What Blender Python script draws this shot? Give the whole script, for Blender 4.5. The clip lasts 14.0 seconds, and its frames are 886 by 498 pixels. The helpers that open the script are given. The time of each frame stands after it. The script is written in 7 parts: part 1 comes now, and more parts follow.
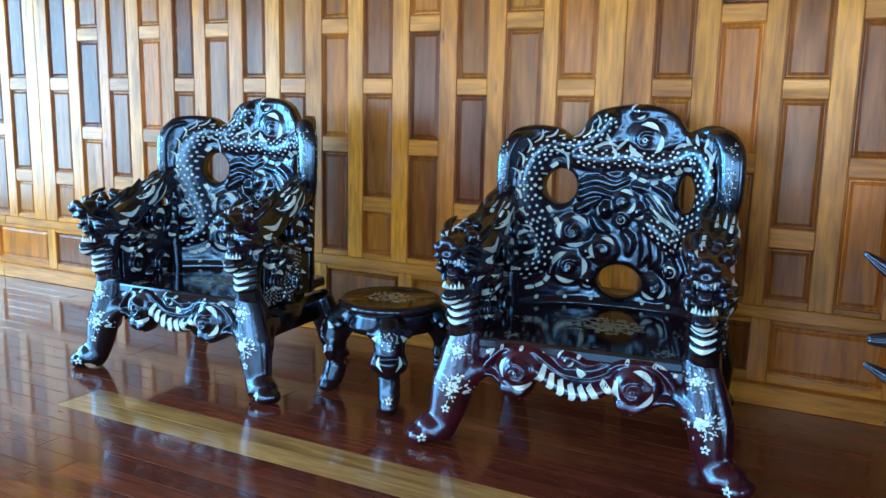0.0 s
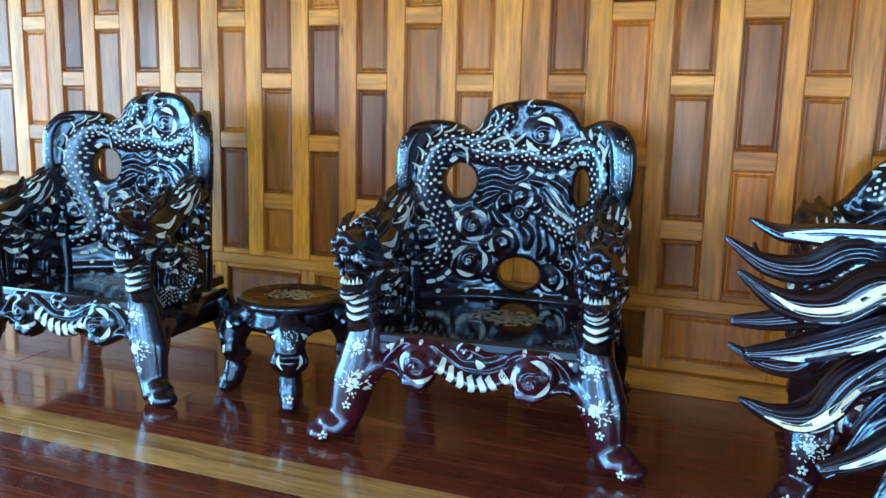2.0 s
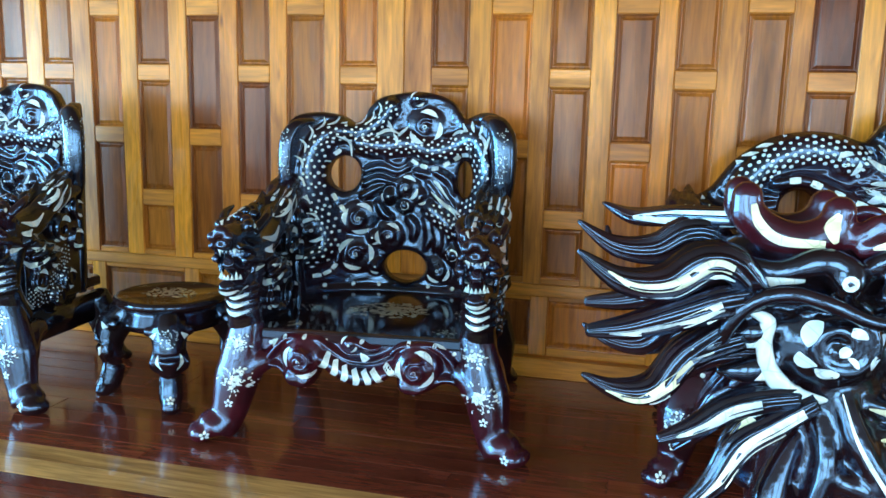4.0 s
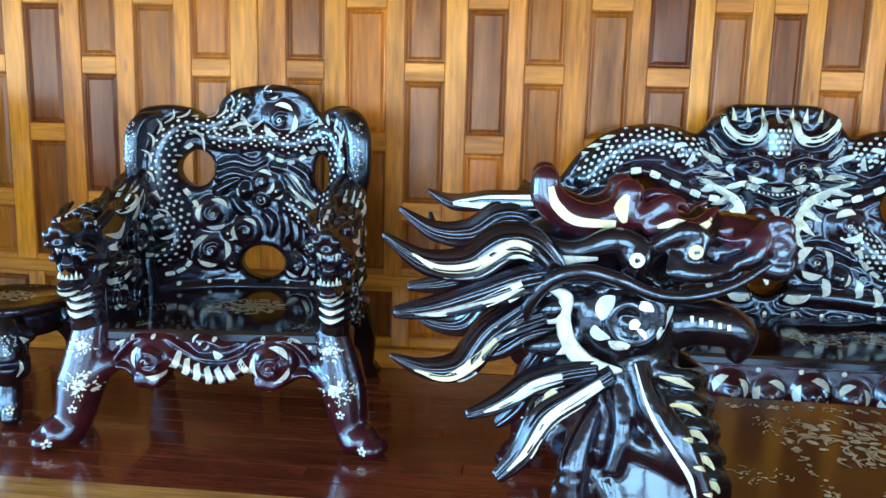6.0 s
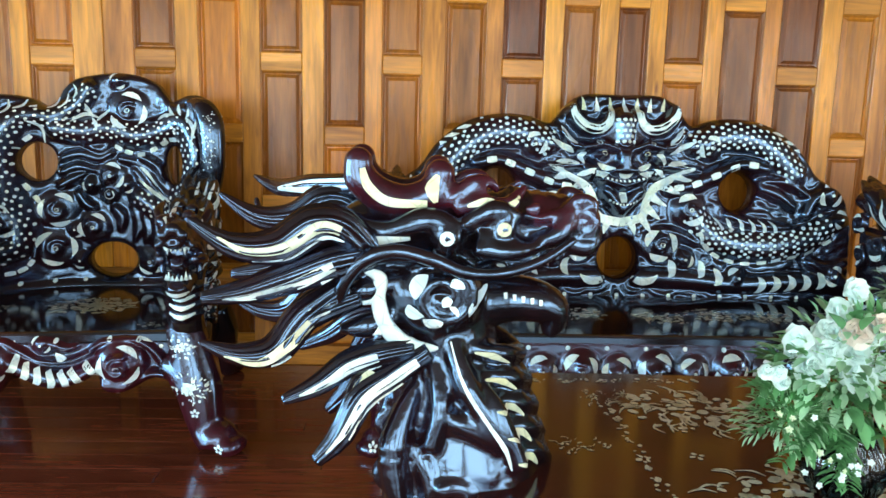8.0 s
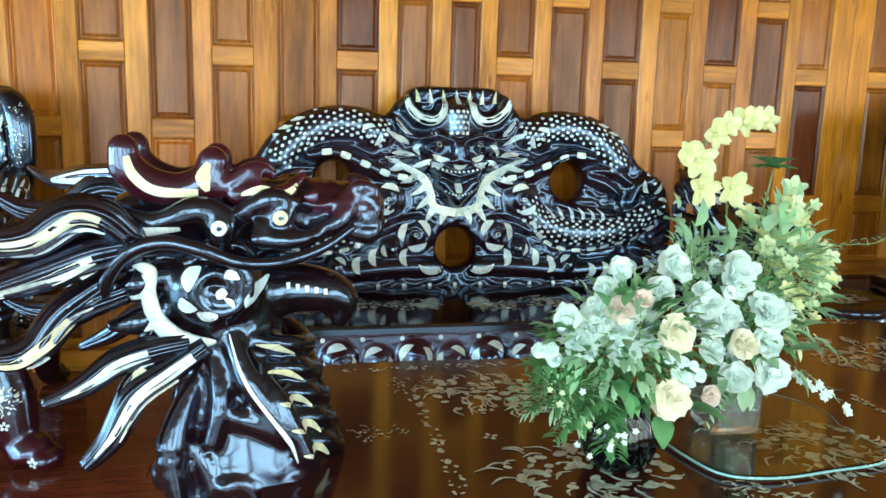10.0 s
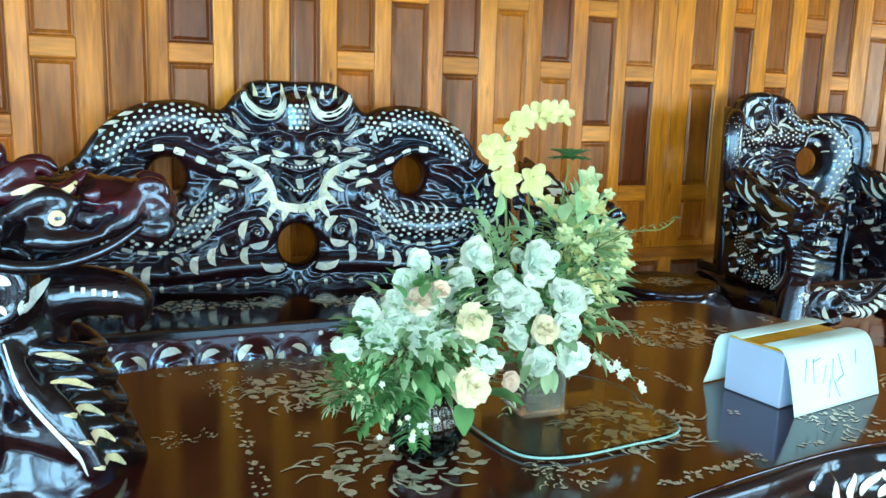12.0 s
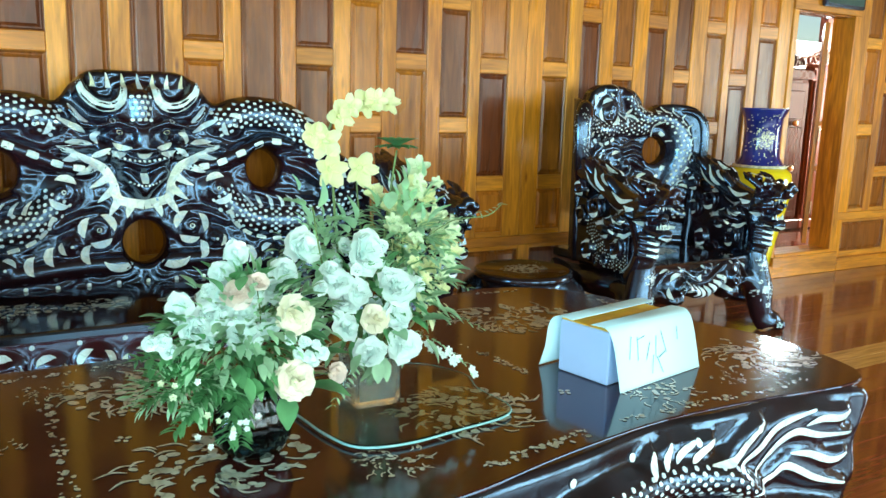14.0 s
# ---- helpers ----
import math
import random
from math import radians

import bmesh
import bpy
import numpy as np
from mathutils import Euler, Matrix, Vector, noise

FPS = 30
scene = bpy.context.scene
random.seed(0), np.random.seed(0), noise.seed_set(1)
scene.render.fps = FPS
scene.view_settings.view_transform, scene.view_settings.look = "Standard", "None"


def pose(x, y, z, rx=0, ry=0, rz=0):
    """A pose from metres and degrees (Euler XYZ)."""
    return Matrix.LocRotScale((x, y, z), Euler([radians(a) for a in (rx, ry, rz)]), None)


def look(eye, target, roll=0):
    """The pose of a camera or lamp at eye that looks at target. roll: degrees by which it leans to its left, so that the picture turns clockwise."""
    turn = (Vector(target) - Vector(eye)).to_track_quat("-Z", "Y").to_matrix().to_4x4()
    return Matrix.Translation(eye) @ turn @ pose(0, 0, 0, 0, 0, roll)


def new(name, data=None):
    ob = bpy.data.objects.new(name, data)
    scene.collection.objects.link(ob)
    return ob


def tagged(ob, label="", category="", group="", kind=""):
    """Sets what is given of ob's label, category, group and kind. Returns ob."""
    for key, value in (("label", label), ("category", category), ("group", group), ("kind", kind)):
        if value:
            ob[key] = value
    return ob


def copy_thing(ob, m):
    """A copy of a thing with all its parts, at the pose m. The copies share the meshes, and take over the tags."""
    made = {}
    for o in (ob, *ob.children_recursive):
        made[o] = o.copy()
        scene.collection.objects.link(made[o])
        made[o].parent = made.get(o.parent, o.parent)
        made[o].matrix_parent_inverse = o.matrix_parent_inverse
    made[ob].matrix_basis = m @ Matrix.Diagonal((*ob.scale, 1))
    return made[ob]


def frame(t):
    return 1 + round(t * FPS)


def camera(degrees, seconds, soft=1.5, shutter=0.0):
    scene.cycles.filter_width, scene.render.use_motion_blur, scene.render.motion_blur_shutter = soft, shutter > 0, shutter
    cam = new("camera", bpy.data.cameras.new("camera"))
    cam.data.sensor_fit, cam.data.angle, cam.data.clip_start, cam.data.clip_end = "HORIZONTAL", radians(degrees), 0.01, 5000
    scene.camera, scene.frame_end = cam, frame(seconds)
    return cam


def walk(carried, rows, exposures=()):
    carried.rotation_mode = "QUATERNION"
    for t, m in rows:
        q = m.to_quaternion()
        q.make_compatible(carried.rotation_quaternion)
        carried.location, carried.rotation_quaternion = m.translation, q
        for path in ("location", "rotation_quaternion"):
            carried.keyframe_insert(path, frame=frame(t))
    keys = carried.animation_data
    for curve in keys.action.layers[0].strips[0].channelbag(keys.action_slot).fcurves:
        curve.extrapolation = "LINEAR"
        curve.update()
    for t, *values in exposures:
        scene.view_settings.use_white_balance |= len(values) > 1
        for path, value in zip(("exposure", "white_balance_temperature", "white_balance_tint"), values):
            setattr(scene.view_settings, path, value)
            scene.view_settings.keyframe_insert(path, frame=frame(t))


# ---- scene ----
cam = camera(57.6, 14.0)
METRES, EYE, TILT, LEAN, TURN = 0.74, 1.35, 0.0, 0.0, 27.0
ROWS = [
    (0.0, 0.0, 0.0, 0.0, 0.21, -9.8, -1.2),
    (0.5, 0.0233, -0.0057, -0.0044, -1.32, -9.78, -1.26),
    (1.0, 0.0471, 0.0006, -0.0097, -2.93, -9.81, -1.29),
    (1.5, 0.0746, 0.002, -0.015, -4.42, -9.8, -1.31),
    (2.0, 0.0922, -0.0012, -0.0173, -5.86, -9.81, -1.32),
    (2.5, 0.1175, -0.01, -0.022, -7.31, -9.85, -1.31),
    (5.0, 0.2755, -0.0453, -0.0513, -16.87, -9.94, -1.43),
    (5.5, 0.3184, -0.0683, -0.0562, -18.91, -9.96, -1.44),
    (6.0, 0.3404, -0.09, -0.0542, -21.2, -9.95, -1.49),
    (6.5, 0.3667, -0.11, -0.0561, -23.24, -10.0, -1.49),
    (7.0, 0.4007, -0.1281, -0.0601, -25.25, -10.06, -1.48),
    (7.5, 0.4403, -0.14, -0.0694, -27.27, -10.1, -1.48),
    (10.0, 0.648, -0.2564, -0.0921, -38.71, -10.2, -1.59),
    (10.5, 0.6826, -0.2863, -0.0928, -41.24, -10.22, -1.64),
    (11.0, 0.7042, -0.3067, -0.0905, -43.6, -10.27, -1.66),
    (11.5, 0.7356, -0.3292, -0.0913, -45.79, -10.31, -1.64),
    (12.0, 0.7631, -0.3558, -0.0904, -48.14, -10.29, -1.64),
    (12.5, 0.7881, -0.383, -0.0887, -50.55, -10.33, -1.64),
    (13.0, 0.8095, -0.4075, -0.0916, -52.85, -10.35, -1.69),
    (13.5, 0.8287, -0.4315, -0.0936, -54.97, -10.43, -1.65),
    (14.0, 0.8482, -0.4446, -0.0987, -56.98, -10.51, -1.69),
]
walk(cam, [(t, pose(0, 0, EYE, TILT, LEAN, TURN) @ pose(METRES * x, METRES * y, METRES * z, 90 + pitch, roll, yaw)) for t, x, y, z, yaw, pitch, roll in ROWS],
     [(0.0, -0.32, 5380, 5), (2.5, -0.08, 5720, 4), (5.0, 0.04, 6180, 6), (7.5, 0.04, 7200, 11), (10.0, 0.0, 7450, 7), (14.0, 0.10, 7000, -4)])

# ---- world and light ----
world = bpy.data.worlds.new("sky")
scene.world = world
world.use_nodes = True
wn = world.node_tree
sky = wn.nodes.new("ShaderNodeTexSky")
sky.sky_type, sky.sun_disc = "NISHITA", False
sky.sun_elevation, sky.sun_rotation = radians(50), radians(200)
wn.links.new(sky.outputs[0], wn.nodes["Background"].inputs[0])
wn.nodes["Background"].inputs[1].default_value = 0.12

ROOM_W, ROOM_E, ROOM_S, ROOM_N, ROOM_H = -8.0, 9.6, -3.2, 4.0, 3.3


def window_or_fill_lamp(at, target, wide, high, watts, colour):
    data = bpy.data.lights.new("window_light", "AREA")
    data.shape, data.size, data.size_y, data.energy, data.color = "RECTANGLE", wide, high, watts, colour
    ob = new("window_light", data)
    ob.matrix_world = look(at, target)
    return tagged(ob, kind="structure")


DAY, DAY_WEST = (0.72, 0.89, 1.0), (0.42, 0.76, 1.0)
SOUTH_WINDOWS = [(-6.3, 2.2), (-3.5, 2.2), (-0.7, 2.2), (2.1, 2.2), (4.9, 2.2), (7.7, 2.2)]
for wx, ww in SOUTH_WINDOWS:
    window_or_fill_lamp((wx, ROOM_S - 0.02, 1.5), (wx, 0, 1.5), ww - 0.1, 2.1, 148, DAY)
WEST_WINDOWS = [(-1.5, 2.4), (1.8, 2.8)]
for wy, ww in WEST_WINDOWS:
    window_or_fill_lamp((ROOM_W - 0.02, wy, 1.45), (0, wy, 1.4), ww - 0.1, 2.2, 500, DAY_WEST)
EAST_WINDOWS = [(0.6, 1.6)]
for wy, ww in EAST_WINDOWS:
    window_or_fill_lamp((ROOM_E + 0.02, wy, 1.4), (0, wy, 1.4), ww - 0.1, 1.9, 170, DAY)

window_or_fill_lamp((9.0, 6.18, 2.62), (6.5, 4.0, 1.9), 0.62, 1.1, 130, DAY)
# added fill lamp that brightens the next room; no window stands here
window_or_fill_lamp((10.9, 5.2, 1.5), (8.0, 5.2, 1.0), 1.2, 1.6, 330, (1.0, 0.92, 0.90))


# ---- materials ----
def mat_new(name, rough=0.5, metal=0.0, coat=0.0):
    m = bpy.data.materials.new(name)
    m.use_nodes = True
    b = m.node_tree.nodes["Principled BSDF"]
    b.inputs["Roughness"].default_value, b.inputs["Metallic"].default_value = rough, metal
    b.inputs["Coat Weight"].default_value, b.inputs["Coat Roughness"].default_value = coat, 0.06
    return m, m.node_tree.nodes, m.node_tree.links, b


def ramp(nodes, links, source, stops):
    r = nodes.new("ShaderNodeValToRGB")
    while len(r.color_ramp.elements) < len(stops):
        r.color_ramp.elements.new(0.5)
    for e, (p, c) in zip(r.color_ramp.elements, stops):
        e.position, e.color = p, (*c, 1)
    links.new(source, r.inputs[0])
    return r.outputs[0]


def noise_tex(nodes, links, vector, scale, detail=4, distortion=0.0):
    n = nodes.new("ShaderNodeTexNoise")
    n.inputs["Scale"].default_value, n.inputs["Detail"].default_value, n.inputs["Distortion"].default_value = scale, detail, distortion
    if vector is not None:
        links.new(vector, n.inputs["Vector"])
    return n.outputs["Fac"]


def math_node(nodes, links, op, a, b):
    m = nodes.new("ShaderNodeMath")
    m.operation = op
    for k, v in enumerate((a, b)):
        if isinstance(v, (int, float)):
            m.inputs[k].default_value = v
        else:
            links.new(v, m.inputs[k])
    return m.outputs[0]


def mix_colour(nodes, links, fac, a, b, mode="MIX"):
    m = nodes.new("ShaderNodeMix")
    m.data_type, m.blend_type = "RGBA", mode
    for k, v in ((0, fac), (6, a), (7, b)):
        if isinstance(v, (int, float)):
            m.inputs[k].default_value = v
        elif isinstance(v, tuple):
            m.inputs[k].default_value = (*v, 1)
        else:
            links.new(v, m.inputs[k])
    return m.outputs[2]


def bump(nodes, links, b, height, strength, distance=0.002):
    n = nodes.new("ShaderNodeBump")
    n.inputs["Strength"].default_value, n.inputs["Distance"].default_value = strength, distance
    links.new(height, n.inputs["Height"])
    links.new(n.outputs[0], b.inputs["Normal"])


def wood(name, tones, axis, rough=0.3, coat=0.5, knots=False, coarse=1.0, spec=0.5):
    """Varnished wood; tones: three or more colours picked by the piece; axis: along which the grain runs."""
    m, n, l, b = mat_new(name, rough, 0, coat)
    b.inputs["Specular IOR Level"].default_value = spec
    info, tc = n.new("ShaderNodeObjectInfo"), n.new("ShaderNodeTexCoord")
    shift = n.new("ShaderNodeVectorMath")
    shift.operation = "MULTIPLY_ADD"
    l.new(info.outputs["Random"], shift.inputs[0])
    shift.inputs[1].default_value = (37, 53, 71)
    l.new(tc.outputs["Object"], shift.inputs[2])
    mp = n.new("ShaderNodeMapping")
    mp.inputs["Scale"].default_value = [3.0 if k == axis else 34.0 for k in range(3)]
    l.new(shift.outputs[0], mp.inputs[0])
    fine = noise_tex(n, l, mp.outputs[0], 1.6 * coarse, 6, 0.6)
    mp2 = n.new("ShaderNodeMapping")
    mp2.inputs["Scale"].default_value = [0.8 if k == axis else 5.0 for k in range(3)]
    l.new(shift.outputs[0], mp2.inputs[0])
    broad = noise_tex(n, l, mp2.outputs[0], 1.3, 3, 1.2)
    steps = [(k / max(1, len(tones) - 1), c) for k, c in enumerate(tones)]
    base = ramp(n, l, info.outputs["Random"], steps)
    g = ramp(n, l, fine, [(0.3, (0.52, 0.48, 0.45)), (0.68, (1.16, 1.15, 1.1))])
    g2 = ramp(n, l, broad, [(0.28, (0.50, 0.44, 0.40)), (0.52, (1.0, 1.0, 0.98)), (0.75, (1.3, 1.3, 1.22))])
    c = mix_colour(n, l, 0.75, base, g, "MULTIPLY")
    c = mix_colour(n, l, 0.8, c, g2, "MULTIPLY")
    if knots:
        v = n.new("ShaderNodeTexVoronoi")
        v.inputs["Scale"].default_value = 1.0
        mp3 = n.new("ShaderNodeMapping")
        mp3.inputs["Scale"].default_value = [2.2 if k == axis else 9.0 for k in range(3)]
        l.new(shift.outputs[0], mp3.inputs[0])
        l.new(mp3.outputs[0], v.inputs["Vector"])
        k = ramp(n, l, v.outputs["Distance"], [(0.03, (0.25, 0.14, 0.08)), (0.11, (1, 1, 1))])
        c = mix_colour(n, l, 0.85, c, k, "MULTIPLY")
    l.new(c, b.inputs["Base Color"])
    r = ramp(n, l, broad, [(0.3, (rough * 1.35,) * 3), (0.7, (rough * 0.75,) * 3)])
    l.new(r, b.inputs["Roughness"])
    bump(n, l, b, fine, 0.12, 0.001)
    return m


def lacquer(name, dark, red, rough=0.16, patch=3.0, lean=0.5, relief=0.2, ior=1.68):
    """Polished dark rosewood, black-brown with redder patches, fine scratches in its polish."""
    m, n, l, b = mat_new(name, rough, 0, 0.0)
    # blue tint puts the windows' cool sheen into the lacquer's reflections
    b.inputs["Specular IOR Level"].default_value, b.inputs["Specular Tint"].default_value = 0.85, (0.42, 0.68, 1.0, 1)
    b.inputs["IOR"].default_value = ior
    tc = n.new("ShaderNodeTexCoord")
    a = noise_tex(n, l, tc.outputs["Object"], patch, 5, 0.8)
    f = noise_tex(n, l, tc.outputs["Object"], 60, 5)
    c = ramp(n, l, a, [(lean - 0.14, dark), (lean + 0.16, red)])
    g = ramp(n, l, f, [(0.35, (0.6, 0.55, 0.55)), (0.7, (1.2, 1.15, 1.1))])
    l.new(mix_colour(n, l, 0.7, c, g, "MULTIPLY"), b.inputs["Base Color"])
    r = ramp(n, l, a, [(0.3, (rough * 0.85,) * 3), (0.75, (rough * 1.25,) * 3)])
    l.new(r, b.inputs["Roughness"])
    bump(n, l, b, noise_tex(n, l, tc.outputs["Object"], 26, 3, 1.6), relief, 0.004)
    return m


def pearl(name, tones, rough=0.28):
    """Mother-of-pearl: pale, with soft coloured clouds and fine lines between its slivers."""
    m, n, l, b = mat_new(name, rough, 0.0, 0.5)
    tc = n.new("ShaderNodeTexCoord")
    a = noise_tex(n, l, tc.outputs["Object"], 14, 3, 0.5)
    c = ramp(n, l, a, [(0.3 + 0.4 * k / (len(tones) - 1), t) for k, t in enumerate(tones)])
    v = n.new("ShaderNodeTexVoronoi")
    v.feature = "DISTANCE_TO_EDGE"
    v.inputs["Scale"].default_value = 26
    l.new(tc.outputs["Object"], v.inputs["Vector"])
    e = ramp(n, l, v.outputs["Distance"], [(0.0, (0.45, 0.47, 0.45)), (0.035, (1, 1, 1))])
    info = n.new("ShaderNodeObjectInfo")
    piece = ramp(n, l, info.outputs["Random"], [(0.0, (0.62, 0.72, 0.74)), (0.35, (0.95, 0.92, 0.84)), (0.6, (0.80, 0.92, 1.0)), (1.0, (1.0, 1.0, 0.98))])
    c = mix_colour(n, l, 0.8, c, piece, "MULTIPLY")
    l.new(mix_colour(n, l, 0.6, c, e, "MULTIPLY"), b.inputs["Base Color"])
    b.inputs["Thin Film Thickness"].default_value = 420
    return m


def plain(name, colour, rough=0.5, metal=0.0, coat=0.0, vary=0.12, scale=9.0, relief=0.1):
    m, n, l, b = mat_new(name, rough, metal, coat)
    tc = n.new("ShaderNodeTexCoord")
    f = noise_tex(n, l, tc.outputs["Object"], scale, 5)
    lo, hi = tuple(c * (1 - vary) for c in colour), tuple(min(1, c * (1 + vary)) for c in colour)
    l.new(ramp(n, l, f, [(0.3, lo), (0.7, hi)]), b.inputs["Base Color"])
    bump(n, l, b, noise_tex(n, l, tc.outputs["Object"], scale * 7, 4), relief, 0.001)
    return m


STILE = wood("gold_teak", [(0.62, 0.232, 0.020), (0.70, 0.281, 0.028), (0.52, 0.178, 0.016), (0.74, 0.308, 0.033)], 2, 0.30, 0.05, True, spec=0.28)
RAIL = wood("gold_teak_rail", [(0.56, 0.205, 0.020), (0.65, 0.259, 0.028), (0.47, 0.162, 0.016)], 0, 0.33, 0.04, spec=0.32)
PANEL = wood("brown_teak", [(0.36, 0.124, 0.014), (0.22, 0.065, 0.011), (0.44, 0.160, 0.017), (0.13, 0.032, 0.011), (0.36, 0.127, 0.02), (0.55, 0.178, 0.017), (0.27, 0.090, 0.015), (0.15, 0.041, 0.013), (0.38, 0.130, 0.018)], 2, 0.25, 0.04, spec=0.22)
FLOOR_DARK = wood("red_floor_wood", [(0.17, 0.036, 0.019), (0.23, 0.057, 0.026), (0.135, 0.028, 0.017), (0.27, 0.077, 0.031)], 0, 0.13, 0.4)
FLOOR_LIGHT = wood("gold_floor_wood", [(0.52, 0.27, 0.085), (0.60, 0.33, 0.11)], 0, 0.13, 0.4, True)
BLACK = lacquer("black_lacquer", (0.007, 0.004, 0.005), (0.027, 0.006, 0.009), 0.19, 3.0, 0.55, 0.2, 1.71)
RED = lacquer("oxblood_lacquer", (0.014, 0.004, 0.006), (0.058, 0.006, 0.012), 0.20, 4.0, 0.44, 0.2, 1.7)
TOP = lacquer("table_lacquer", (0.034, 0.009, 0.008), (0.062, 0.015, 0.011), 0.11, 5.0, 0.5, 0.02, 1.46)
SEAT = lacquer("seat_lacquer", (0.010, 0.007, 0.007), (0.035, 0.012, 0.010), 0.09, 4.0, 0.55, 0.03, 1.5)
SHELL = pearl("shell", [(0.58, 0.74, 0.74), (0.84, 0.90, 0.86), (0.66, 0.82, 0.90), (0.90, 0.92, 0.84)])
SHELL_GOLD = pearl("gold_shell", [(0.62, 0.60, 0.38), (0.80, 0.78, 0.50), (0.70, 0.72, 0.55), (0.85, 0.82, 0.62)])
SHELL_OLD = pearl("old_shell", [(0.50, 0.52, 0.36), (0.70, 0.76, 0.62), (0.58, 0.58, 0.40), (0.78, 0.84, 0.74)])
PLASTER = plain("dark_ceiling_board", (0.16, 0.075, 0.03), 0.5, vary=0.2)


# ---- building helpers ----
def finish(bm, name, smooth=True):
    me = bpy.data.meshes.new(name)
    bm.normal_update()
    bm.to_mesh(me)
    bm.free()
    if smooth:
        me.shade_smooth()
    return me


def part(name, bm, material, parent, label="", smooth=True):
    me = bm if isinstance(bm, bpy.types.Mesh) else finish(bm, name, smooth)
    if not me.materials:
        me.materials.append(material)
    ob = new(name, me)
    ob.parent = parent
    return tagged(ob, label)


def thing(name, m, label, category, group="", kind=""):
    ob = new(name)
    ob.empty_display_size = 0.1
    ob.matrix_world = m
    return tagged(ob, label, category, group, kind)


def box(bm, x0, x1, y0, y1, z0, z1, bevel=0.0, seg=1):
    made = bmesh.ops.create_cube(bm, size=1.0)["verts"]
    for v in made:
        v.co = Vector((x0 + (v.co.x + 0.5) * (x1 - x0), y0 + (v.co.y + 0.5) * (y1 - y0), z0 + (v.co.z + 0.5) * (z1 - z0)))
    if bevel:
        edges = {e for v in made for e in v.link_edges}
        bmesh.ops.bevel(bm, geom=list(edges), offset=bevel, segments=seg, affect="EDGES")
    return bm


def box_bm(*a, **k):
    return box(bmesh.new(), *a, **k)


def curve_points(pts, per=8, closed=False):
    """Catmull-Rom through the given points."""
    p = [Vector(q) for q in pts]
    n, out = len(p), []
    for i in range(n if closed else n - 1):
        a, b, c, d = (p[(i + k) % n] if closed else p[min(max(i + k, 0), n - 1)] for k in (-1, 0, 1, 2))
        for s in range(per):
            t = s / per
            out.append(0.5 * ((2 * b) + (c - a) * t + (2 * a - 5 * b + 4 * c - d) * t * t + (3 * b - a - 3 * c + d) * t ** 3))
    if not closed:
        out.append(p[-1])
    return out


def widths(ws, n):
    return np.interp(np.linspace(0, 1, n), np.linspace(0, 1, len(ws)), ws)


def tube(bm, pts, ws, seg=10, flat=1.0, up=(0, 0, 1), per=6, ribs=0, rib=0.0, thin=1.0):
    """A limb swept along a smooth path, its radius running through ws; flat squeezes it across 'up'."""
    path = curve_points(pts, per) if per > 1 else [Vector(p) for p in pts]
    w = widths(ws, len(path))
    up, rings = Vector(up), []
    for i, p in enumerate(path):
        d = (path[min(i + 1, len(path) - 1)] - path[max(i - 1, 0)]).normalized()
        side = d.cross(up)
        side = side.normalized() if side.length > 1e-3 else d.orthogonal().normalized()
        top = side.cross(d)
        ring = []
        for k in range(seg):
            a = 2 * math.pi * k / seg
            r = w[i] * (1 + (rib * math.cos(ribs * a) if ribs else 0))
            ring.append(bm.verts.new(p + side * (r * math.cos(a) * flat) + top * (r * math.sin(a) * thin)))
        rings.append(ring)
    for a, b in zip(rings, rings[1:]):
        for k in range(seg):
            bm.faces.new((a[k], a[(k + 1) % seg], b[(k + 1) % seg], b[k]))
    bm.faces.new(rings[0][::-1])
    bm.faces.new(rings[-1])
    return bm


def ball(bm, c, r, s=(1, 1, 1), seg=14, turn=(0, 0, 0)):
    m = pose(*c, *turn) @ Matrix.Diagonal((s[0] * r, s[1] * r, s[2] * r, 1))
    bmesh.ops.create_uvsphere(bm, u_segments=seg, v_segments=max(6, seg * 2 // 3), radius=1, matrix=m)
    return bm


def lathe(bm, profile, seg=32, centre=(0, 0), ribs=0, rib=0.0):
    rings = []
    for r, z in profile:
        rings.append([bm.verts.new((centre[0] + r * (1 + (rib * math.cos(ribs * 2 * math.pi * k / seg) if ribs else 0)) * math.cos(2 * math.pi * k / seg),
                                    centre[1] + r * (1 + (rib * math.cos(ribs * 2 * math.pi * k / seg) if ribs else 0)) * math.sin(2 * math.pi * k / seg), z)) for k in range(seg)])
    for a, b in zip(rings, rings[1:]):
        for k in range(seg):
            bm.faces.new((a[k], a[(k + 1) % seg], b[(k + 1) % seg], b[k]))
    bm.faces.new(rings[0][::-1])
    bm.faces.new(rings[-1])
    return bm


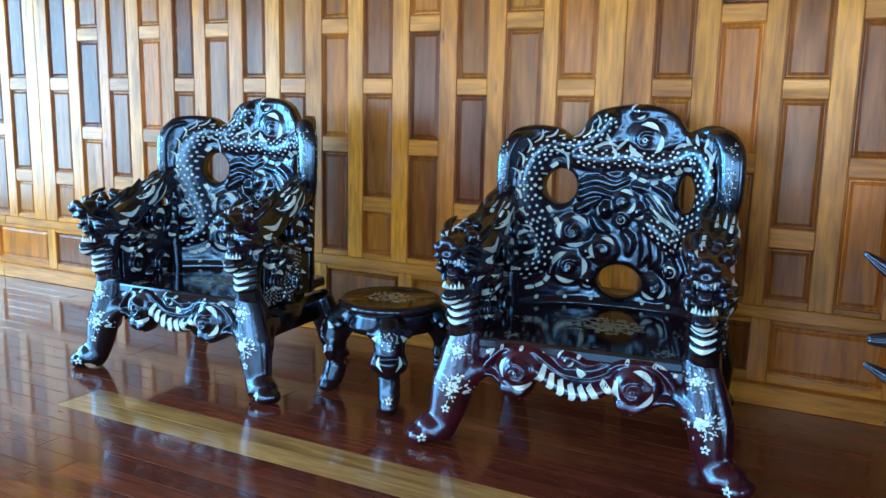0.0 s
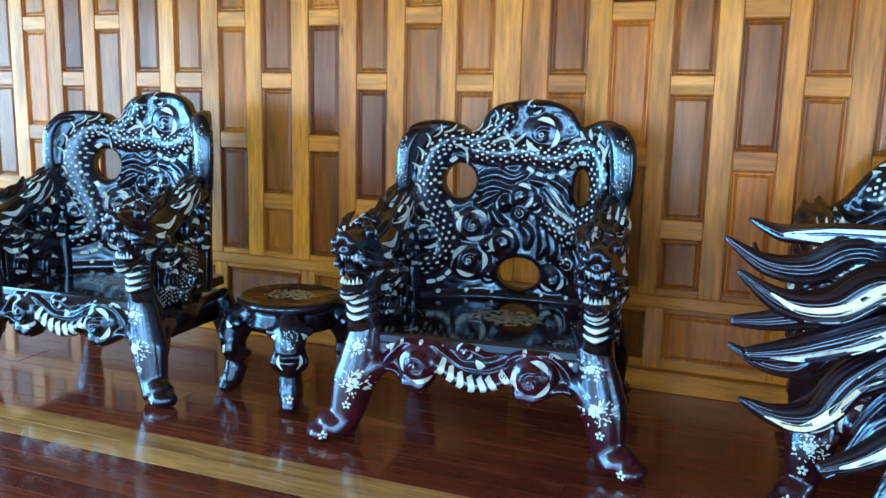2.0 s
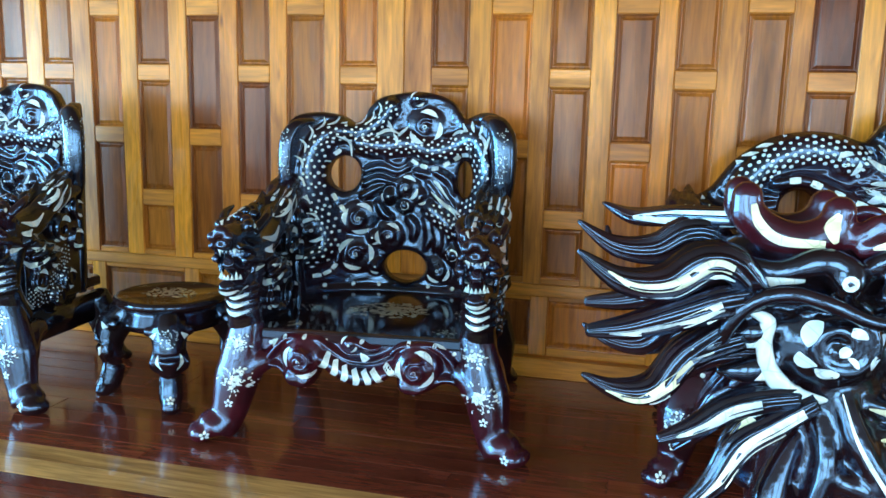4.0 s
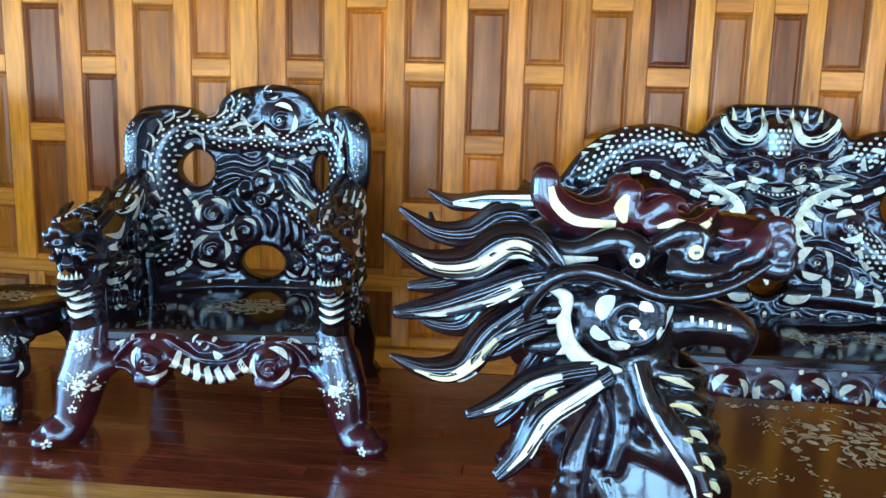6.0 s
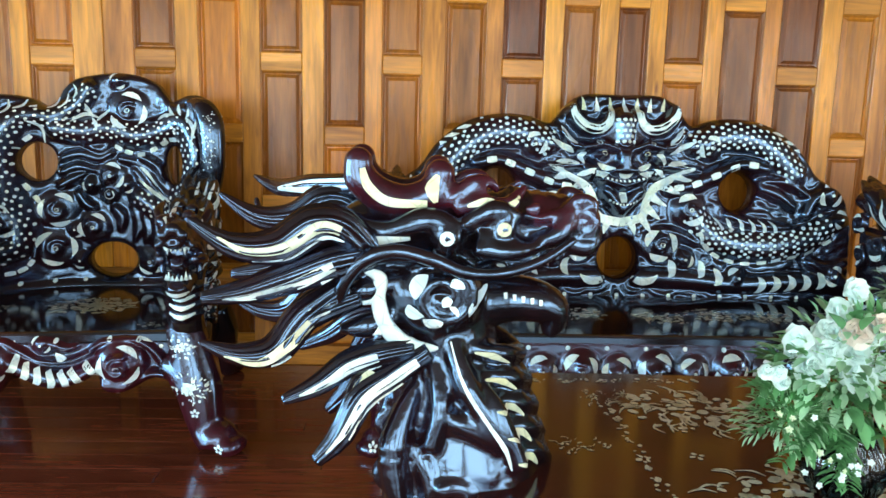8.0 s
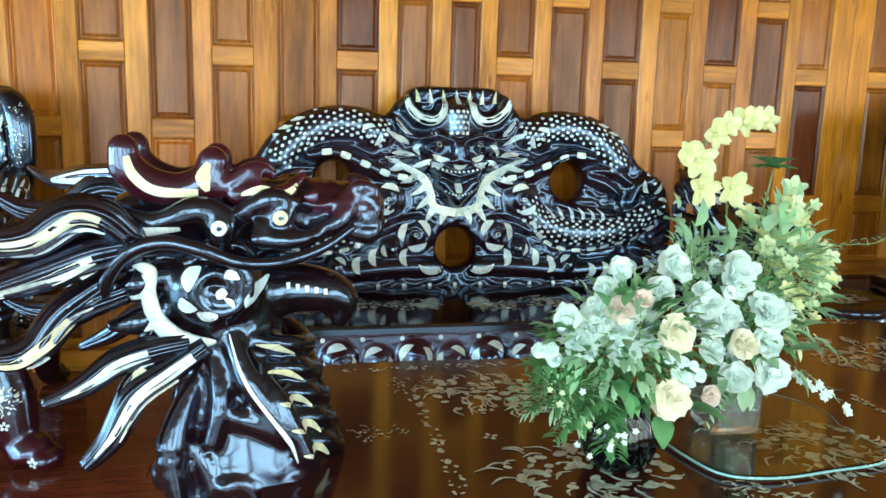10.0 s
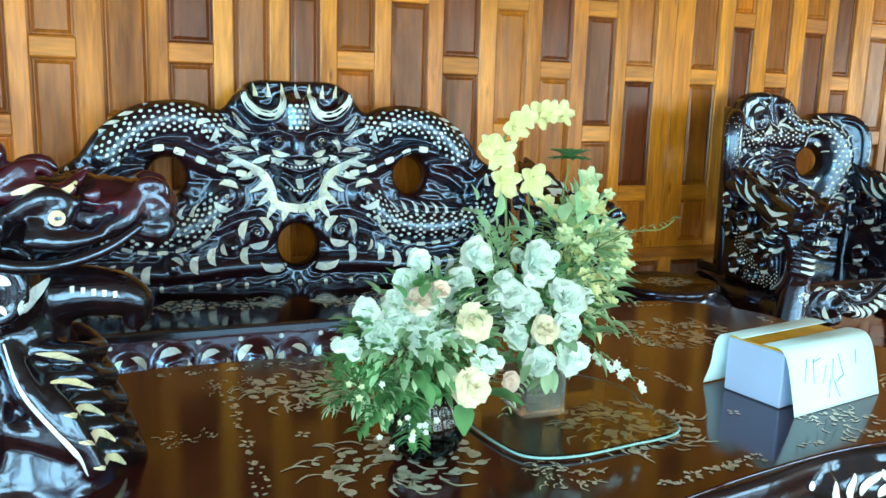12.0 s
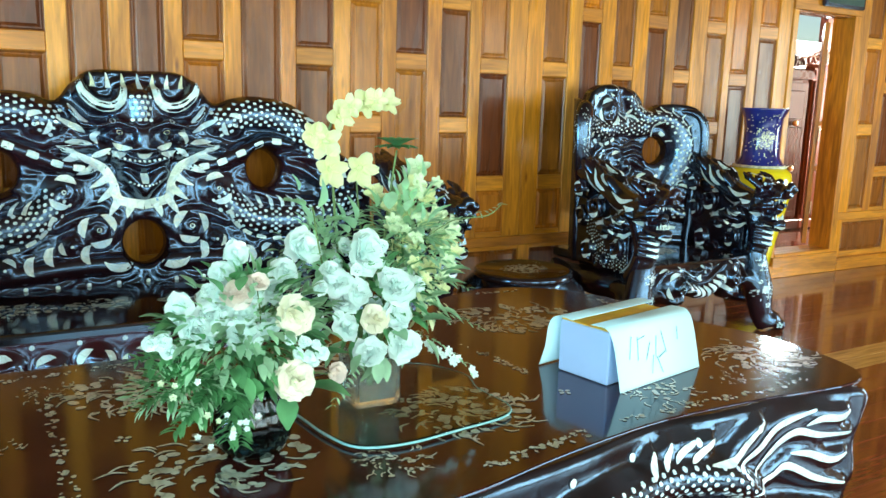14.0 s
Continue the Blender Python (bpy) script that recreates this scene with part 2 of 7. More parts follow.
def slab(bm, outline, z0, z1, edge=0.012, axis=2):
    """A board of any outline with rounded rims, lying flat."""
    n = len(outline)
    c = sum((Vector((p[0], p[1], 0)) for p in outline), Vector()) / n
    rings = []
    for inset, z in ((edge, z0), (edge * 0.3, z0 + edge * 0.3), (0, z0 + edge), (0, z1 - edge), (edge * 0.3, z1 - edge * 0.3), (edge, z1)):
        ring = []
        for i, p in enumerate(outline):
            a, b = Vector(outline[i - 1][:2]), Vector(outline[(i + 1) % n][:2])
            t = (b - a).normalized()
            q = Vector(p[:2]) + Vector((-t.y, t.x)) * inset
            ring.append(bm.verts.new((q.x, q.y, z)))
        rings.append(ring)
    for a, b in zip(rings, rings[1:]):
        for k in range(n):
            bm.faces.new((a[k], a[(k + 1) % n], b[(k + 1) % n], b[k]))
    bm.faces.new(rings[0][::-1])
    bm.faces.new(rings[-1])
    bmesh.ops.triangulate(bm, faces=[f for f in bm.faces if len(f.verts) > 4])
    return bm


def carve(name, bm, voxel=0.008, smooth=3):
    """Melts overlapping limbs into one carved solid and gives back its mesh."""
    bmesh.ops.recalc_face_normals(bm, faces=bm.faces)
    me = finish(bm, name)
    ob = new(name, me)
    r = ob.modifiers.new("melt", "REMESH")
    r.mode, r.voxel_size, r.use_smooth_shade = "VOXEL", voxel, True
    s = ob.modifiers.new("soften", "SMOOTH")
    s.factor, s.iterations = 0.5, smooth
    solid = bpy.data.meshes.new_from_object(ob.evaluated_get(bpy.context.evaluated_depsgraph_get()))
    solid.name = name
    bpy.data.objects.remove(ob)
    bpy.data.meshes.remove(me)
    solid.shade_smooth()
    return solid


def bvh_of(me):
    from mathutils.bvhtree import BVHTree
    return BVHTree.FromPolygons([v.co for v in me.vertices], [p.vertices for p in me.polygons])


def seg_distance(U, V, path, closed=False):
    """Distance of all grid points from a polyline, and how far along it the nearest place lies (0 to 1)."""
    best, where = np.full(U.shape, 1e9), np.zeros(U.shape)
    n = len(path) if closed else len(path) - 1
    for i in range(n):
        (ax, ay), (bx, by) = path[i][:2], path[(i + 1) % len(path)][:2]
        dx, dy = bx - ax, by - ay
        t = np.clip(((U - ax) * dx + (V - ay) * dy) / (dx * dx + dy * dy + 1e-12), 0, 1)
        d = np.hypot(U - ax - t * dx, V - ay - t * dy)
        near = d < best
        best, where = np.where(near, d, best), np.where(near, (i + t) / n, where)
    return best, where


def inside(U, V, poly):
    r = np.zeros(U.shape, bool)
    for i in range(len(poly)):
        (ax, ay), (bx, by) = poly[i - 1][:2], poly[i][:2]
        r ^= ((ay > V) != (by > V)) & (U < (bx - ax) * (V - ay) / (by - ay + 1e-12) + ax)
    return r


def swirl_path(cx, cy, r, turns=1.6, start=0.0, hand=1, n=26):
    return [(cx + r * (1 - 0.86 * k / n) * math.cos(start + hand * 2 * math.pi * turns * k / n),
             cy + r * (1 - 0.86 * k / n) * math.sin(start + hand * 2 * math.pi * turns * k / n)) for k in range(n + 1)]


def relief(name, outline, holes, thick, limbs, res=0.009, edge=0.03, base=0.02, lines=0.017):
    """A carved board standing in the x-z plane, its face towards -y. limbs: (path, widths, height) ridges that swell from its face.
    lines: the height of the carved lines that run round the ridges in the ground between them."""
    o = np.array([p[:2] for p in outline])
    lo, hi = o.min(0) - 2 * res, o.max(0) + 2 * res
    nu, nv = (np.ceil((hi - lo) / res).astype(int) + 1)
    U, V = np.meshgrid(lo[0] + res * np.arange(nu), lo[1] + res * np.arange(nv), indexing="ij")
    d, _ = seg_distance(U, V, outline, True)
    d = np.where(inside(U, V, outline), d, -d)
    for cx, cy, rx, ry in holes:
        d = np.minimum(d, (np.hypot((U - cx) / rx, (V - cy) / ry) - 1) * min(rx, ry))
    gu, gv = np.gradient(d, res)
    g = np.maximum(np.hypot(gu, gv), 0.3)
    keep_v = d > 0
    H, clear = np.zeros(U.shape), np.full(U.shape, 1e9)
    for path, ws, high in limbs:
        path = [tuple(p)[:2] for p in path]
        q, t = seg_distance(U, V, path)
        w = np.interp(t, np.linspace(0, 1, len(ws)), ws)
        k = np.clip(1 - (q / np.maximum(w, 1e-4)) ** 2, 0, 1)
        H, clear = np.maximum(H, high * np.sqrt(k)), np.minimum(clear, q - w)
    sway = 0.010 * np.sin(U * 31 + 4 * np.sin(V * 17)) + 0.008 * np.sin(V * 43 + 3 * np.sin(U * 23))
    H = np.where(clear > 0, lines * np.abs(np.sin(np.pi * (clear + sway) / 0.040)) ** 0.7 * np.clip(clear / 0.008, 0, 1), H)
    for _ in range(2):
        G = np.pad(H, 1, mode="edge")
        H = 0.4 * H + 0.15 * (G[:-2, 1:-1] + G[2:, 1:-1] + G[1:-1, :-2] + G[1:-1, 2:])
    rnd = np.clip(d / edge, 0, 1)
    H = base * np.sqrt(1 - (1 - rnd) ** 2) + H * np.clip(d / 0.02, 0, 1) ** 0.5
    H = np.where(keep_v, H, 0)
    PU, PV = np.where(keep_v, U, U - gu / g ** 2 * d), np.where(keep_v, V, V - gv / g ** 2 * d)
    cells = keep_v[:-1, :-1] | keep_v[1:, :-1] | keep_v[:-1, 1:] | keep_v[1:, 1:]
    ids, verts, faces = {}, [], []

    def vid(i, j):
        if (i, j) not in ids:
            ids[i, j] = len(verts)
            verts.append((PU[i, j], -H[i, j], PV[i, j]))
        return ids[i, j]
    count = {}
    for i, j in zip(*np.nonzero(cells)):
        f = (vid(i, j), vid(i + 1, j), vid(i + 1, j + 1), vid(i, j + 1))
        faces.append(f)
        for a, b in zip(f, f[1:] + f[:1]):
            count[(min(a, b), max(a, b))] = None if (min(a, b), max(a, b)) in count else (a, b)
    n = len(verts)
    verts += [(x, thick, z) for x, _, z in verts]
    faces += [tuple(k + n for k in reversed(f)) for f in list(faces)]
    faces += [(b, a, a + n, b + n) for a, b in (e for e in count.values() if e)]
    me = bpy.data.meshes.new(name)
    me.from_pydata(verts, [], faces)
    me.update()
    me.shade_smooth()
    return me


class Inlay:
    """Lays slivers of shell on a carved surface, cast along one direction on a plane's two axes."""

    def __init__(self, bvh, to_world, direction, lift=0.0025):
        self.bvh, self.to_world, self.direction, self.lift = bvh, to_world, Vector(direction).normalized(), lift

    def at(self, u, v):
        o = Vector(self.to_world(u, v))
        hit, nor, _, dist = self.bvh.ray_cast(o, self.direction, 3.0)
        return None if hit is None else hit - self.direction * self.lift

    def fan(self, bm, pts):
        vs = [self.at(*p) for p in pts]
        if any(v is None for v in vs):
            return
        c = sum(vs, Vector()) / len(vs)
        if max((v - c).length for v in vs) > 0.25:
            return
        bv = [bm.verts.new(v) for v in vs]
        m = bm.verts.new(c)
        for a, b in zip(bv, bv[1:] + bv[:1]):
            bm.faces.new((m, a, b))

    def dot(self, bm, u, v, r, s=1.0, turn=0.0, n=6):
        ca, sa = math.cos(turn), math.sin(turn)
        self.fan(bm, [(u + r * (math.cos(6.283 * k / n) * ca - s * math.sin(6.283 * k / n) * sa),
                       v + r * (math.cos(6.283 * k / n) * sa + s * math.sin(6.283 * k / n) * ca)) for k in range(n)])

    def strip(self, bm, path, ws, per=6):
        """A sliver along a path, its half width running through ws."""
        path = curve_points([(*p[:2], 0) for p in path], per) if per > 1 else [Vector((*p[:2], 0)) for p in path]
        w, rows = widths(ws, len(path)), []
        for i, p in enumerate(path):
            t = (path[min(i + 1, len(path) - 1)] - path[max(i - 1, 0)]).normalized()
            nrm = Vector((-t.y, t.x, 0)) * max(w[i], 0.0006)
            row = [self.at(*(p + nrm * k)[:2]) for k in (1, 0, -1)]
            rows.append(None if None in row else row)
        runs, run = [], []
        for r in rows + [None]:
            if r is None or (run and max((r[k] - run[-1][k]).length for k in range(3)) >= 0.09):
                runs.append(run)
                run = []
            if r is not None:
                run.append(r)
        last = None
        for r in max(runs, key=len):
            bv = [bm.verts.new(v) for v in r]
            if last:
                for k in (0, 1):
                    bm.faces.new((last[k], last[k + 1], bv[k + 1], bv[k]))
            last = bv

    def moon(self, bm, cx, cy, r, a0, a1, w):
        """A crescent about a centre from angle a0 to a1, in degrees."""
        n = 8
        self.strip(bm, [(cx + r * math.cos(radians(a0 + (a1 - a0) * k / n)), cy + r * math.sin(radians(a0 + (a1 - a0) * k / n))) for k in range(n + 1)],
                   [0, w * 0.8, w, w * 0.8, 0], 1)

    def scales(self, bm, path, half, step=0.02, r=0.0062, skip=0.0):
        """Rows of small scales along a body of half width 'half'."""
        path = curve_points([(*p[:2], 0) for p in path], 10)
        done, k = step, 0
        for a, b in zip(path, path[1:]):
            done += (b - a).length
            if done >= step:
                done -= step
                t = (b - a).normalized()
                nrm = Vector((-t.y, t.x, 0))
                rows = max(1, int(half / step * 1.05))
                for q in range(-rows, rows + 1):
                    off = (q + 0.5 * (k % 2)) * step
                    if -half * 0.85 < off < half * 0.85:
                        p = a + nrm * off
                        self.dot(bm, p.x, p.y, r * random.uniform(0.85, 1.15), 0.75, math.atan2(t.y, t.x))
                k += 1

    def bars(self, bm, path, step=0.045, long=0.016, w=0.009):
        path = curve_points([(*p[:2], 0) for p in path], 10)
        done = 0.0
        for a, b in zip(path, path[1:]):
            done += (b - a).length
            if done >= step:
                done = 0.0
                t = (b - a).normalized()
                self.strip(bm, [a - t * long, a, a + t * long], [w * 0.8, w, w * 0.8], 1)

    def spray(self, bm, cx, cy, size, n, rnd, s=1.0):
        """A spray of flowers and leaves in small slivers."""
        for _ in range(n):
            a, q = rnd.uniform(0, 6.283), size * rnd.random() ** 0.7
            x, y = cx + q * math.cos(a), cy + s * q * math.sin(a)
            if rnd.random() < 0.5:
                self.dot(bm, x, y, size * rnd.uniform(0.05, 0.12), rnd.uniform(0.5, 1), rnd.uniform(0, 3), 6)
            else:
                b = a + rnd.uniform(-0.8, 0.8)
                e = size * rnd.uniform(0.1, 0.25)
                self.strip(bm, [(x, y), (x + e * math.cos(b), y + s * e * math.sin(b))], [0.001, size * 0.04, 0.001], 3)

    def flower(self, bm, cx, cy, r, n=5, turn=0.3):
        for k in range(n):
            a = turn + 6.283 * k / n
            self.dot(bm, cx + r * 0.6 * math.cos(a), cy + r * 0.6 * math.sin(a), r * 0.4, 0.75, a)


# ---- the room ----
COLUMNS = [(-7.78, -7.59), (-7.48, -7.29), (-7.18, -6.99), (-6.88, -6.69), (-6.58, -6.39), (-6.28, -6.09), (-5.99, -5.80), (-5.70, -5.51), (-5.25, -5.055), (-4.94, -4.735), (-4.64, -4.455),
           (-4.34, -4.15), (-4.035, -3.86), (-3.757, -3.565), (-3.455, -3.277), (-3.165, -2.975), (-2.856, -2.673), (-2.57, -2.375), (-2.266, -2.077), (-1.97, -1.79),
           (-1.69, -1.485), (-1.40, -1.20), (-0.92, -0.73), (-0.622, -0.425), (-0.335, -0.14), (-0.035, 0.155), (0.24, 0.427), (0.538, 0.73), (0.81, 1.01),
           (1.10, 1.268), (1.362, 1.51), (1.594, 1.785), (1.871, 2.068), (2.15, 2.352), (2.448, 2.63), (2.715, 2.905), (2.995, 3.18), (3.255, 3.448), (3.70, 3.888), (3.985, 4.14),
           (4.25, 4.42), (4.532, 4.70), (4.78, 4.93), (5.066, 5.25), (5.32, 5.50), (5.592, 5.79)]
KIND = "BABABABA" + "ABABABAABABABA" + "ABABABABBABABABAABABABAB"
COLUMNS_E = [(6.86, 7.05), (7.15, 7.34), (7.44, 7.63), (7.73, 7.92), (8.02, 8.21), (8.31, 8.50), (8.60, 8.79), (8.89, 9.08), (9.18, 9.37)]
ROWS_A = [(0.50, 0.752), (0.84, 1.432), (1.518, 2.11), (2.20, 2.46), (2.55, 3.14)]
ROWS_B = [(0.50, 1.092), (1.18, 1.772), (1.855, 2.46), (2.55, 3.14)]
FACE, BACK = 3.985, 4.005
DOOR = (5.98, 6.66, 0.17, 1.99)

mesh_cache = {}


def piece(name, w, d, h, material, parent, at, bevel=0.004):
    """A bevelled board of that size, sharing its mesh with boards of the same size."""
    key = (round(w, 3), round(d, 3), round(h, 3), material.name)
    if key not in mesh_cache:
        bm = box_bm(-w / 2, w / 2, -d / 2, d / 2, -h / 2, h / 2, bevel=bevel)
        mesh_cache[key] = finish(bm, name, False)
        mesh_cache[key].materials.append(material)
    ob = new(name, mesh_cache[key])
    ob.parent, ob.location = parent, at
    return ob


def fielded(w, h):
    """A panel with a sloping border round a raised field, face towards -y."""
    key = ("field", round(w, 3), round(h, 3))
    if key not in mesh_cache:
        bm, rings = bmesh.new(), []
        for inset, y in ((-0.006, 0.012), (-0.006, 0.0), (0.004, 0.002), (0.010, 0.010), (0.016, 0.0095), (0.030, 0.0)):
            a, b = w / 2 - inset, h / 2 - inset
            rings.append([bm.verts.new(p) for p in ((-a, y, -b), (a, y, -b), (a, y, b), (-a, y, b))])
        for p, q in zip(rings, rings[1:]):
            for k in range(4):
                bm.faces.new((p[k], p[(k + 1) % 4], q[(k + 1) % 4], q[k]))
        bm.faces.new(rings[-1])
        mesh_cache[key] = finish(bm, "panel", False)
        mesh_cache[key].materials.append(PANEL)
    return mesh_cache[key]


def add_panel(wall, x0, x1, z0, z1):
    ob = new("panel", fielded(x1 - x0, z1 - z0))
    ob.parent, ob.location = wall, ((x0 + x1) / 2, BACK - 0.008, (z0 + z1) / 2)


def panelled_run(wall, columns, kinds, x0, x1):
    """Stiles, rails and recessed panels in staggered courses over a mid rail and low panels."""
    edges = [x0] + [k for c in columns for k in c] + [x1]
    for a, b in zip(edges[0::2], edges[1::2]):
        n = 2 if b - a > 0.16 else 1
        for k in range(n):
            w = (b - a) / n
            piece("stile", w - 0.002, 0.03, ROOM_H - 0.47, STILE, wall, (a + w * (k + 0.5), FACE + 0.015, (ROOM_H + 0.47) / 2))
    for (a, b), kind in zip(columns, kinds):
        rows = ROWS_A if kind == "A" else ROWS_B
        for z0, z1 in rows:
            add_panel(wall, a, b, z0, z1)
        for (_, z0), (z1, _) in zip(rows, rows[1:] + [(ROOM_H, 0)]):
            piece("rail", b - a, 0.026, z1 - z0, RAIL, wall, ((a + b) / 2, FACE + 0.015, (z0 + z1) / 2))
        piece("rail", b - a, 0.026, 0.03, RAIL, wall, ((a + b) / 2, FACE + 0.015, 0.485))
    x = x0
    while x < x1 - 0.05:
        e = min(x + 2.1, x1)
        piece("mid_rail", e - x - 0.003, 0.036, 0.06, RAIL, wall, ((x + e) / 2, FACE + 0.012, 0.44))
        piece("plinth", e - x - 0.003, 0.07, 0.10, RAIL, wall, ((x + e) / 2, FACE - 0.012, 0.05))
        x = e
    low = [edges[0]] + [0.5 * (p[1] + q[0]) for p, q in list(zip(columns, columns[1:]))[1::2]] + [edges[-1]]
    for a, b in zip(low, low[1:]):
        piece("stile", 0.09, 0.03, 0.31, STILE, wall, (a + 0.045, FACE + 0.015, 0.255))
        add_panel(wall, a + 0.09, b, 0.145, 0.385)
        piece("rail", b - a - 0.09, 0.026, 0.045, RAIL, wall, ((a + 0.09 + b) / 2, FACE + 0.015, 0.1225))
        piece("rail", b - a - 0.09, 0.026, 0.025, RAIL, wall, ((a + 0.09 + b) / 2, FACE + 0.015, 0.3975))


def wall_core(name, boxes, material, label):
    bm = bmesh.new()
    for b in boxes:
        box(bm, *b)
    ob = part(name, bm, material, None, label, False)
    return tagged(ob, label, "wall", kind="structure")


T = 0.14
N0, N1 = BACK + 0.004, BACK + 0.004 + T
wall_north = wall_core("wall_north", [(ROOM_W, DOOR[0], N0, N1, 0, ROOM_H), (DOOR[1], ROOM_E, N0, N1, 0, ROOM_H),
                                      (DOOR[0], DOOR[1], N0, N1, 0, DOOR[2]), (DOOR[0], DOOR[1], N0, N1, DOOR[3], ROOM_H)], PANEL,
                       "golden teak wall of staggered brown panels in stiles and rails")


def pierced(name, axis, at, lo, hi, openings, z0, z1, label):
    """A plain boarded wall with window openings through it."""
    spans, x = [], lo
    for c, w in sorted(openings):
        spans += [(x, c - w / 2, 0, ROOM_H), (c - w / 2, c + w / 2, 0, z0), (c - w / 2, c + w / 2, z1, ROOM_H)]
        x = c + w / 2
    spans.append((x, hi, 0, ROOM_H))
    boxes = [(a, b, at[0], at[1], p, q) if axis == 0 else (at[0], at[1], a, b, p, q) for a, b, p, q in spans]
    return wall_core(name, boxes, PANEL, label)


pierced("wall_south", 0, (ROOM_S - T, ROOM_S), ROOM_W, ROOM_E, SOUTH_WINDOWS, 0.4, 2.6, "brown teak wall with open windows")
pierced("wall_west", 1, (ROOM_W - T, ROOM_W), ROOM_S - T, N1, WEST_WINDOWS, 0.3, 2.6, "brown teak end wall with open windows")
pierced("wall_east", 1, (ROOM_E, ROOM_E + T), ROOM_S - T, N1, EAST_WINDOWS, 0.45, 2.35, "brown teak end wall with an open window")
ceiling = part("ceiling", box_bm(ROOM_W - T, ROOM_E + T, ROOM_S - T, 8.0, ROOM_H, ROOM_H + 0.1), PLASTER, None, smooth=False)
tagged(ceiling, "dark brown boarded ceiling over the room", "ceiling", kind="structure")
floor = part("floor", box_bm(ROOM_W - T, ROOM_E + T, ROOM_S - T, 8.0, -0.12, -0.02), FLOOR_DARK, None, smooth=False)
tagged(floor, "polished floor of dark red-brown wooden planks", "floor", kind="structure")


# ---- carved furniture ----
def flip(path, s):
    return [(p[0] * s, *p[1:]) for p in path]


def shell(name, parent, draw, material=None, kind="", label=""):
    """One sliver, or one set of slivers too small to tell apart, as a mesh under its thing."""
    bm = bmesh.new()
    draw(bm)
    if not bm.faces:
        bm.free()
        return
    ob = part(name, bm, material or SHELL, parent, label)
    if kind:
        tagged(ob, kind=kind)


def swirl_limbs(cx, cy, r, start=0.0, hand=1, high=0.032, turns=1.7):
    inner = swirl_path(cx, cy, r * 0.52, turns * 0.75, start, hand)
    return [([(cx, cy), (cx + 0.001, cy)], [r * 1.18] * 2, high * 0.85), (inner, [r * 0.15, r * 0.13, r * 0.11], high * 1.4), ([(cx, cy), (cx + 0.001, cy)], [r * 0.2] * 2, high * 1.6)]


def swirl_shells(inlay, parent, cx, cy, r, a0, n=3, sweep=62, material=None):
    for k in range(n):
        a = a0 + 118 * k
        q = r * (0.93 - 0.02 * k)
        shell("shell_crescent", parent, lambda bm: inlay.moon(bm, cx, cy, q, a, a + sweep, r * 0.20), material)
    shell("shell_dot", parent, lambda bm: inlay.dot(bm, cx, cy, r * 0.12, 1, 0, 8), material)


BODY_1 = [(-0.07, 1.325), (-0.12, 1.255), (-0.21, 1.20), (-0.30, 1.203), (-0.37, 1.165), (-0.405, 1.04), (-0.388, 0.88), (-0.34, 0.745), (-0.353, 0.645), (-0.43, 0.605)]
BODY_2 = [(-0.20, 1.15), (-0.095, 1.14), (0.01, 1.155), (0.12, 1.125), (0.225, 1.145), (0.315, 1.18), (0.362, 1.08), (0.352, 0.955), (0.30, 0.85), (0.245, 0.775)]
DRAGON_LEG = [(0.125, 0.85), (0.185, 0.80), (0.245, 0.735)]
CHAIR_HOLES = [(-0.288, 1.005, 0.070, 0.084), (0.285, 0.995, 0.036, 0.086), (0.0, 0.565, 0.102, 0.078)]
# centre, radius, turn and hand of each cloud, then the angles at which its crescents begin
CHAIR_SWIRLS = [(0.090, 1.232, 0.098, 1.0, 1, (30, 190, 300)), (0.052, 1.362, 0.045, 2.0, 1, (100, 250)), (0.006, 0.945, 0.072, 4.0, -1, (30, 280)), (-0.078, 0.905, 0.045, 3.0, 1, (150,)),
                (0.072, 0.905, 0.045, 0.0, 1, (250,)), (0.0, 0.862, 0.042, 1.0, 1, ()), (-0.215, 0.795, 0.090, 2.0, 1, (20, 130, 235)), (-0.075, 0.715, 0.076, 3.0, -1, (20, 150)),
                (-0.150, 0.705, 0.045, 1.0, 1, (260,)), (-0.226, 0.625, 0.096, 0.5, 1, (95, 210, 320)), (-0.405, 0.745, 0.070, 1.0, -1, (70, 250)), (0.165, 0.560, 0.074, 1.0, -1, (200, 290)),
                (0.235, 0.640, 0.060, 2.0, 1, ()), (-0.135, 0.565, 0.045, 2.0, 1, (215,))]
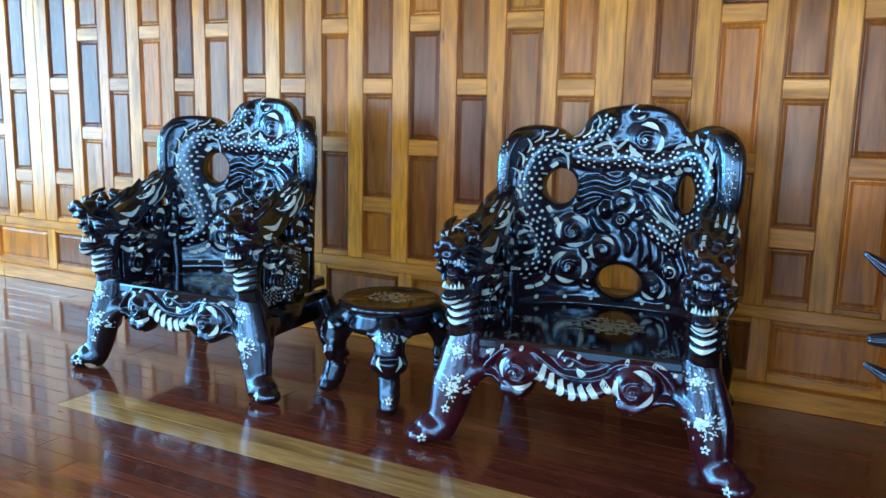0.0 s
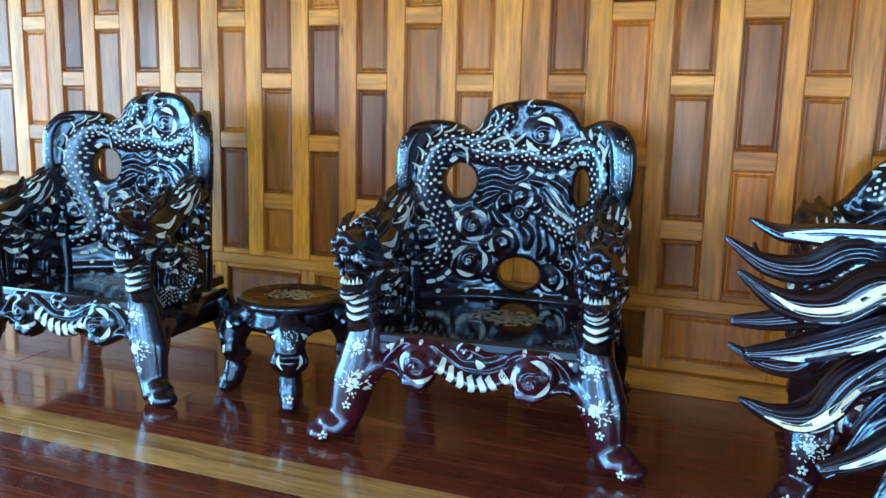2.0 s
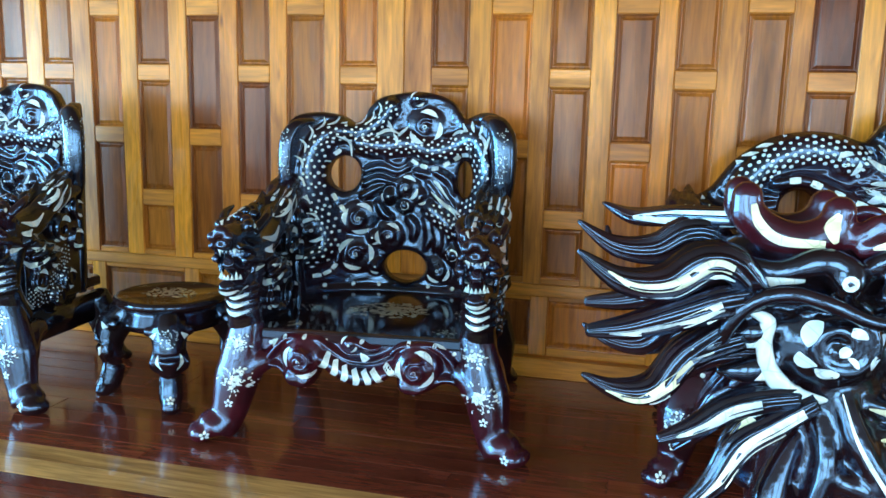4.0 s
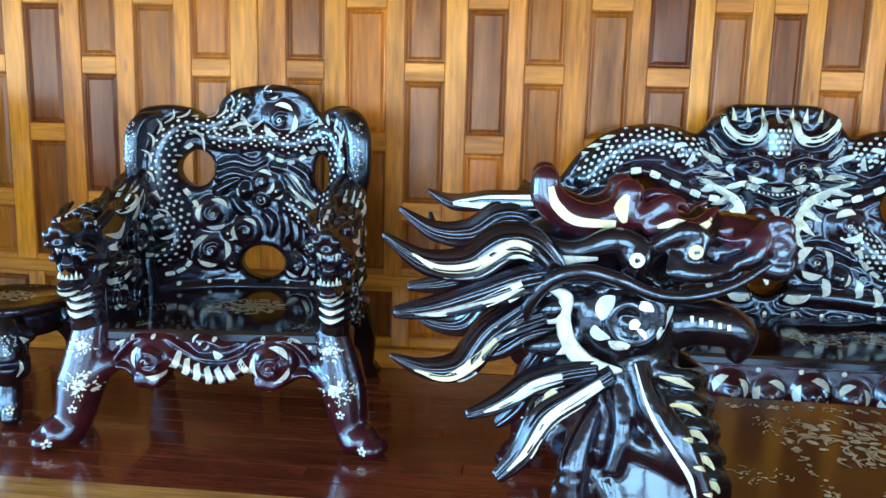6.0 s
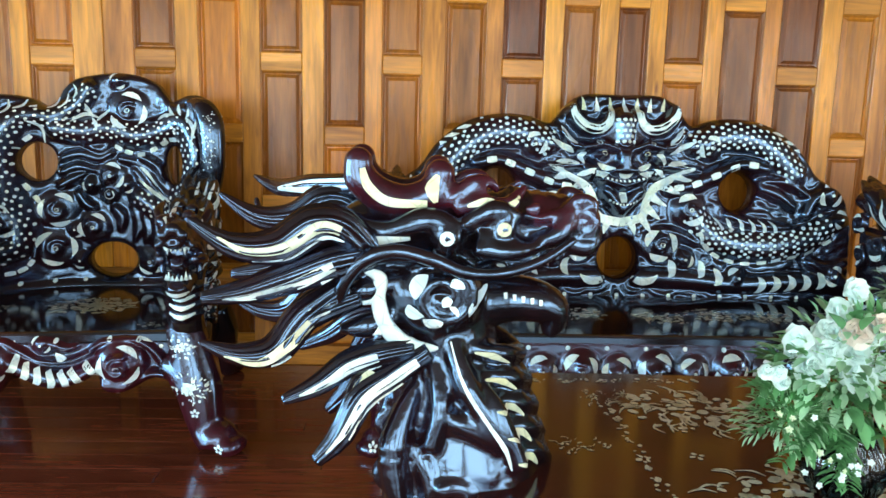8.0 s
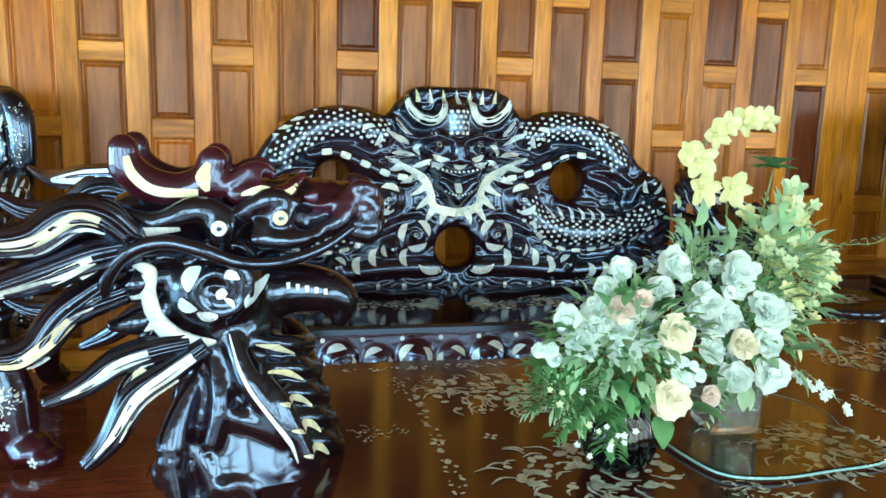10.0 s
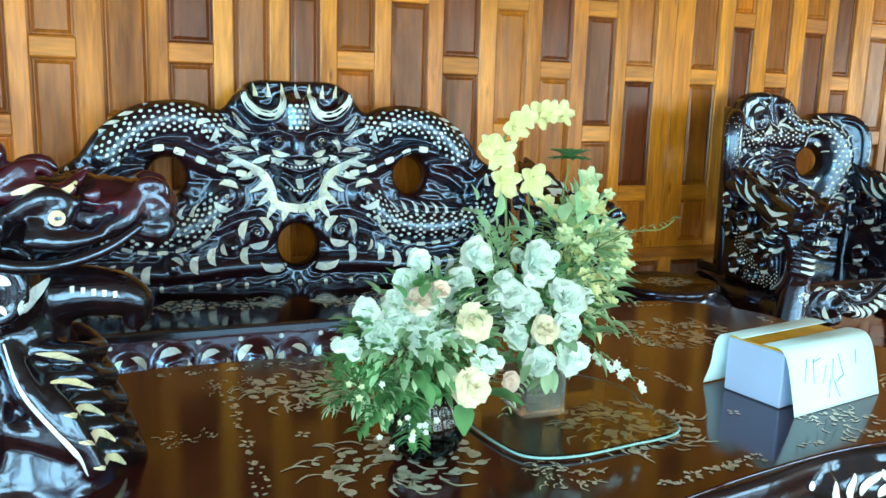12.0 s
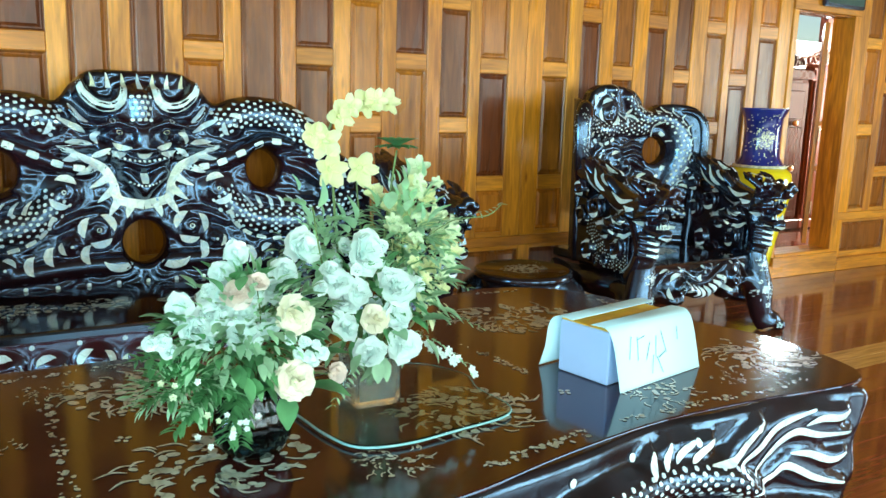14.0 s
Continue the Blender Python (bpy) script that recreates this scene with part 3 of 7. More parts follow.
CLAWS = [[(-0.19, 1.02), (-0.12, 1.04), (-0.04, 1.02), (0.02, 1.05)], [(-0.19, 0.96), (-0.13, 0.985), (-0.06, 0.97)], [(-0.20, 0.90), (-0.15, 0.93), (-0.10, 0.955)], [(0.05, 1.02), (0.13, 1.0), (0.19, 0.93), (0.24, 0.86)],
         [(0.11, 0.97), (0.16, 0.90), (0.20, 0.84)], [(0.14, 1.03), (0.21, 0.99), (0.235, 0.93)], [(0.10, 0.80), (0.12, 0.72), (0.10, 0.66)], [(0.14, 0.78), (0.16, 0.70), (0.15, 0.65)], [(0.19, 0.75), (0.20, 0.69), (0.18, 0.64)],
         [(0.25, 0.72), (0.28, 0.65), (0.26, 0.57)], [(0.02, 0.80), (0.05, 0.76), (0.04, 0.70)], [(-0.13, 0.87), (-0.10, 0.82), (-0.06, 0.80)], [(0.0, 1.09), (-0.03, 1.06), (-0.10, 1.08)], [(-0.31, 0.72), (-0.29, 0.67), (-0.31, 0.58)],
         [(0.30, 0.78), (0.34, 0.70), (0.38, 0.60)], [(0.42, 0.95), (0.44, 0.80), (0.45, 0.65)], [(0.39, 0.93), (0.40, 0.80), (0.41, 0.70)], [(-0.46, 0.95), (-0.46, 0.85), (-0.44, 0.80)]]
SPINE = [(-0.385, 0.81), (-0.424, 0.92), (-0.436, 1.05), (-0.418, 1.15), (-0.375, 1.22), (-0.304, 1.243), (-0.218, 1.245), (-0.145, 1.268), (-0.095, 1.345)]
BELLIES = [[(-0.300, 1.118), (-0.35, 1.065), (-0.356, 0.965), (-0.318, 0.885), (-0.282, 0.83)], [(0.03, 1.075), (0.075, 1.052), (0.14, 1.042), (0.205, 1.07), (0.265, 1.105), (0.30, 1.11)],
           [(-0.315, 0.575), (-0.345, 0.542), (-0.39, 0.527), (-0.44, 0.535)], [(0.318, 1.07), (0.322, 0.985), (0.304, 0.93), (0.272, 0.855)]]
BACK_FLAMES = [[(-0.145, 1.180), (-0.09, 1.214), (-0.02, 1.195)], [(-0.083, 1.258), (-0.075, 1.225), (-0.055, 1.20)], [(0.012, 1.236), (-0.02, 1.205), (-0.035, 1.185)], [(-0.035, 1.145), (-0.04, 1.175), (-0.06, 1.20)], [(-0.31, 1.180), (-0.262, 1.155), (-0.256, 1.085)],
               [(0.135, 0.985), (0.16, 0.965), (0.21, 0.90)], [(0.125, 0.935), (0.195, 0.872), (0.262, 0.815)], [(0.21, 0.875), (0.245, 0.845), (0.272, 0.84)], [(0.222, 1.195), (0.25, 1.215), (0.30, 1.22)], [(0.27, 1.255), (0.28, 1.232), (0.30, 1.217)],
               [(0.315, 1.265), (0.32, 1.235), (0.33, 1.215)], [(0.365, 1.25), (0.362, 1.225), (0.352, 1.20)], [(0.405, 1.20), (0.388, 1.15), (0.38, 1.10)], [(0.352, 1.21), (0.383, 1.17), (0.388, 1.12)]]


def wrap(x):
    """How far the backrest's sides come forward round the sitter."""
    return 2.3 * min(abs(x), 0.53) ** 3


def chair_back(chair, s):
    """The backrest, its sides curving forward, with its dragon, clouds and three openings; s = -1 mirrors it."""
    half = [(-0.455, 0.41), (-0.455, 0.70), (-0.49, 0.96), (-0.512, 1.16), (-0.495, 1.225), (-0.46, 1.272), (-0.383, 1.288), (-0.305, 1.276), (-0.25, 1.245), (-0.206, 1.27), (-0.182, 1.318), (-0.131, 1.364), (-0.038, 1.387),
            (0.055, 1.396), (0.148, 1.382), (0.216, 1.350), (0.247, 1.312), (0.278, 1.275), (0.316, 1.288), (0.367, 1.304), (0.434, 1.294), (0.471, 1.238), (0.485, 1.168), (0.475, 0.98), (0.44, 0.70), (0.435, 0.41)]
    o = [tuple(p)[:2] for p in curve_points([(*p, 0) for p in half], 4)]
    if s < 0:
        o = [(-x, z) for x, z in o][::-1]
    limbs = [([tuple(p)[:2] for p in curve_points([(*p, 0) for p in flip(b, s)], 5)], w, h) for b, w, h in ((BODY_1, [0.04, 0.05, 0.052, 0.052, 0.05, 0.04], 0.05), (BODY_2, [0.055, 0.062, 0.06, 0.055, 0.055, 0.03], 0.058), (DRAGON_LEG, [0.045, 0.05, 0.03], 0.045))]
    for cx, cz, r, a, h, _ in CHAIR_SWIRLS:
        limbs += swirl_limbs(cx * s, cz, r * 0.85, a, h * s)
    for n, c in enumerate(CLAWS):
        limbs.append(([tuple(p)[:2] for p in curve_points([(*p, 0) for p in flip(c, s)], 4)], [0.020, 0.026, 0.010], 0.024 + 0.006 * (n % 3)))
    for k in range(5):
        limbs.append(([(s * (0.28 + 0.03 * k), 1.25), (s * (0.31 + 0.02 * k), 1.20 - 0.02 * k)], [0.014, 0.008], 0.03))
    limbs.append(([(-0.46, 0.445), (0.45, 0.445)], [0.03, 0.03], 0.03))
    holes = [(x * s, z, a, b) for x, z, a, b in CHAIR_HOLES]
    me = relief("backrest", o, holes, 0.06, limbs, 0.007, lines=0.006)
    for v in me.vertices:
        v.co.y -= wrap(v.co.x)
    ob = part("backrest", me, BLACK, chair, "dark carved backrest with a scaled dragon and three openings")
    ob.matrix_local = pose(0, 0.835, 0, -1.5)
    ink = Inlay(bvh_of(me), lambda u, v: (u, -0.9, v), (0, 1, 0))
    shell("scale_inlay", ob, lambda bm: (ink.scales(bm, flip(BODY_1, s), 0.050, 0.0265, 0.0074), ink.scales(bm, flip(BODY_2, s), 0.058, 0.0265, 0.0074), ink.scales(bm, flip(DRAGON_LEG, s), 0.048, 0.0265, 0.0074)), kind="stuff")
    for cx, cz, r, a, h, moons in CHAIR_SWIRLS:
        for m in moons:
            a0 = m if s > 0 else 180 - m - 85
            shell("shell_crescent", ob, lambda bm: ink.moon(bm, cx * s, cz, r * 0.74, a0 + 6, a0 + 80, r * 0.125))
        shell("shell_dot", ob, lambda bm: ink.dot(bm, cx * s, cz, r * (0.11 if moons else 0.5), 1, 0, 8))
    for b in BELLIES:
        p = curve_points([(*q, 0) for q in flip(b, s)], 6)
        for k in range(2, len(p) - 2, 5):
            t = (p[k + 1] - p[k - 1]).normalized()
            shell("shell_bar", ob, lambda bm: ink.strip(bm, [p[k] - t * 0.017, p[k], p[k] + t * 0.017], [0.008, 0.010, 0.008], 2))
    p = curve_points([(*q, 0) for q in flip(SPINE, s)], 6)
    for k in range(1, len(p) - 2, 4):
        t = (p[k + 1] - p[k - 1]).normalized()
        nrm = Vector((-t.y, t.x, 0)) * s
        shell("shell_spine", ob, lambda bm: ink.strip(bm, [p[k] - t * 0.034 - nrm * 0.004, p[k] + nrm * 0.004, p[k] + t * 0.018 + nrm * 0.036], [0.002, 0.0065, 0.001], 3))
    for f in BACK_FLAMES:
        shell("shell_flame", ob, lambda bm: ink.strip(bm, flip(f, s), [0.001, 0.006, 0.008, 0.005, 0.001], 5))
    for k in range(7):
        shell("shell_dot", ob, lambda bm: ink.dot(bm, -0.36 + 0.12 * k, 0.478, 0.0095, 1, 0, 8))
    return ob


def end_roll(chair, x, k=1.0, top=0.0):
    """The thick rounded end of the backrest with its sprays of small flowers."""
    bm = bmesh.new()
    y = 0.835 - wrap(x)
    g = 0.03 if x > 0 else -0.03
    tube(bm, [(x - g, y + 0.045, 0.84), (x - g * 0.3, y + 0.02, 0.93), (x, y, 1.02 - top), (x, y, 1.12 - top), (x - g * 0.3, y + 0.01, 1.20 - top), (x - g * 1.4, y + 0.045, 1.255 - top), (x - g * 3.2, y + 0.12, 1.268 - top)], [k * w for w in (0.02, 0.045, 0.052, 0.055, 0.056, 0.048, 0.03)], 16, 0.85, (1, 0, 0))
    tube(bm, [(x - 1.4 * g, y + 0.05, 0.40), (x - g, y + 0.04, 0.65), (x - g, y + 0.045, 0.88)], [0.035, 0.04, 0.03], 12)
    me = carve("end_roll", bm, 0.009, 2)
    ob = part("end_roll", me, BLACK, chair)
    rnd = random.Random(int(100 + 50 * x))
    ink = Inlay(bvh_of(me), lambda u, v: (u, -0.6, v), (0, 1, 0))
    shell("flower_inlay", ob, lambda bm: [ink.spray(bm, x + rnd.uniform(-0.02, 0.02), z, 0.03, 16, rnd, 1.6) for z in (1.03, 1.09, 1.15, 1.21)], kind="stuff")
    side = Inlay(bvh_of(me), lambda u, v: (x + (1.0 if x > 0 else -1.0), u, v), (-1 if x > 0 else 1, 0, 0))
    shell("flower_inlay", ob, lambda bm: [side.spray(bm, y + 0.02, z, 0.03, 16, rnd, 1.6) for z in (1.05, 1.12, 1.19)], kind="stuff")
    return ob


def dragon_arm(owner, x, y0=0.0, reach=0.62, out=1):
    """An armrest: a dragon's head with an open mouth, its mane running up to the back. out: the side that faces away from the seat."""
    bm = bmesh.new()
    Y = lambda y: y0 + (y if y < 0.12 else 0.12 + (y - 0.12) * (reach - 0.12) / 0.50)
    R = lambda y: y0 + reach - y
    tube(bm, [(x, R(0), 0.92), (x, Y(0.42), 0.87), (x, Y(0.24), 0.79), (x, Y(0.08), 0.745)], [0.06, 0.075, 0.085, 0.085], 12, 0.75, (1, 0, 0))
    box(bm, x - 0.036, x + 0.036, Y(0.10), R(0), 0.38, 0.80, 0.03, 3)
    tube(bm, [(x, Y(0.10), 0.38), (x, Y(0.035), 0.50), (x, Y(0.045), 0.60), (x, Y(0.09), 0.72)], [0.075, 0.066, 0.064, 0.08], 14)
    ball(bm, (x, Y(0.05), 0.745), 0.088, (0.92, 1.1, 0.95))
    tube(bm, [(x, Y(0.04), 0.80), (x, Y(-0.05), 0.832), (x, Y(-0.12), 0.822), (x, Y(-0.165), 0.835)], [0.062, 0.048, 0.042, 0.034], 12, 1.25)
    ball(bm, (x, Y(-0.165), 0.86), 0.026, (1.2, 1, 1))
    for q in (-1, 1):
        ball(bm, (x + q * 0.032, Y(-0.17), 0.842), 0.021)
        ball(bm, (x + q * 0.054, Y(-0.035), 0.868), 0.026, (1, 1.3, 1))
        tube(bm, [(x + q * 0.052, Y(-0.14), 0.80), (x + q * 0.066, Y(-0.08), 0.79), (x + q * 0.07, Y(-0.02), 0.74), (x + q * 0.06, Y(-0.03), 0.68)], [0.012, 0.014, 0.014, 0.012], 8)
        tube(bm, [(x + q * 0.06, Y(0.0), 0.84), (x + q * 0.088, Y(0.07), 0.89), (x + q * 0.075, Y(0.14), 0.92)], [0.022, 0.02, 0.006], 8)
        tube(bm, [(x + q * 0.055, Y(-0.10), 0.745), (x + q * 0.075, Y(-0.03), 0.735), (x + q * 0.075, Y(0.05), 0.72)], [0.014, 0.018, 0.016], 8)
        for k in range(4):
            tube(bm, [(x + q * 0.06, Y(0.05 + 0.05 * k), 0.70 - 0.03 * k), (x + q * 0.085, Y(0.11 + 0.06 * k), 0.73 - 0.035 * k), (x + q * 0.07, Y(0.19 + 0.065 * k), 0.72 - 0.02 * k)], [0.012, 0.022, 0.005], 8)
        p = swirl_path(Y(0.40), 0.74, 0.062, 1.6, 0.5, q)
        tube(bm, [(x + q * 0.066, a, b) for a, b in p], [0.02, 0.016, 0.012], 8, 1, (1, 0, 0), 1)
        p = swirl_path(Y(0.22), 0.53, 0.055, 1.5, 2.0, -q)
        tube(bm, [(x + q * 0.052, a, b) for a, b in p], [0.018, 0.014, 0.010], 8, 1, (1, 0, 0), 1)
    for q in (-1, 1):
        for cy, cz, cr, h in ((0.32, 0.62, 0.05, 1), (0.46, 0.50, 0.055, -1), (0.54, 0.68, 0.05, 1), (0.36, 0.44, 0.045, 1), (0.56, 0.82, 0.045, -1)):
            p = swirl_path(Y(cy), cz, cr, 1.4, cy * 9, h * q)
            ball(bm, (x + q * 0.045, Y(cy), cz), cr, (0.35, 1, 1))
            tube(bm, [(x + q * 0.058, a, b) for a, b in p], [0.016, 0.012, 0.009], 8, 1, (1, 0, 0), 1)
    for k in range(5):
        ball(bm, (x + (0.024 if k % 2 else -0.024), Y(-0.02 + 0.04 * k), 0.872 + 0.006 * k), 0.026)
    for k in range(6):
        q = (-0.05, 0.05, -0.015, 0.04, -0.04, 0.015)[k]
        tube(bm, [(x + q * 0.7, R(0.42 - 0.055 * k), 0.79 + 0.02 * k), (x + q * 1.2, R(0.33 - 0.055 * k), 0.875 + 0.018 * k), (x + q, R(0.27 - 0.055 * k), 0.90 + 0.02 * k), (x + q * 1.1, R(0.215 - 0.05 * k), 0.955 + 0.014 * k)], [0.022, 0.032, 0.024, 0.005], 10)
    tube(bm, [(x, R(0.20), 0.86), (x, R(0.10), 0.93), (x, R(0.02), 0.98)], [0.05, 0.055, 0.03], 12)
    tube(bm, [(x, Y(0.02), 0.66), (x, Y(-0.05), 0.640), (x, Y(-0.105), 0.635), (x, Y(-0.135), 0.66)], [0.042, 0.036, 0.034, 0.022], 12, 1.25)
    tube(bm, [(x, Y(0.0), 0.70), (x, Y(-0.07), 0.715), (x, Y(-0.11), 0.74)], [0.03, 0.03, 0.022], 10)
    for k in range(4):
        tube(bm, [(x - 0.066, Y(0.02), 0.53 + 0.033 * k), (x, Y(-0.045), 0.52 + 0.033 * k), (x + 0.066, Y(0.02), 0.53 + 0.033 * k)], [0.012, 0.018, 0.012], 8)
    me = carve("dragon_armrest", bm, 0.0065, 2)
    ob = part("dragon_armrest", me, BLACK, owner, "black carved dragon head armrest with an open mouth")
    tree = bvh_of(me)
    front = Inlay(tree, lambda u, v: (u, Y(-0.6), v), (0, 1, 0))
    for k in range(4):
        z = 0.526 + 0.033 * k
        shell("shell_rib", ob, lambda bm: front.strip(bm, [(x - 0.045, z + 0.008), (x, z - 0.002), (x + 0.045, z + 0.008)], [0.003, 0.009, 0.003], 5))
    for dx in (-0.052, -0.028, 0.0, 0.03, 0.055):
        shell("shell_stroke", ob, lambda bm: front.strip(bm, [(x + dx * 0.7, 0.865), (x + dx, 0.905), (x + dx * 1.15, 0.96)], [0.001, 0.006, 0.007, 0.001], 5))
    for q in (-1, 1):
        side = Inlay(tree, lambda u, v: (x + q * 0.5, Y(u), v), (-q, 0, 0))
        strokes = [[(0.10, 0.80), (0.17, 0.79), (0.25, 0.83)], [(0.13, 0.75), (0.20, 0.73), (0.27, 0.77)], [(0.12, 0.69), (0.19, 0.675), (0.25, 0.715)], [(0.12, 0.63), (0.18, 0.60), (0.26, 0.64)], [(0.27, 0.86), (0.34, 0.90), (0.40, 0.965)],
                   [(0.31, 0.83), (0.38, 0.86), (0.45, 0.94)], [(0.36, 0.82), (0.43, 0.84), (0.50, 0.92)], [(0.29, 0.70), (0.33, 0.66), (0.40, 0.66)], [(0.06, 0.76), (0.10, 0.755), (0.14, 0.77)], [(-0.03, 0.70), (0.02, 0.69), (0.06, 0.70)]]
        for f in strokes:
            shell("shell_stroke", ob, lambda bm: side.strip(bm, f, [0.001, 0.010, 0.012, 0.006, 0.001], 5))
        for cy, cz, r in ((0.40, 0.74, 0.06), (0.22, 0.53, 0.05), (0.32, 0.62, 0.045), (0.54, 0.68, 0.045), (0.46, 0.50, 0.05), (0.56, 0.82, 0.04)):
            for a in (30, 210):
                shell("shell_crescent", ob, lambda bm: side.moon(bm, cy, cz, r * 0.85, a, a + 95, r * 0.20))
        shell("shell_eye", ob, lambda bm: side.dot(bm, -0.04, 0.868, 0.0095, 1, 0, 8))
        if q == out:
            shell("scale_inlay", ob, lambda bm: side.scales(bm, [(0.14, 0.46), (0.25, 0.44), (0.36, 0.50), (0.42, 0.60), (0.50, 0.62)], 0.055, 0.0205, 0.0056), kind="stuff")
            shell("shell_stroke", ob, lambda bm: side.strip(bm, [(0.10, 0.58), (0.09, 0.47), (0.20, 0.40)], [0.002, 0.010, 0.002], 6))
    for k in range(7):
        a = -60 + 20 * k
        for z, d, e in ((0.792, -1, -0.01), (0.672, 1, 0.0)):
            bm = bmesh.new()
            cx, cy = x + 0.045 * math.sin(radians(a)), Y(-0.115 + e + 0.05 * (1 - math.cos(radians(a))))
            tube(bm, [(cx, cy, z), (cx, cy, z + d * (0.03 if k in (1, 5) else 0.018))], [0.0085, 0.001], 6, per=1)
            part("tooth", bm, SHELL, ob)
    return ob


def cabriole(owner, name, knee, foot, top, r=0.09, material=None, crown=0.95):
    """A heavy leg that bulges at the knee and turns out at the foot."""
    bm = bmesh.new()
    k, f, t = Vector(knee), Vector(foot), Vector(top)
    ankle = k.lerp(f, 0.62)
    ankle = Vector((k.x + (f.x - k.x) * 0.42, k.y + (f.y - k.y) * 0.42, ankle.z))
    tube(bm, [t, k, ankle, f + Vector((0, 0, 0.045)), f + (f - ankle) * 0.12 + Vector((0, 0, 0.035))], [r * crown, r * (0.5 * crown + 0.55), r * 0.64, r * 0.74, r * 0.46], 14)
    d = Vector((f.x - k.x, f.y - k.y, 0)).normalized()
    for q in (-0.4, 0, 0.4):
        e = Vector((d.x * math.cos(q) - d.y * math.sin(q), d.x * math.sin(q) + d.y * math.cos(q), 0))
        ball(bm, f + e * r * 0.6 + Vector((0, 0, 0.036)), r * 0.40, (1, 1, 0.85))
    if crown < 0.7:
        e = -1 if k.x > 0 else 1
        tube(bm, [k + Vector((e * 0.01, 0, 0)), k + Vector((e * 0.07, 0.01, 0.055)), k + Vector((e * 0.135, 0.025, 0.075))], [r * 0.80, r * 0.58, r * 0.34], 12)
        tube(bm, [k + Vector((0, 0.03, 0.0)), k + Vector((0, 0.10, 0.06)), k + Vector((0, 0.20, 0.07))], [r * 0.8, r * 0.58, r * 0.36], 12)
    me = carve(name, bm, 0.009, 3)
    zs = min(v.co.z for v in me.vertices)
    for v in me.vertices:
        v.co.z = max(v.co.z - zs * max(0, 1 - v.co.z / 0.2), 0) if zs < 0 else v.co.z - zs * max(0, 1 - v.co.z / 0.2)
    return part(name, me, material or RED, owner)


def leg_flowers(leg, x, sprays, stars, y=-0.8, seed=3):
    ink = Inlay(bvh_of(leg.data), lambda u, v: (u, y, v), (0, 1, 0))
    rnd = random.Random(seed)
    for cx, cz, r in sprays:
        shell("flower_inlay", leg, lambda bm: (ink.flower(bm, cx, cz, r * 0.36, 6), ink.spray(bm, cx, cz, r * 1.05, 64, rnd, 0.8)), kind="stuff")
    for cx, cz in stars:
        shell("star_inlay", leg, lambda bm: ink.flower(bm, cx, cz, 0.019))


def chair_apron(owner, y, s, tone):
    """The carved rail under a chair's seat: two volutes with hanging lobes and a ribbed belly between them; s = -1 mirrors it."""
    low = [(-0.44, 0.445), (-0.45, 0.30), (-0.412, 0.282), (-0.355, 0.285), (-0.325, 0.245), (-0.295, 0.218), (-0.245, 0.212), (-0.205, 0.24), (-0.177, 0.30), (-0.13, 0.280), (-0.061, 0.244), (-0.004, 0.240), (0.074, 0.262),
           (0.118, 0.29), (0.135, 0.238), (0.187, 0.213), (0.252, 0.235), (0.316, 0.268), (0.37, 0.255), (0.42, 0.28), (0.415, 0.445)]
    o = [tuple(p)[:2] for p in curve_points([(*p, 0) for p in low], 4)]
    if s < 0:
        o = [(-x, z) for x, z in o][::-1]
    a, b, c = (-0.242 * s, 0.345), (0.208 * s, 0.335), (-0.06 * s, 0.410)
    limbs = swirl_limbs(*a, 0.080, 2.0, -s, 0.075, 2.2) + swirl_limbs(*b, 0.080, 1.0, s, 0.075, 2.2) + swirl_limbs(*c, 0.036, 0, s, 0.03)
    for cx, cz, r in ((-0.285, 0.262, 0.05), (-0.235, 0.252, 0.045), (0.165, 0.258, 0.05), (0.215, 0.252, 0.05)):
        limbs.append(([(cx * s, cz), (cx * s + 0.001, cz)], [r, r], 0.055))
    belly = [tuple(p)[:2] for p in curve_points([(*p, 0) for p in flip([(-0.165, 0.352), (-0.12, 0.318), (-0.06, 0.290), (0.0, 0.280), (0.06, 0.290), (0.125, 0.322)], s)], 6)]
    limbs.append((belly, [0.03, 0.046, 0.046, 0.04, 0.03], 0.06))
    for path, ws in (([(-0.445, 0.30), (-0.40, 0.325), (-0.36, 0.375), (-0.30, 0.425), (-0.20, 0.428), (-0.14, 0.388), (-0.06, 0.348), (0.03, 0.345), (0.10, 0.375)], [0.022, 0.016, 0.013, 0.012, 0.012, 0.010]),
                     ([(0.41, 0.30), (0.36, 0.33), (0.33, 0.375), (0.26, 0.425), (0.16, 0.42), (0.11, 0.39)], [0.022, 0.016, 0.013, 0.012, 0.010]), ([(-0.02, 0.41), (0.02, 0.395), (0.06, 0.40)], [0.02, 0.014, 0.004]),
                     ([(0.25, 0.25), (0.32, 0.29), (0.40, 0.275)], [0.03, 0.02, 0.02]), ([(-0.33, 0.265), (-0.38, 0.305), (-0.44, 0.29)], [0.03, 0.02, 0.02])):
        limbs.append(([tuple(p)[:2] for p in curve_points([(*p, 0) for p in flip(path, s)], 5)], ws, 0.032))
    me = relief("apron", o, [], 0.05, limbs, 0.006, 0.02, 0.015, 0.0)
    ob = part("apron", me, tone, owner, "carved seat rail with volutes")
    ob.location = (0, y, 0)
    ink = Inlay(bvh_of(me), lambda u, v: (u, -0.6, v), (0, 1, 0))
    for (cx, cz), r, moons in ((a, 0.080, (135, 250)), (b, 0.080, (20, 150, 280)), (c, 0.036, (110, 280))):
        for m in moons:
            a0 = m if s > 0 else 180 - m - 85
            shell("shell_crescent", ob, lambda bm: ink.moon(bm, cx, cz, r * 0.86, a0, a0 + 75, r * 0.13))
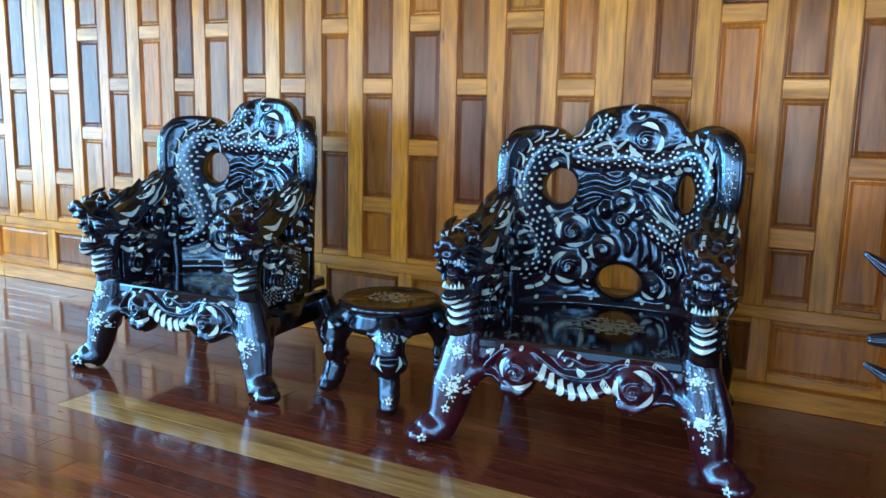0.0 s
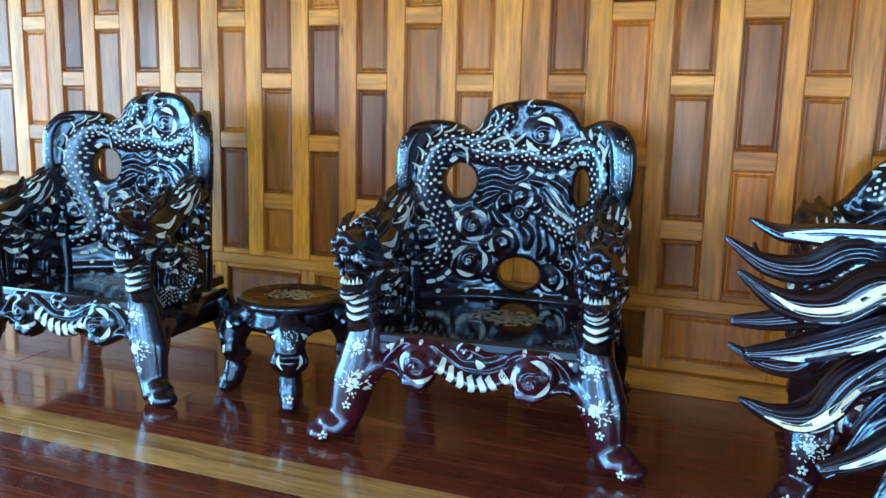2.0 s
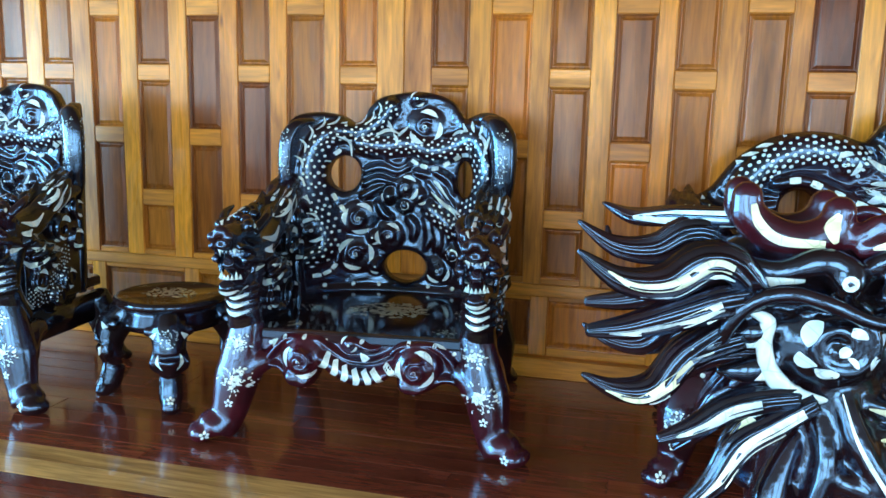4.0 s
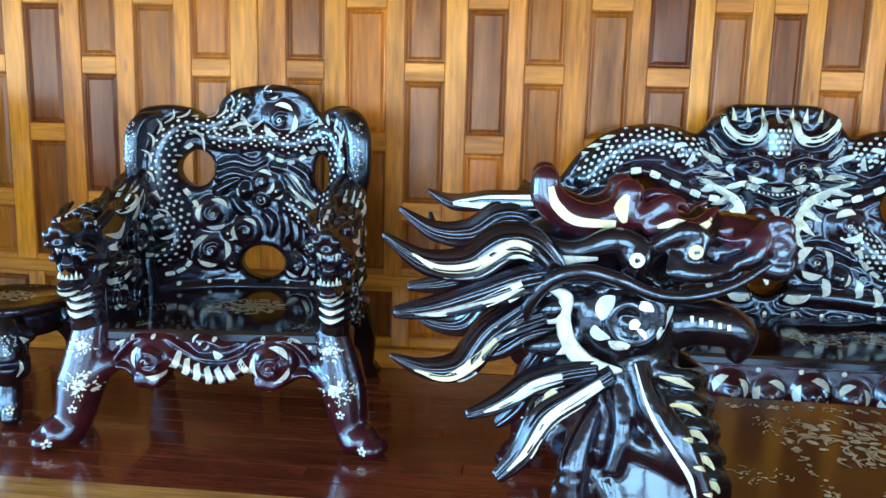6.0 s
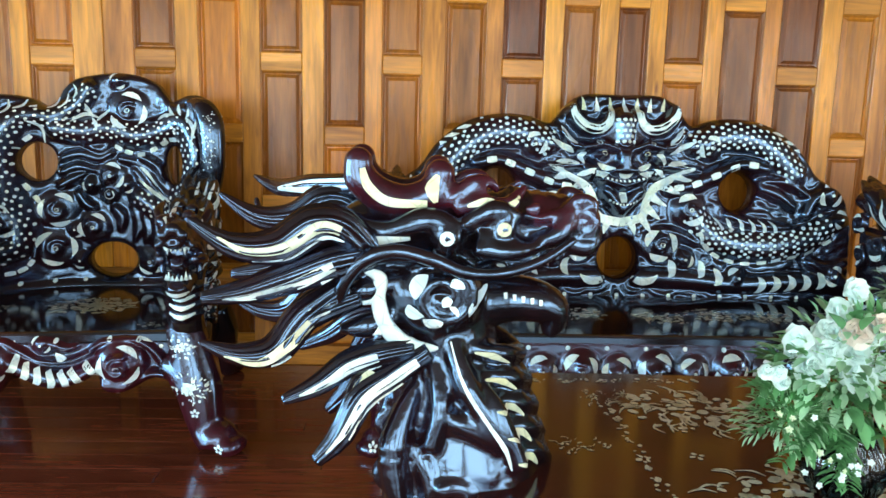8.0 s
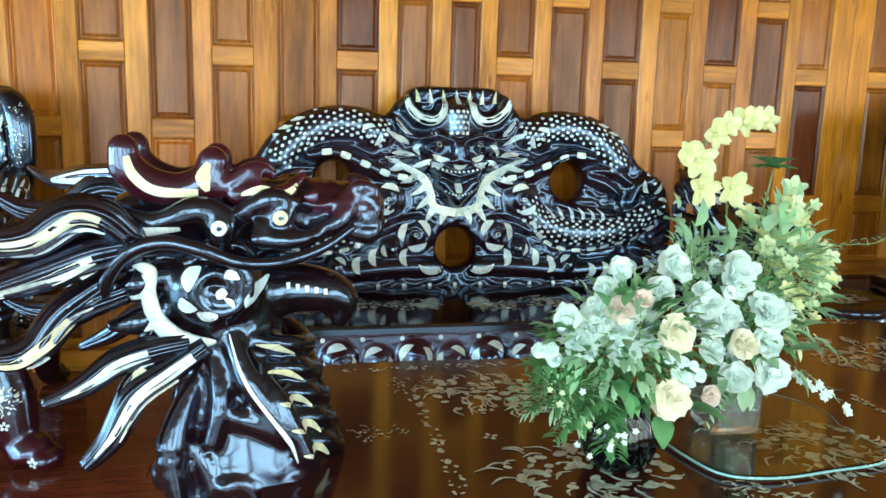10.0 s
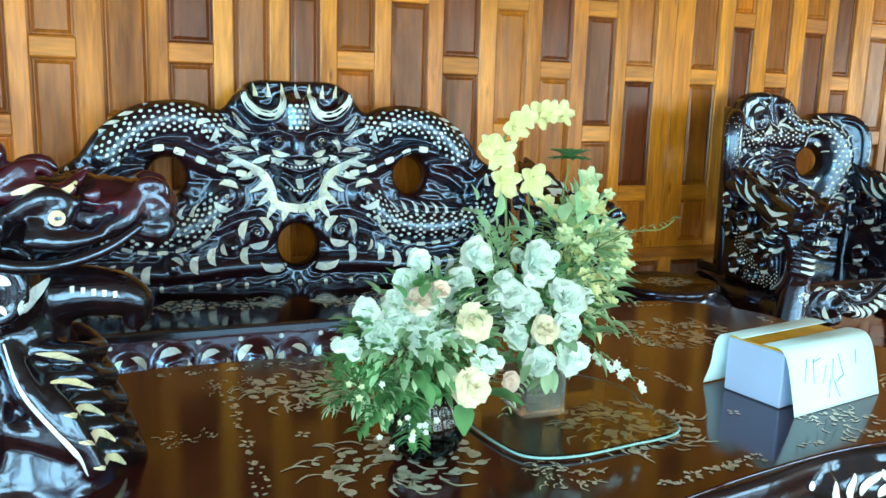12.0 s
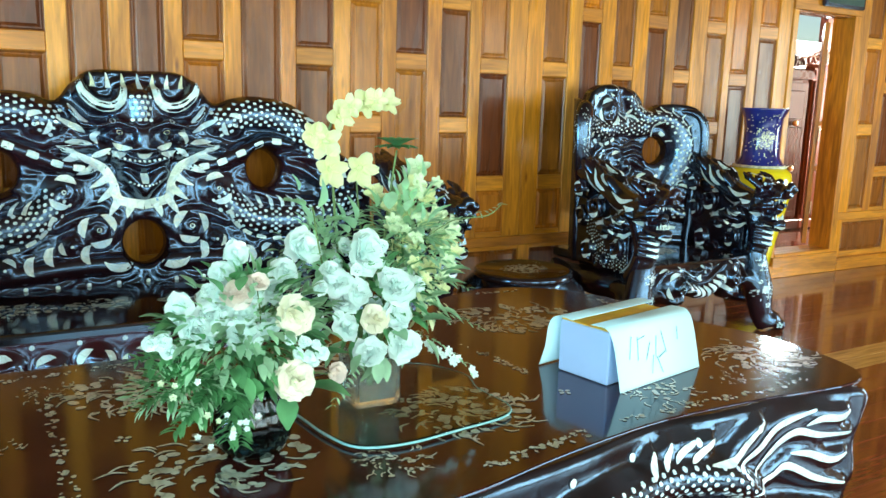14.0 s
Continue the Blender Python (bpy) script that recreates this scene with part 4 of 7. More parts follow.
        shell("shell_dot", ob, lambda bm: ink.dot(bm, cx, cz, r * 0.13, 1, 0, 8))
    for cx, cz, m in ((-0.262, 0.238, 250), (-0.335, 0.395, 120), (0.178, 0.248, 240), (0.225, 0.232, 290), (0.29, 0.40, 20), (0.01, 0.385, 200)):
        a0 = m if s > 0 else 180 - m - 90
        shell("shell_crescent", ob, lambda bm: ink.moon(bm, cx * s, cz, 0.030, a0, a0 + 90, 0.011))
    p = curve_points([(*q, 0) for q in belly], 2)
    n = len(p)
    for k in range(7):
        i = int(n * (0.08 + 0.14 * k))
        t = (p[min(i + 2, n - 1)] - p[max(i - 2, 0)]).normalized() * s
        m = Vector((-t.y, t.x, 0))
        shell("shell_rib", ob, lambda bm: ink.strip(bm, [p[i] + m * 0.036 - t * 0.012, p[i] + t * 0.010, p[i] - m * 0.034 + t * 0.002], [0.008, 0.014, 0.007], 5))
    for u, z in ((-0.382, 0.40), (-0.318, 0.432), (-0.237, 0.437), (-0.149, 0.432), (-0.01, 0.43), (0.076, 0.425), (0.175, 0.435), (0.276, 0.432), (0.35, 0.40)):
        shell("shell_dot", ob, lambda bm: ink.dot(bm, u * s, z - 0.006, 0.0085, 1, 0, 8))
    return ob


def seat_board(owner, x0, x1, y0, y1, z, sprays, seed):
    """A polished seat with a faded flower inlay lying in it."""
    bm = bmesh.new()
    r = 0.03
    o = [(x0 + r, y0), (x1 - r, y0), (x1, y0 + r), (x1, y1 - r), (x1 - r, y1), (x0 + r, y1), (x0, y1 - r), (x0, y0 + r)]
    slab(bm, o, z - 0.05, z, 0.012)
    me = finish(bm, "seat")
    me.shade_flat()
    ob = part("seat", me, SEAT, owner, "dark polished seat with a faded shell flower spray")
    ink = Inlay(bvh_of(me), lambda u, v: (u, v, z + 0.5), (0, 0, -1), 0.0012)
    rnd = random.Random(seed)
    for cx, cy, r, n, s in sprays:
        shell("flower_inlay", ob, lambda bm: ink.spray(bm, cx, cy, r, n, rnd, s), SHELL_OLD, "stuff")
    return ob


def armchair(m, s, label, tone, group="armchairs along the wall"):
    chair = thing("armchair", m, label, "armchair", group)
    seat_board(chair, -0.46, 0.44, 0.035, 0.86, 0.452, [(0.02 * s, 0.42, 0.16, 210, 0.8), (-0.3, 0.12, 0.05, 30, 0.8), (0.3, 0.12, 0.05, 30, 0.8), (0.33, 0.4, 0.05, 30, 1.2), (-0.33, 0.4, 0.05, 30, 1.2)], 7)
    chair_apron(chair, 0.055, s, tone)
    chair_back(chair, s)
    end_roll(chair, -0.495 * s, 0.6, 0.02)
    end_roll(chair, 0.478 * s)
    for q in (-1, 1):
        x = q * 0.465 - 0.025 * s
        dragon_arm(chair, x, 0.0, 0.62, q)
        leg = cabriole(chair, "front_leg", (q * 0.500 - 0.02 * s, 0.025, 0.25), (q * 0.575 - 0.022 * s, -0.02, 0.0), (q * 0.45 - 0.025 * s, 0.05, 0.485), 0.108, tone, 0.58)
        leg_flowers(leg, q * 0.5, [(q * 0.475 - 0.02 * s, 0.255, 0.07), (q * 0.458 - 0.03 * s, 0.405, 0.05)], [(q * 0.50 - 0.022 * s, 0.165), (q * 0.585 - 0.022 * s, 0.04)], seed=3 + q)
        cabriole(chair, "rear_leg", (q * 0.47, 0.79, 0.24), (q * 0.50, 0.87, 0.0), (q * 0.445, 0.75, 0.37), 0.08, BLACK)
        rail = box_bm(q * 0.45 - 0.025, q * 0.45 + 0.025, 0.10, 0.79, 0.24, 0.385, 0.02, 2)
        part("side_rail", rail, BLACK, chair)
    return chair


CHAIR_TEXT = "black lacquered dragon armchair inlaid with mother-of-pearl"
chair_b = armchair(pose(-0.87, 2.88, 0, 0, 0, 6), 1, CHAIR_TEXT + " beside the sofa", RED)
chair_a = armchair(pose(-2.882, 2.80, 0, 0, 0, 2.6) @ Matrix.Diagonal((0.956, 0.815, 1.0, 1.0)), 1, CHAIR_TEXT + " beside a stool", BLACK)
chair_c = armchair(pose(4.10, 2.98, 0, 0, 0, 2.9) @ Matrix.Diagonal((1.0, 0.86, 1.0, 1.0)), -1, CHAIR_TEXT + " beside a tall vase", BLACK)


def stool(m, label):
    ob = thing("stool", m, label, "stool", "round stools")
    bm = lathe(bmesh.new(), [(0.20, 0.425), (0.232, 0.428), (0.245, 0.438), (0.248, 0.452), (0.240, 0.466), (0.225, 0.470), (0.222, 0.467), (0.02, 0.467)], 40)
    top = part("stool_top", bm, SEAT, ob, "round polished top with a shell flower")
    ink = Inlay(bvh_of(top.data), lambda u, v: (u, v, 1.0), (0, 0, -1), 0.0012)
    rnd = random.Random(3)
    shell("flower_inlay", top, lambda bm: (ink.spray(bm, 0, 0, 0.12, 150, rnd, 0.8), [ink.spray(bm, 0.19 * math.cos(a), 0.19 * math.sin(a), 0.025, 12, rnd) for a in (0.4, 1.7, 2.9, 4.1, 5.3)]), SHELL_OLD, "stuff")
    apron = part("stool_apron", lathe(bmesh.new(), [(0.18, 0.33), (0.215, 0.33), (0.222, 0.36), (0.21, 0.40), (0.215, 0.426), (0.18, 0.426)], 40), BLACK, ob)
    for k in range(4):
        a = radians(38 + 90 * k)
        c, s = math.cos(a), math.sin(a)
        bm = bmesh.new()
        tube(bm, [(0.17 * c, 0.17 * s, 0.40), (0.235 * c, 0.235 * s, 0.345), (0.27 * c, 0.27 * s, 0.26), (0.255 * c, 0.255 * s, 0.16), (0.275 * c, 0.275 * s, 0.07), (0.315 * c, 0.315 * s, 0.035)], [0.07, 0.078, 0.066, 0.05, 0.052, 0.034], 12)
        tube(bm, [(0.24 * c - 0.10 * s, 0.24 * s + 0.10 * c, 0.36), (0.25 * c, 0.25 * s, 0.34), (0.24 * c + 0.10 * s, 0.24 * s - 0.10 * c, 0.36)], [0.02, 0.035, 0.02], 10)
        for q in (-1, 1):
            tube(bm, [(0.27 * c - q * 0.04 * s, 0.27 * s + q * 0.04 * c, 0.30), (0.275 * c - q * 0.065 * s, 0.275 * s + q * 0.065 * c, 0.22), (0.27 * c - q * 0.045 * s, 0.27 * s + q * 0.045 * c, 0.185)], [0.02, 0.022, 0.012], 8)
        ball(bm, (0.30 * c, 0.30 * s, 0.032), 0.042, (1, 1, 0.75))
        me = carve("stool_leg", bm, 0.0075, 3)
        zs = min(v.co.z for v in me.vertices)
        for v in me.vertices:
            v.co.z -= zs * max(0, 1 - v.co.z / 0.2)
        leg = part("stool_leg", me, BLACK, ob)
        ink = Inlay(bvh_of(me), lambda u, v: (0.6 * c - u * s, 0.6 * s + u * c, v), (-c, -s, 0))
        shell("flower_inlay", leg, lambda bm: ink.spray(bm, 0, 0.34, 0.04, 40, rnd), kind="stuff")
        shell("star_inlay", leg, lambda bm: ink.flower(bm, 0, 0.07, 0.018))
        for q in (-1, 1):
            shell("shell_drop", leg, lambda bm: ink.strip(bm, [(q * 0.05, 0.36), (q * 0.075, 0.325), (q * 0.07, 0.28)], [0.001, 0.013, 0.001], 5))
            shell("shell_drop", leg, lambda bm: ink.strip(bm, [(q * 0.045, 0.27), (q * 0.05, 0.23), (q * 0.03, 0.20)], [0.001, 0.008, 0.001], 5))
    return ob


stool_a = stool(pose(-1.915, 3.22, 0, 0, 0, -8), "round black lacquered stool with shell inlay between the armchairs")
stool_b = copy_thing(stool_a, pose(3.02, 3.16, 0, 0, 0, 10))
tagged(stool_b, "round black lacquered stool with shell inlay beside the sofa")


# ---- the sofa ----
def both(path):
    return [path, flip(path, -1)]


def sofa(m):
    ob = thing("sofa", m, "long black lacquered dragon sofa inlaid with mother-of-pearl against the wall", "sofa")
    half = [(0.0, 1.365), (0.17, 1.365), (0.255, 1.315), (0.325, 1.235), (0.42, 1.262), (0.55, 1.27), (0.70, 1.235), (0.83, 1.14), (0.91, 1.03), (0.97, 0.985), (1.03, 0.95), (1.07, 0.88), (1.09, 0.78), (1.09, 0.60), (1.09, 0.41)]
    h = curve_points([(*p, 0) for p in half], 4)
    o = [(p.x, p.y) for p in h] + [(-p.x, p.y) for p in h[:0:-1]]
    o = o[::-1]
    limbs = []

    def limb(path, ws, high):
        for p in both(path):
            limbs.append(([tuple(q)[:2] for q in curve_points([(*k, 0) for k in p], 5)], ws, high))
    upper = [(0.33, 1.14), (0.45, 1.185), (0.58, 1.185), (0.71, 1.12), (0.80, 1.02)]
    lower = [(0.34, 0.83), (0.40, 0.755), (0.51, 0.705), (0.69, 0.695), (0.86, 0.725), (0.97, 0.80)]
    belly = [(0.22, 0.945), (0.32, 0.965), (0.44, 1.015), (0.56, 1.06), (0.66, 1.045)]
    limb(upper, [0.05, 0.075, 0.075, 0.06], 0.055)
    limb(lower, [0.05, 0.07, 0.075, 0.07, 0.05], 0.055)
    limb(belly, [0.035, 0.045, 0.045, 0.035], 0.06)
    limb([(0.10, 0.54), (0.3, 0.535), (0.55, 0.515), (0.8, 0.53), (1.05, 0.52)], [0.045] * 3, 0.045)
    limb([(0.62, 0.96), (0.72, 0.93), (0.80, 0.87)], [0.03, 0.035, 0.02], 0.05)
    limb([(0.65, 0.99), (0.76, 0.985), (0.86, 0.93)], [0.02, 0.026, 0.02], 0.045)
    limb([(0.50, 0.83), (0.62, 0.79), (0.78, 0.78)], [0.03, 0.03, 0.02], 0.045)
    limb([(0.86, 0.84), (0.90, 0.92), (0.98, 0.95)], [0.03, 0.035, 0.02], 0.05)
    limb([(0.9, 0.62), (0.97, 0.59), (1.05, 0.62)], [0.03, 0.04, 0.03], 0.045)
    limb([(0.20, 0.76), (0.28, 0.74), (0.36, 0.70)], [0.02, 0.025, 0.02], 0.04)
    SW = [(0.398, 1.133, 0.056, 1.0), (0.318, 0.852, 0.075, 2.0), (0.192, 0.690, 0.080, 0.5), (0.97, 0.93, 0.06, 1.0), (1.02, 0.82, 0.045, 3.0), (0.30, 0.625, 0.05, 2.0), (0.55, 0.545, 0.05, 2.0), (1.0, 0.56, 0.05, 1.0)]
    MOONS = [(30, 160), (60, 250), (100, 215, 330), (40, 160, 280), (30, 200), (300,), (80,), (20, 200)]
    for cx, cz, r, a in SW:
        limbs.extend(swirl_limbs(cx, cz, r, a, 1, 0.045) + swirl_limbs(-cx, cz, r, math.pi - a, -1, 0.045))
    # the face: brow, muzzle, jaw, horns
    limbs.append(([(0, 1.20), (0, 1.05)], [0.12, 0.15], 0.075))
    limbs.append(([(0, 1.09), (0, 1.03)], [0.05, 0.055], 0.12))
    limbs.append(([(-0.045, 1.025), (0.045, 1.025)], [0.035, 0.035], 0.115))
    limbs.append(([(0, 1.24), (0, 1.16)], [0.06, 0.05], 0.105))
    limbs.append(([(-0.09, 0.985), (0, 0.955), (0.09, 0.985)], [0.03, 0.03], 0.10))
    limbs.append(([(-0.07, 0.93), (0, 0.85), (0.07, 0.93)], [0.035, 0.045], 0.085))
    for s in (-1, 1):
        limbs.append(([(s * 0.03, 1.115), (s * 0.10, 1.14), (s * 0.18, 1.12)], [0.022, 0.028, 0.015], 0.11))
        limbs.append(([(s * 0.095, 1.095), (s * 0.10, 1.095)], [0.028, 0.028], 0.105))
        limbs.append(([(s * 0.14, 1.03), (s * 0.15, 1.02)], [0.04, 0.04], 0.09))
        limbs.append(([(s * 0.07, 1.27), (s * 0.075, 1.235), (s * 0.115, 1.205), (s * 0.175, 1.215), (s * 0.228, 1.265), (s * 0.243, 1.32)], [0.03, 0.036, 0.038, 0.036, 0.03], 0.080))
        limbs.append(([(s * 0.16, 1.13), (s * 0.23, 1.13), (s * 0.28, 1.20)], [0.03, 0.026, 0.01], 0.06))
        limbs.append(([(s * 0.17, 1.05), (s * 0.26, 1.04), (s * 0.36, 1.03)], [0.03, 0.022, 0.01], 0.06))
    me = relief("backrest", o, [(0.545, 0.94, 0.080, 0.088), (-0.56, 0.94, 0.080, 0.085), (0, 0.628, 0.090, 0.094)], 0.06, limbs, 0.0075, 0.03, 0.02)
    back = part("backrest", me, BLACK, ob, "carved backrest with a dragon face between two scaled bodies")
    back.matrix_local = pose(-0.05, 0.655, 0, -6.0)
    ink = Inlay(bvh_of(me), lambda u, v: (u, -0.6, v), (0, 1, 0), 0.003)
    shell("scale_inlay", back, lambda bm: [ink.scales(bm, p, 0.064, 0.027, 0.0092) for p in both(upper) + both(lower)], kind="stuff")
    low_edge = [(0.36, 0.76), (0.395, 0.69), (0.46, 0.64), (0.56, 0.612), (0.67, 0.615), (0.76, 0.635), (0.87, 0.66), (0.98, 0.72)]
    for path, step in [(p, 5) for p in both(belly)] + [(p, 5) for p in both(low_edge)]:
        p = curve_points([(*q, 0) for q in path], 7)
        for k in range(3, len(p) - 1, step):
            t = (p[k + 1] - p[k - 1]).normalized()
            shell("shell_bar", back, lambda bm: ink.strip(bm, [p[k] - t * 0.022, p[k], p[k] + t * 0.022], [0.012, 0.015, 0.012] if path in both(belly) else [0.007, 0.009, 0.007], 2))
    for s in (-1, 1):
        for n, (cx, cz, r, a) in enumerate(SW):
            for m in MOONS[n]:
                a0 = m if s > 0 else 180 - m - 88
                shell("shell_crescent", back, lambda bm: ink.moon(bm, cx * s, cz, r * 0.80, a0, a0 + 88, r * 0.21))
            shell("shell_dot", back, lambda bm: ink.dot(bm, cx * s, cz, r * 0.13, 1, 0, 8))
        shell("shell_crescent", back, lambda bm: ink.moon(bm, s * 0.115, 0.60, 0.078, 215, 325, 0.019))
        for u, z in ((0.225, 0.585), (0.365, 0.585), (0.44, 0.55), (0.64, 0.515), (0.71, 0.52), (0.78, 0.525), (0.85, 0.53), (0.92, 0.54)):
            shell("shell_crescent", back, lambda bm: ink.moon(bm, s * (u - 0.02), z, 0.045, -65 if s > 0 else 115, 55 if s > 0 else 235, 0.018))
        horn = [(s * 0.243, 1.330), (s * 0.228, 1.265), (s * 0.175, 1.215), (s * 0.115, 1.205), (s * 0.075, 1.235), (s * 0.062, 1.290)]
        shell("shell_horn", back, lambda bm: ink.strip(bm, horn, [0.006, 0.018, 0.021, 0.018, 0.013], 6))
        for a, b, c in (((0.28, 1.22), (0.25, 1.17), (0.21, 1.14)), ((0.33, 1.16), (0.27, 1.13), (0.22, 1.10)), ((0.30, 1.06), (0.25, 1.06), (0.20, 1.05)), ((0.16, 1.10), (0.19, 1.085), (0.18, 1.05)), ((0.12, 1.055), (0.09, 1.035), (0.05, 1.03)), ((0.20, 1.0), (0.17, 1.01), (0.13, 1.03)), ((0.13, 1.02), (0.10, 1.005), (0.07, 1.01))):
            shell("shell_flame", back, lambda bm: ink.strip(bm, [(s * a[0], a[1]), (s * b[0], b[1]), (s * c[0], c[1])], [0.001, 0.012, 0.012, 0.001], 5))
        for a, b in (((0.255, 1.005), (0.315, 0.985)), ((0.185, 0.960), (0.265, 0.925)), ((0.135, 0.915), (0.215, 0.868)), ((0.117, 0.865), (0.188, 0.805)), ((0.102, 0.815), (0.145, 0.745)), ((0.052, 0.795), (0.072, 0.735)), ((0.27, 1.03), (0.335, 1.045))):
            c = ((a[0] + b[0]) / 2 + 0.004, (a[1] + b[1]) / 2 - 0.006)
            shell("shell_beard", back, lambda bm: ink.strip(bm, [(s * a[0], a[1]), (s * c[0], c[1]), (s * b[0], b[1])], [0.020, 0.012, 0.001], 5))
        shell("shell_beard", back, lambda bm: ink.strip(bm, [(s * x, z) for x, z in ((0.30, 1.035), (0.225, 0.990), (0.158, 0.950), (0.121, 0.890), (0.100, 0.815), (0.0, 0.790))], [0.003, 0.015, 0.019, 0.017, 0.019, 0.020], 6))
        for k in range(4):
            x, z = s * (0.66 + 0.055 * k), 1.245 - 0.038 * k
            shell("shell_spine", back, lambda bm: ink.strip(bm, [(x - s * 0.03, z + 0.004), (x, z - 0.002), (x + s * 0.035, z - 0.012)], [0.001, 0.010, 0.001], 5))
        for k in range(6):
            x, z = s * (0.47 + 0.05 * k), 0.765 - 0.002 * k
            shell("shell_spine", back, lambda bm: ink.strip(bm, [(x, z), (x - s * 0.012, z + 0.03), (x - s * 0.035, z + 0.055)], [0.009, 0.007, 0.001], 5))
        shell("shell_eye", back, lambda bm: ink.dot(bm, s * 0.095, 1.097, 0.013, 0.7, s * 0.4, 8), SHELL_GOLD)
        shell("shell_dot", back, lambda bm: ink.dot(bm, s * 0.12, 1.145, 0.011, 1, 0, 8))
    for k in range(7):
        u = -0.18 + 0.06 * k
        shell("shell_tooth", back, lambda bm: ink.strip(bm, [(u, 1.28 + 0.012 * abs(k - 3) / 3), (u, 1.31), (u * 1.05, 1.352)], [0.011, 0.009, 0.001], 4), SHELL_GOLD if k % 2 == 0 else SHELL)
    for r in range(5):
        for c in range(4):
            u, v = (c - 1.5 + 0.5 * (r % 2)) * 0.025, 1.15 + 0.024 * r
            if abs(u) < 0.05:
                shell("shell_scale", back, lambda bm: ink.dot(bm, u, v, 0.0095, 0.85, 0, 6))
    for k in range(15):
        u = -0.14 + 0.02 * k
        shell("shell_dot", back, lambda bm: ink.dot(bm, u, 0.975 + 1.8 * u * u, 0.0062, 1, 0, 6))
    for k in range(9):
        u = -0.06 + 0.015 * k
        shell("shell_dot", back, lambda bm: ink.dot(bm, u, 0.87 + 5 * u * u, 0.005, 1, 0, 6))
    shell("shell_tongue", back, lambda bm: ink.strip(bm, [(0, 0.925), (0, 0.90), (0, 0.88)], [0.014, 0.016, 0.013], 3))
    shell("shell_lip", back, lambda bm: ink.moon(bm, 0, 1.035, 0.04, 220, 320, 0.010))
    for k in range(17):
        shell("shell_dot", back, lambda bm: ink.dot(bm, -0.96 + 0.12 * k, 0.457, 0.0095, 1, 0, 8))
    rnd = random.Random(9)
    spr = [(-0.8 + 0.27 * k + rnd.uniform(-0.04, 0.04), 0.33 + rnd.uniform(-0.05, 0.05), 0.12, 90, 0.8) for k in range(7)]
    seat_board(ob, -1.05, 1.05, 0.02, 0.68, 0.452, spr, 21)
    # front rail
    hw = 1.05
    edge = [(-hw, 0.43), (-hw, 0.25)]
    for k in range(9):
        u = -hw + 2 * hw * (k + 0.5) / 9
        edge += [(u - 0.07, 0.215), (u, 0.195 if k % 2 else 0.23), (u + 0.07, 0.215)]
    edge += [(hw, 0.25), (hw, 0.43)]
    o = [tuple(p)[:2] for p in curve_points([(*p, 0) for p in edge], 3)]
    limbs, spots = [], []
    for k in range(7):
        u = -0.93 + 0.29 * k
        limbs += swirl_limbs(u, 0.325, 0.062, k, 1 if k % 2 else -1, 0.055) + swirl_limbs(u + 0.145, 0.315, 0.055, k + 1, -1 if k % 2 else 1, 0.035)
        spots += [(u, 0.325, 0.062, 20 + 40 * k), (u + 0.145, 0.315, 0.055, 70 * k)]
    me = relief("apron", o, [], 0.05, limbs, 0.0075, 0.02, 0.015, 0.003)
    rail = part("apron", me, RED, ob, "oxblood carved seat rail with clouds and shell crescents")
    rail.location = (0, 0.035, 0)
    ink2 = Inlay(bvh_of(me), lambda u, v: (u, -0.6, v), (0, 1, 0))
    for u, v, r, a in spots:
        swirl_shells(ink2, rail, u, v, r, a, 3, 85)
    for k in range(14):
        shell("shell_dot", rail, lambda bm: ink2.dot(bm, -1.0 + 0.15 * k, 0.402, 0.0095, 1, 0, 8))
    for q in (-1, 1):
        dragon_arm(ob, q * 1.08, 0.02, 0.66, q)
        leg = cabriole(ob, "front_leg", (q * 1.06, 0.03, 0.25), (q * 1.11, -0.03, 0.0), (q * 1.03, 0.09, 0.36))
        leg_flowers(leg, q * 1.08, [(q * 1.07, 0.235, 0.06)], [(q * 1.085, 0.15), (q * 1.125, 0.05)])
        cabriole(ob, "rear_leg", (q * 1.04, 0.60, 0.24), (q * 1.08, 0.68, 0.0), (q * 1.03, 0.56, 0.37), 0.08, BLACK)
        part("side_rail", box_bm(q * 1.03 - 0.025, q * 1.03 + 0.025, 0.10, 0.60, 0.24, 0.385, 0.02, 2), BLACK, ob)
    return ob


sofa_1 = sofa(pose(1.385, 2.95, 0))


# ---- the table with its rearing dragon ----
TABLE_Z = 0.68
TABLE_EDGE = [(0.50, 0.94), (0.75, 0.93), (1.05, 0.95), (1.32, 0.96), (1.57, 1.01), (1.84, 1.045), (2.12, 1.035), (2.38, 1.015), (2.49, 1.09), (2.52, 1.32), (2.47, 1.50), (2.42, 1.66), (2.41, 1.86), (2.33, 2.01), (2.20, 2.10),
              (2.05, 2.115), (1.90, 2.05), (1.70, 1.93), (1.40, 1.87), (1.12, 1.85), (0.85, 1.86), (0.61, 1.85), (0.52, 1.76), (0.50, 1.5), (0.49, 1.2)]
table = thing("coffee_table", pose(0, 0, 0), "large dark polished table with shell inlay and a dragon head", "table")
outline = [tuple(p)[:2] for p in curve_points([(*p, 0) for p in TABLE_EDGE], 5, True)]
me = finish(slab(bmesh.new(), outline, TABLE_Z - 0.011, TABLE_Z, 0.004), "tabletop")
me.shade_flat()
table_top = part("tabletop", me, TOP, table, "glossy red-brown tabletop with flower inlay")
ink = Inlay(bvh_of(me), lambda u, v: (u, v, 1.2), (0, 0, -1), 0.0012)
rnd = random.Random(17)


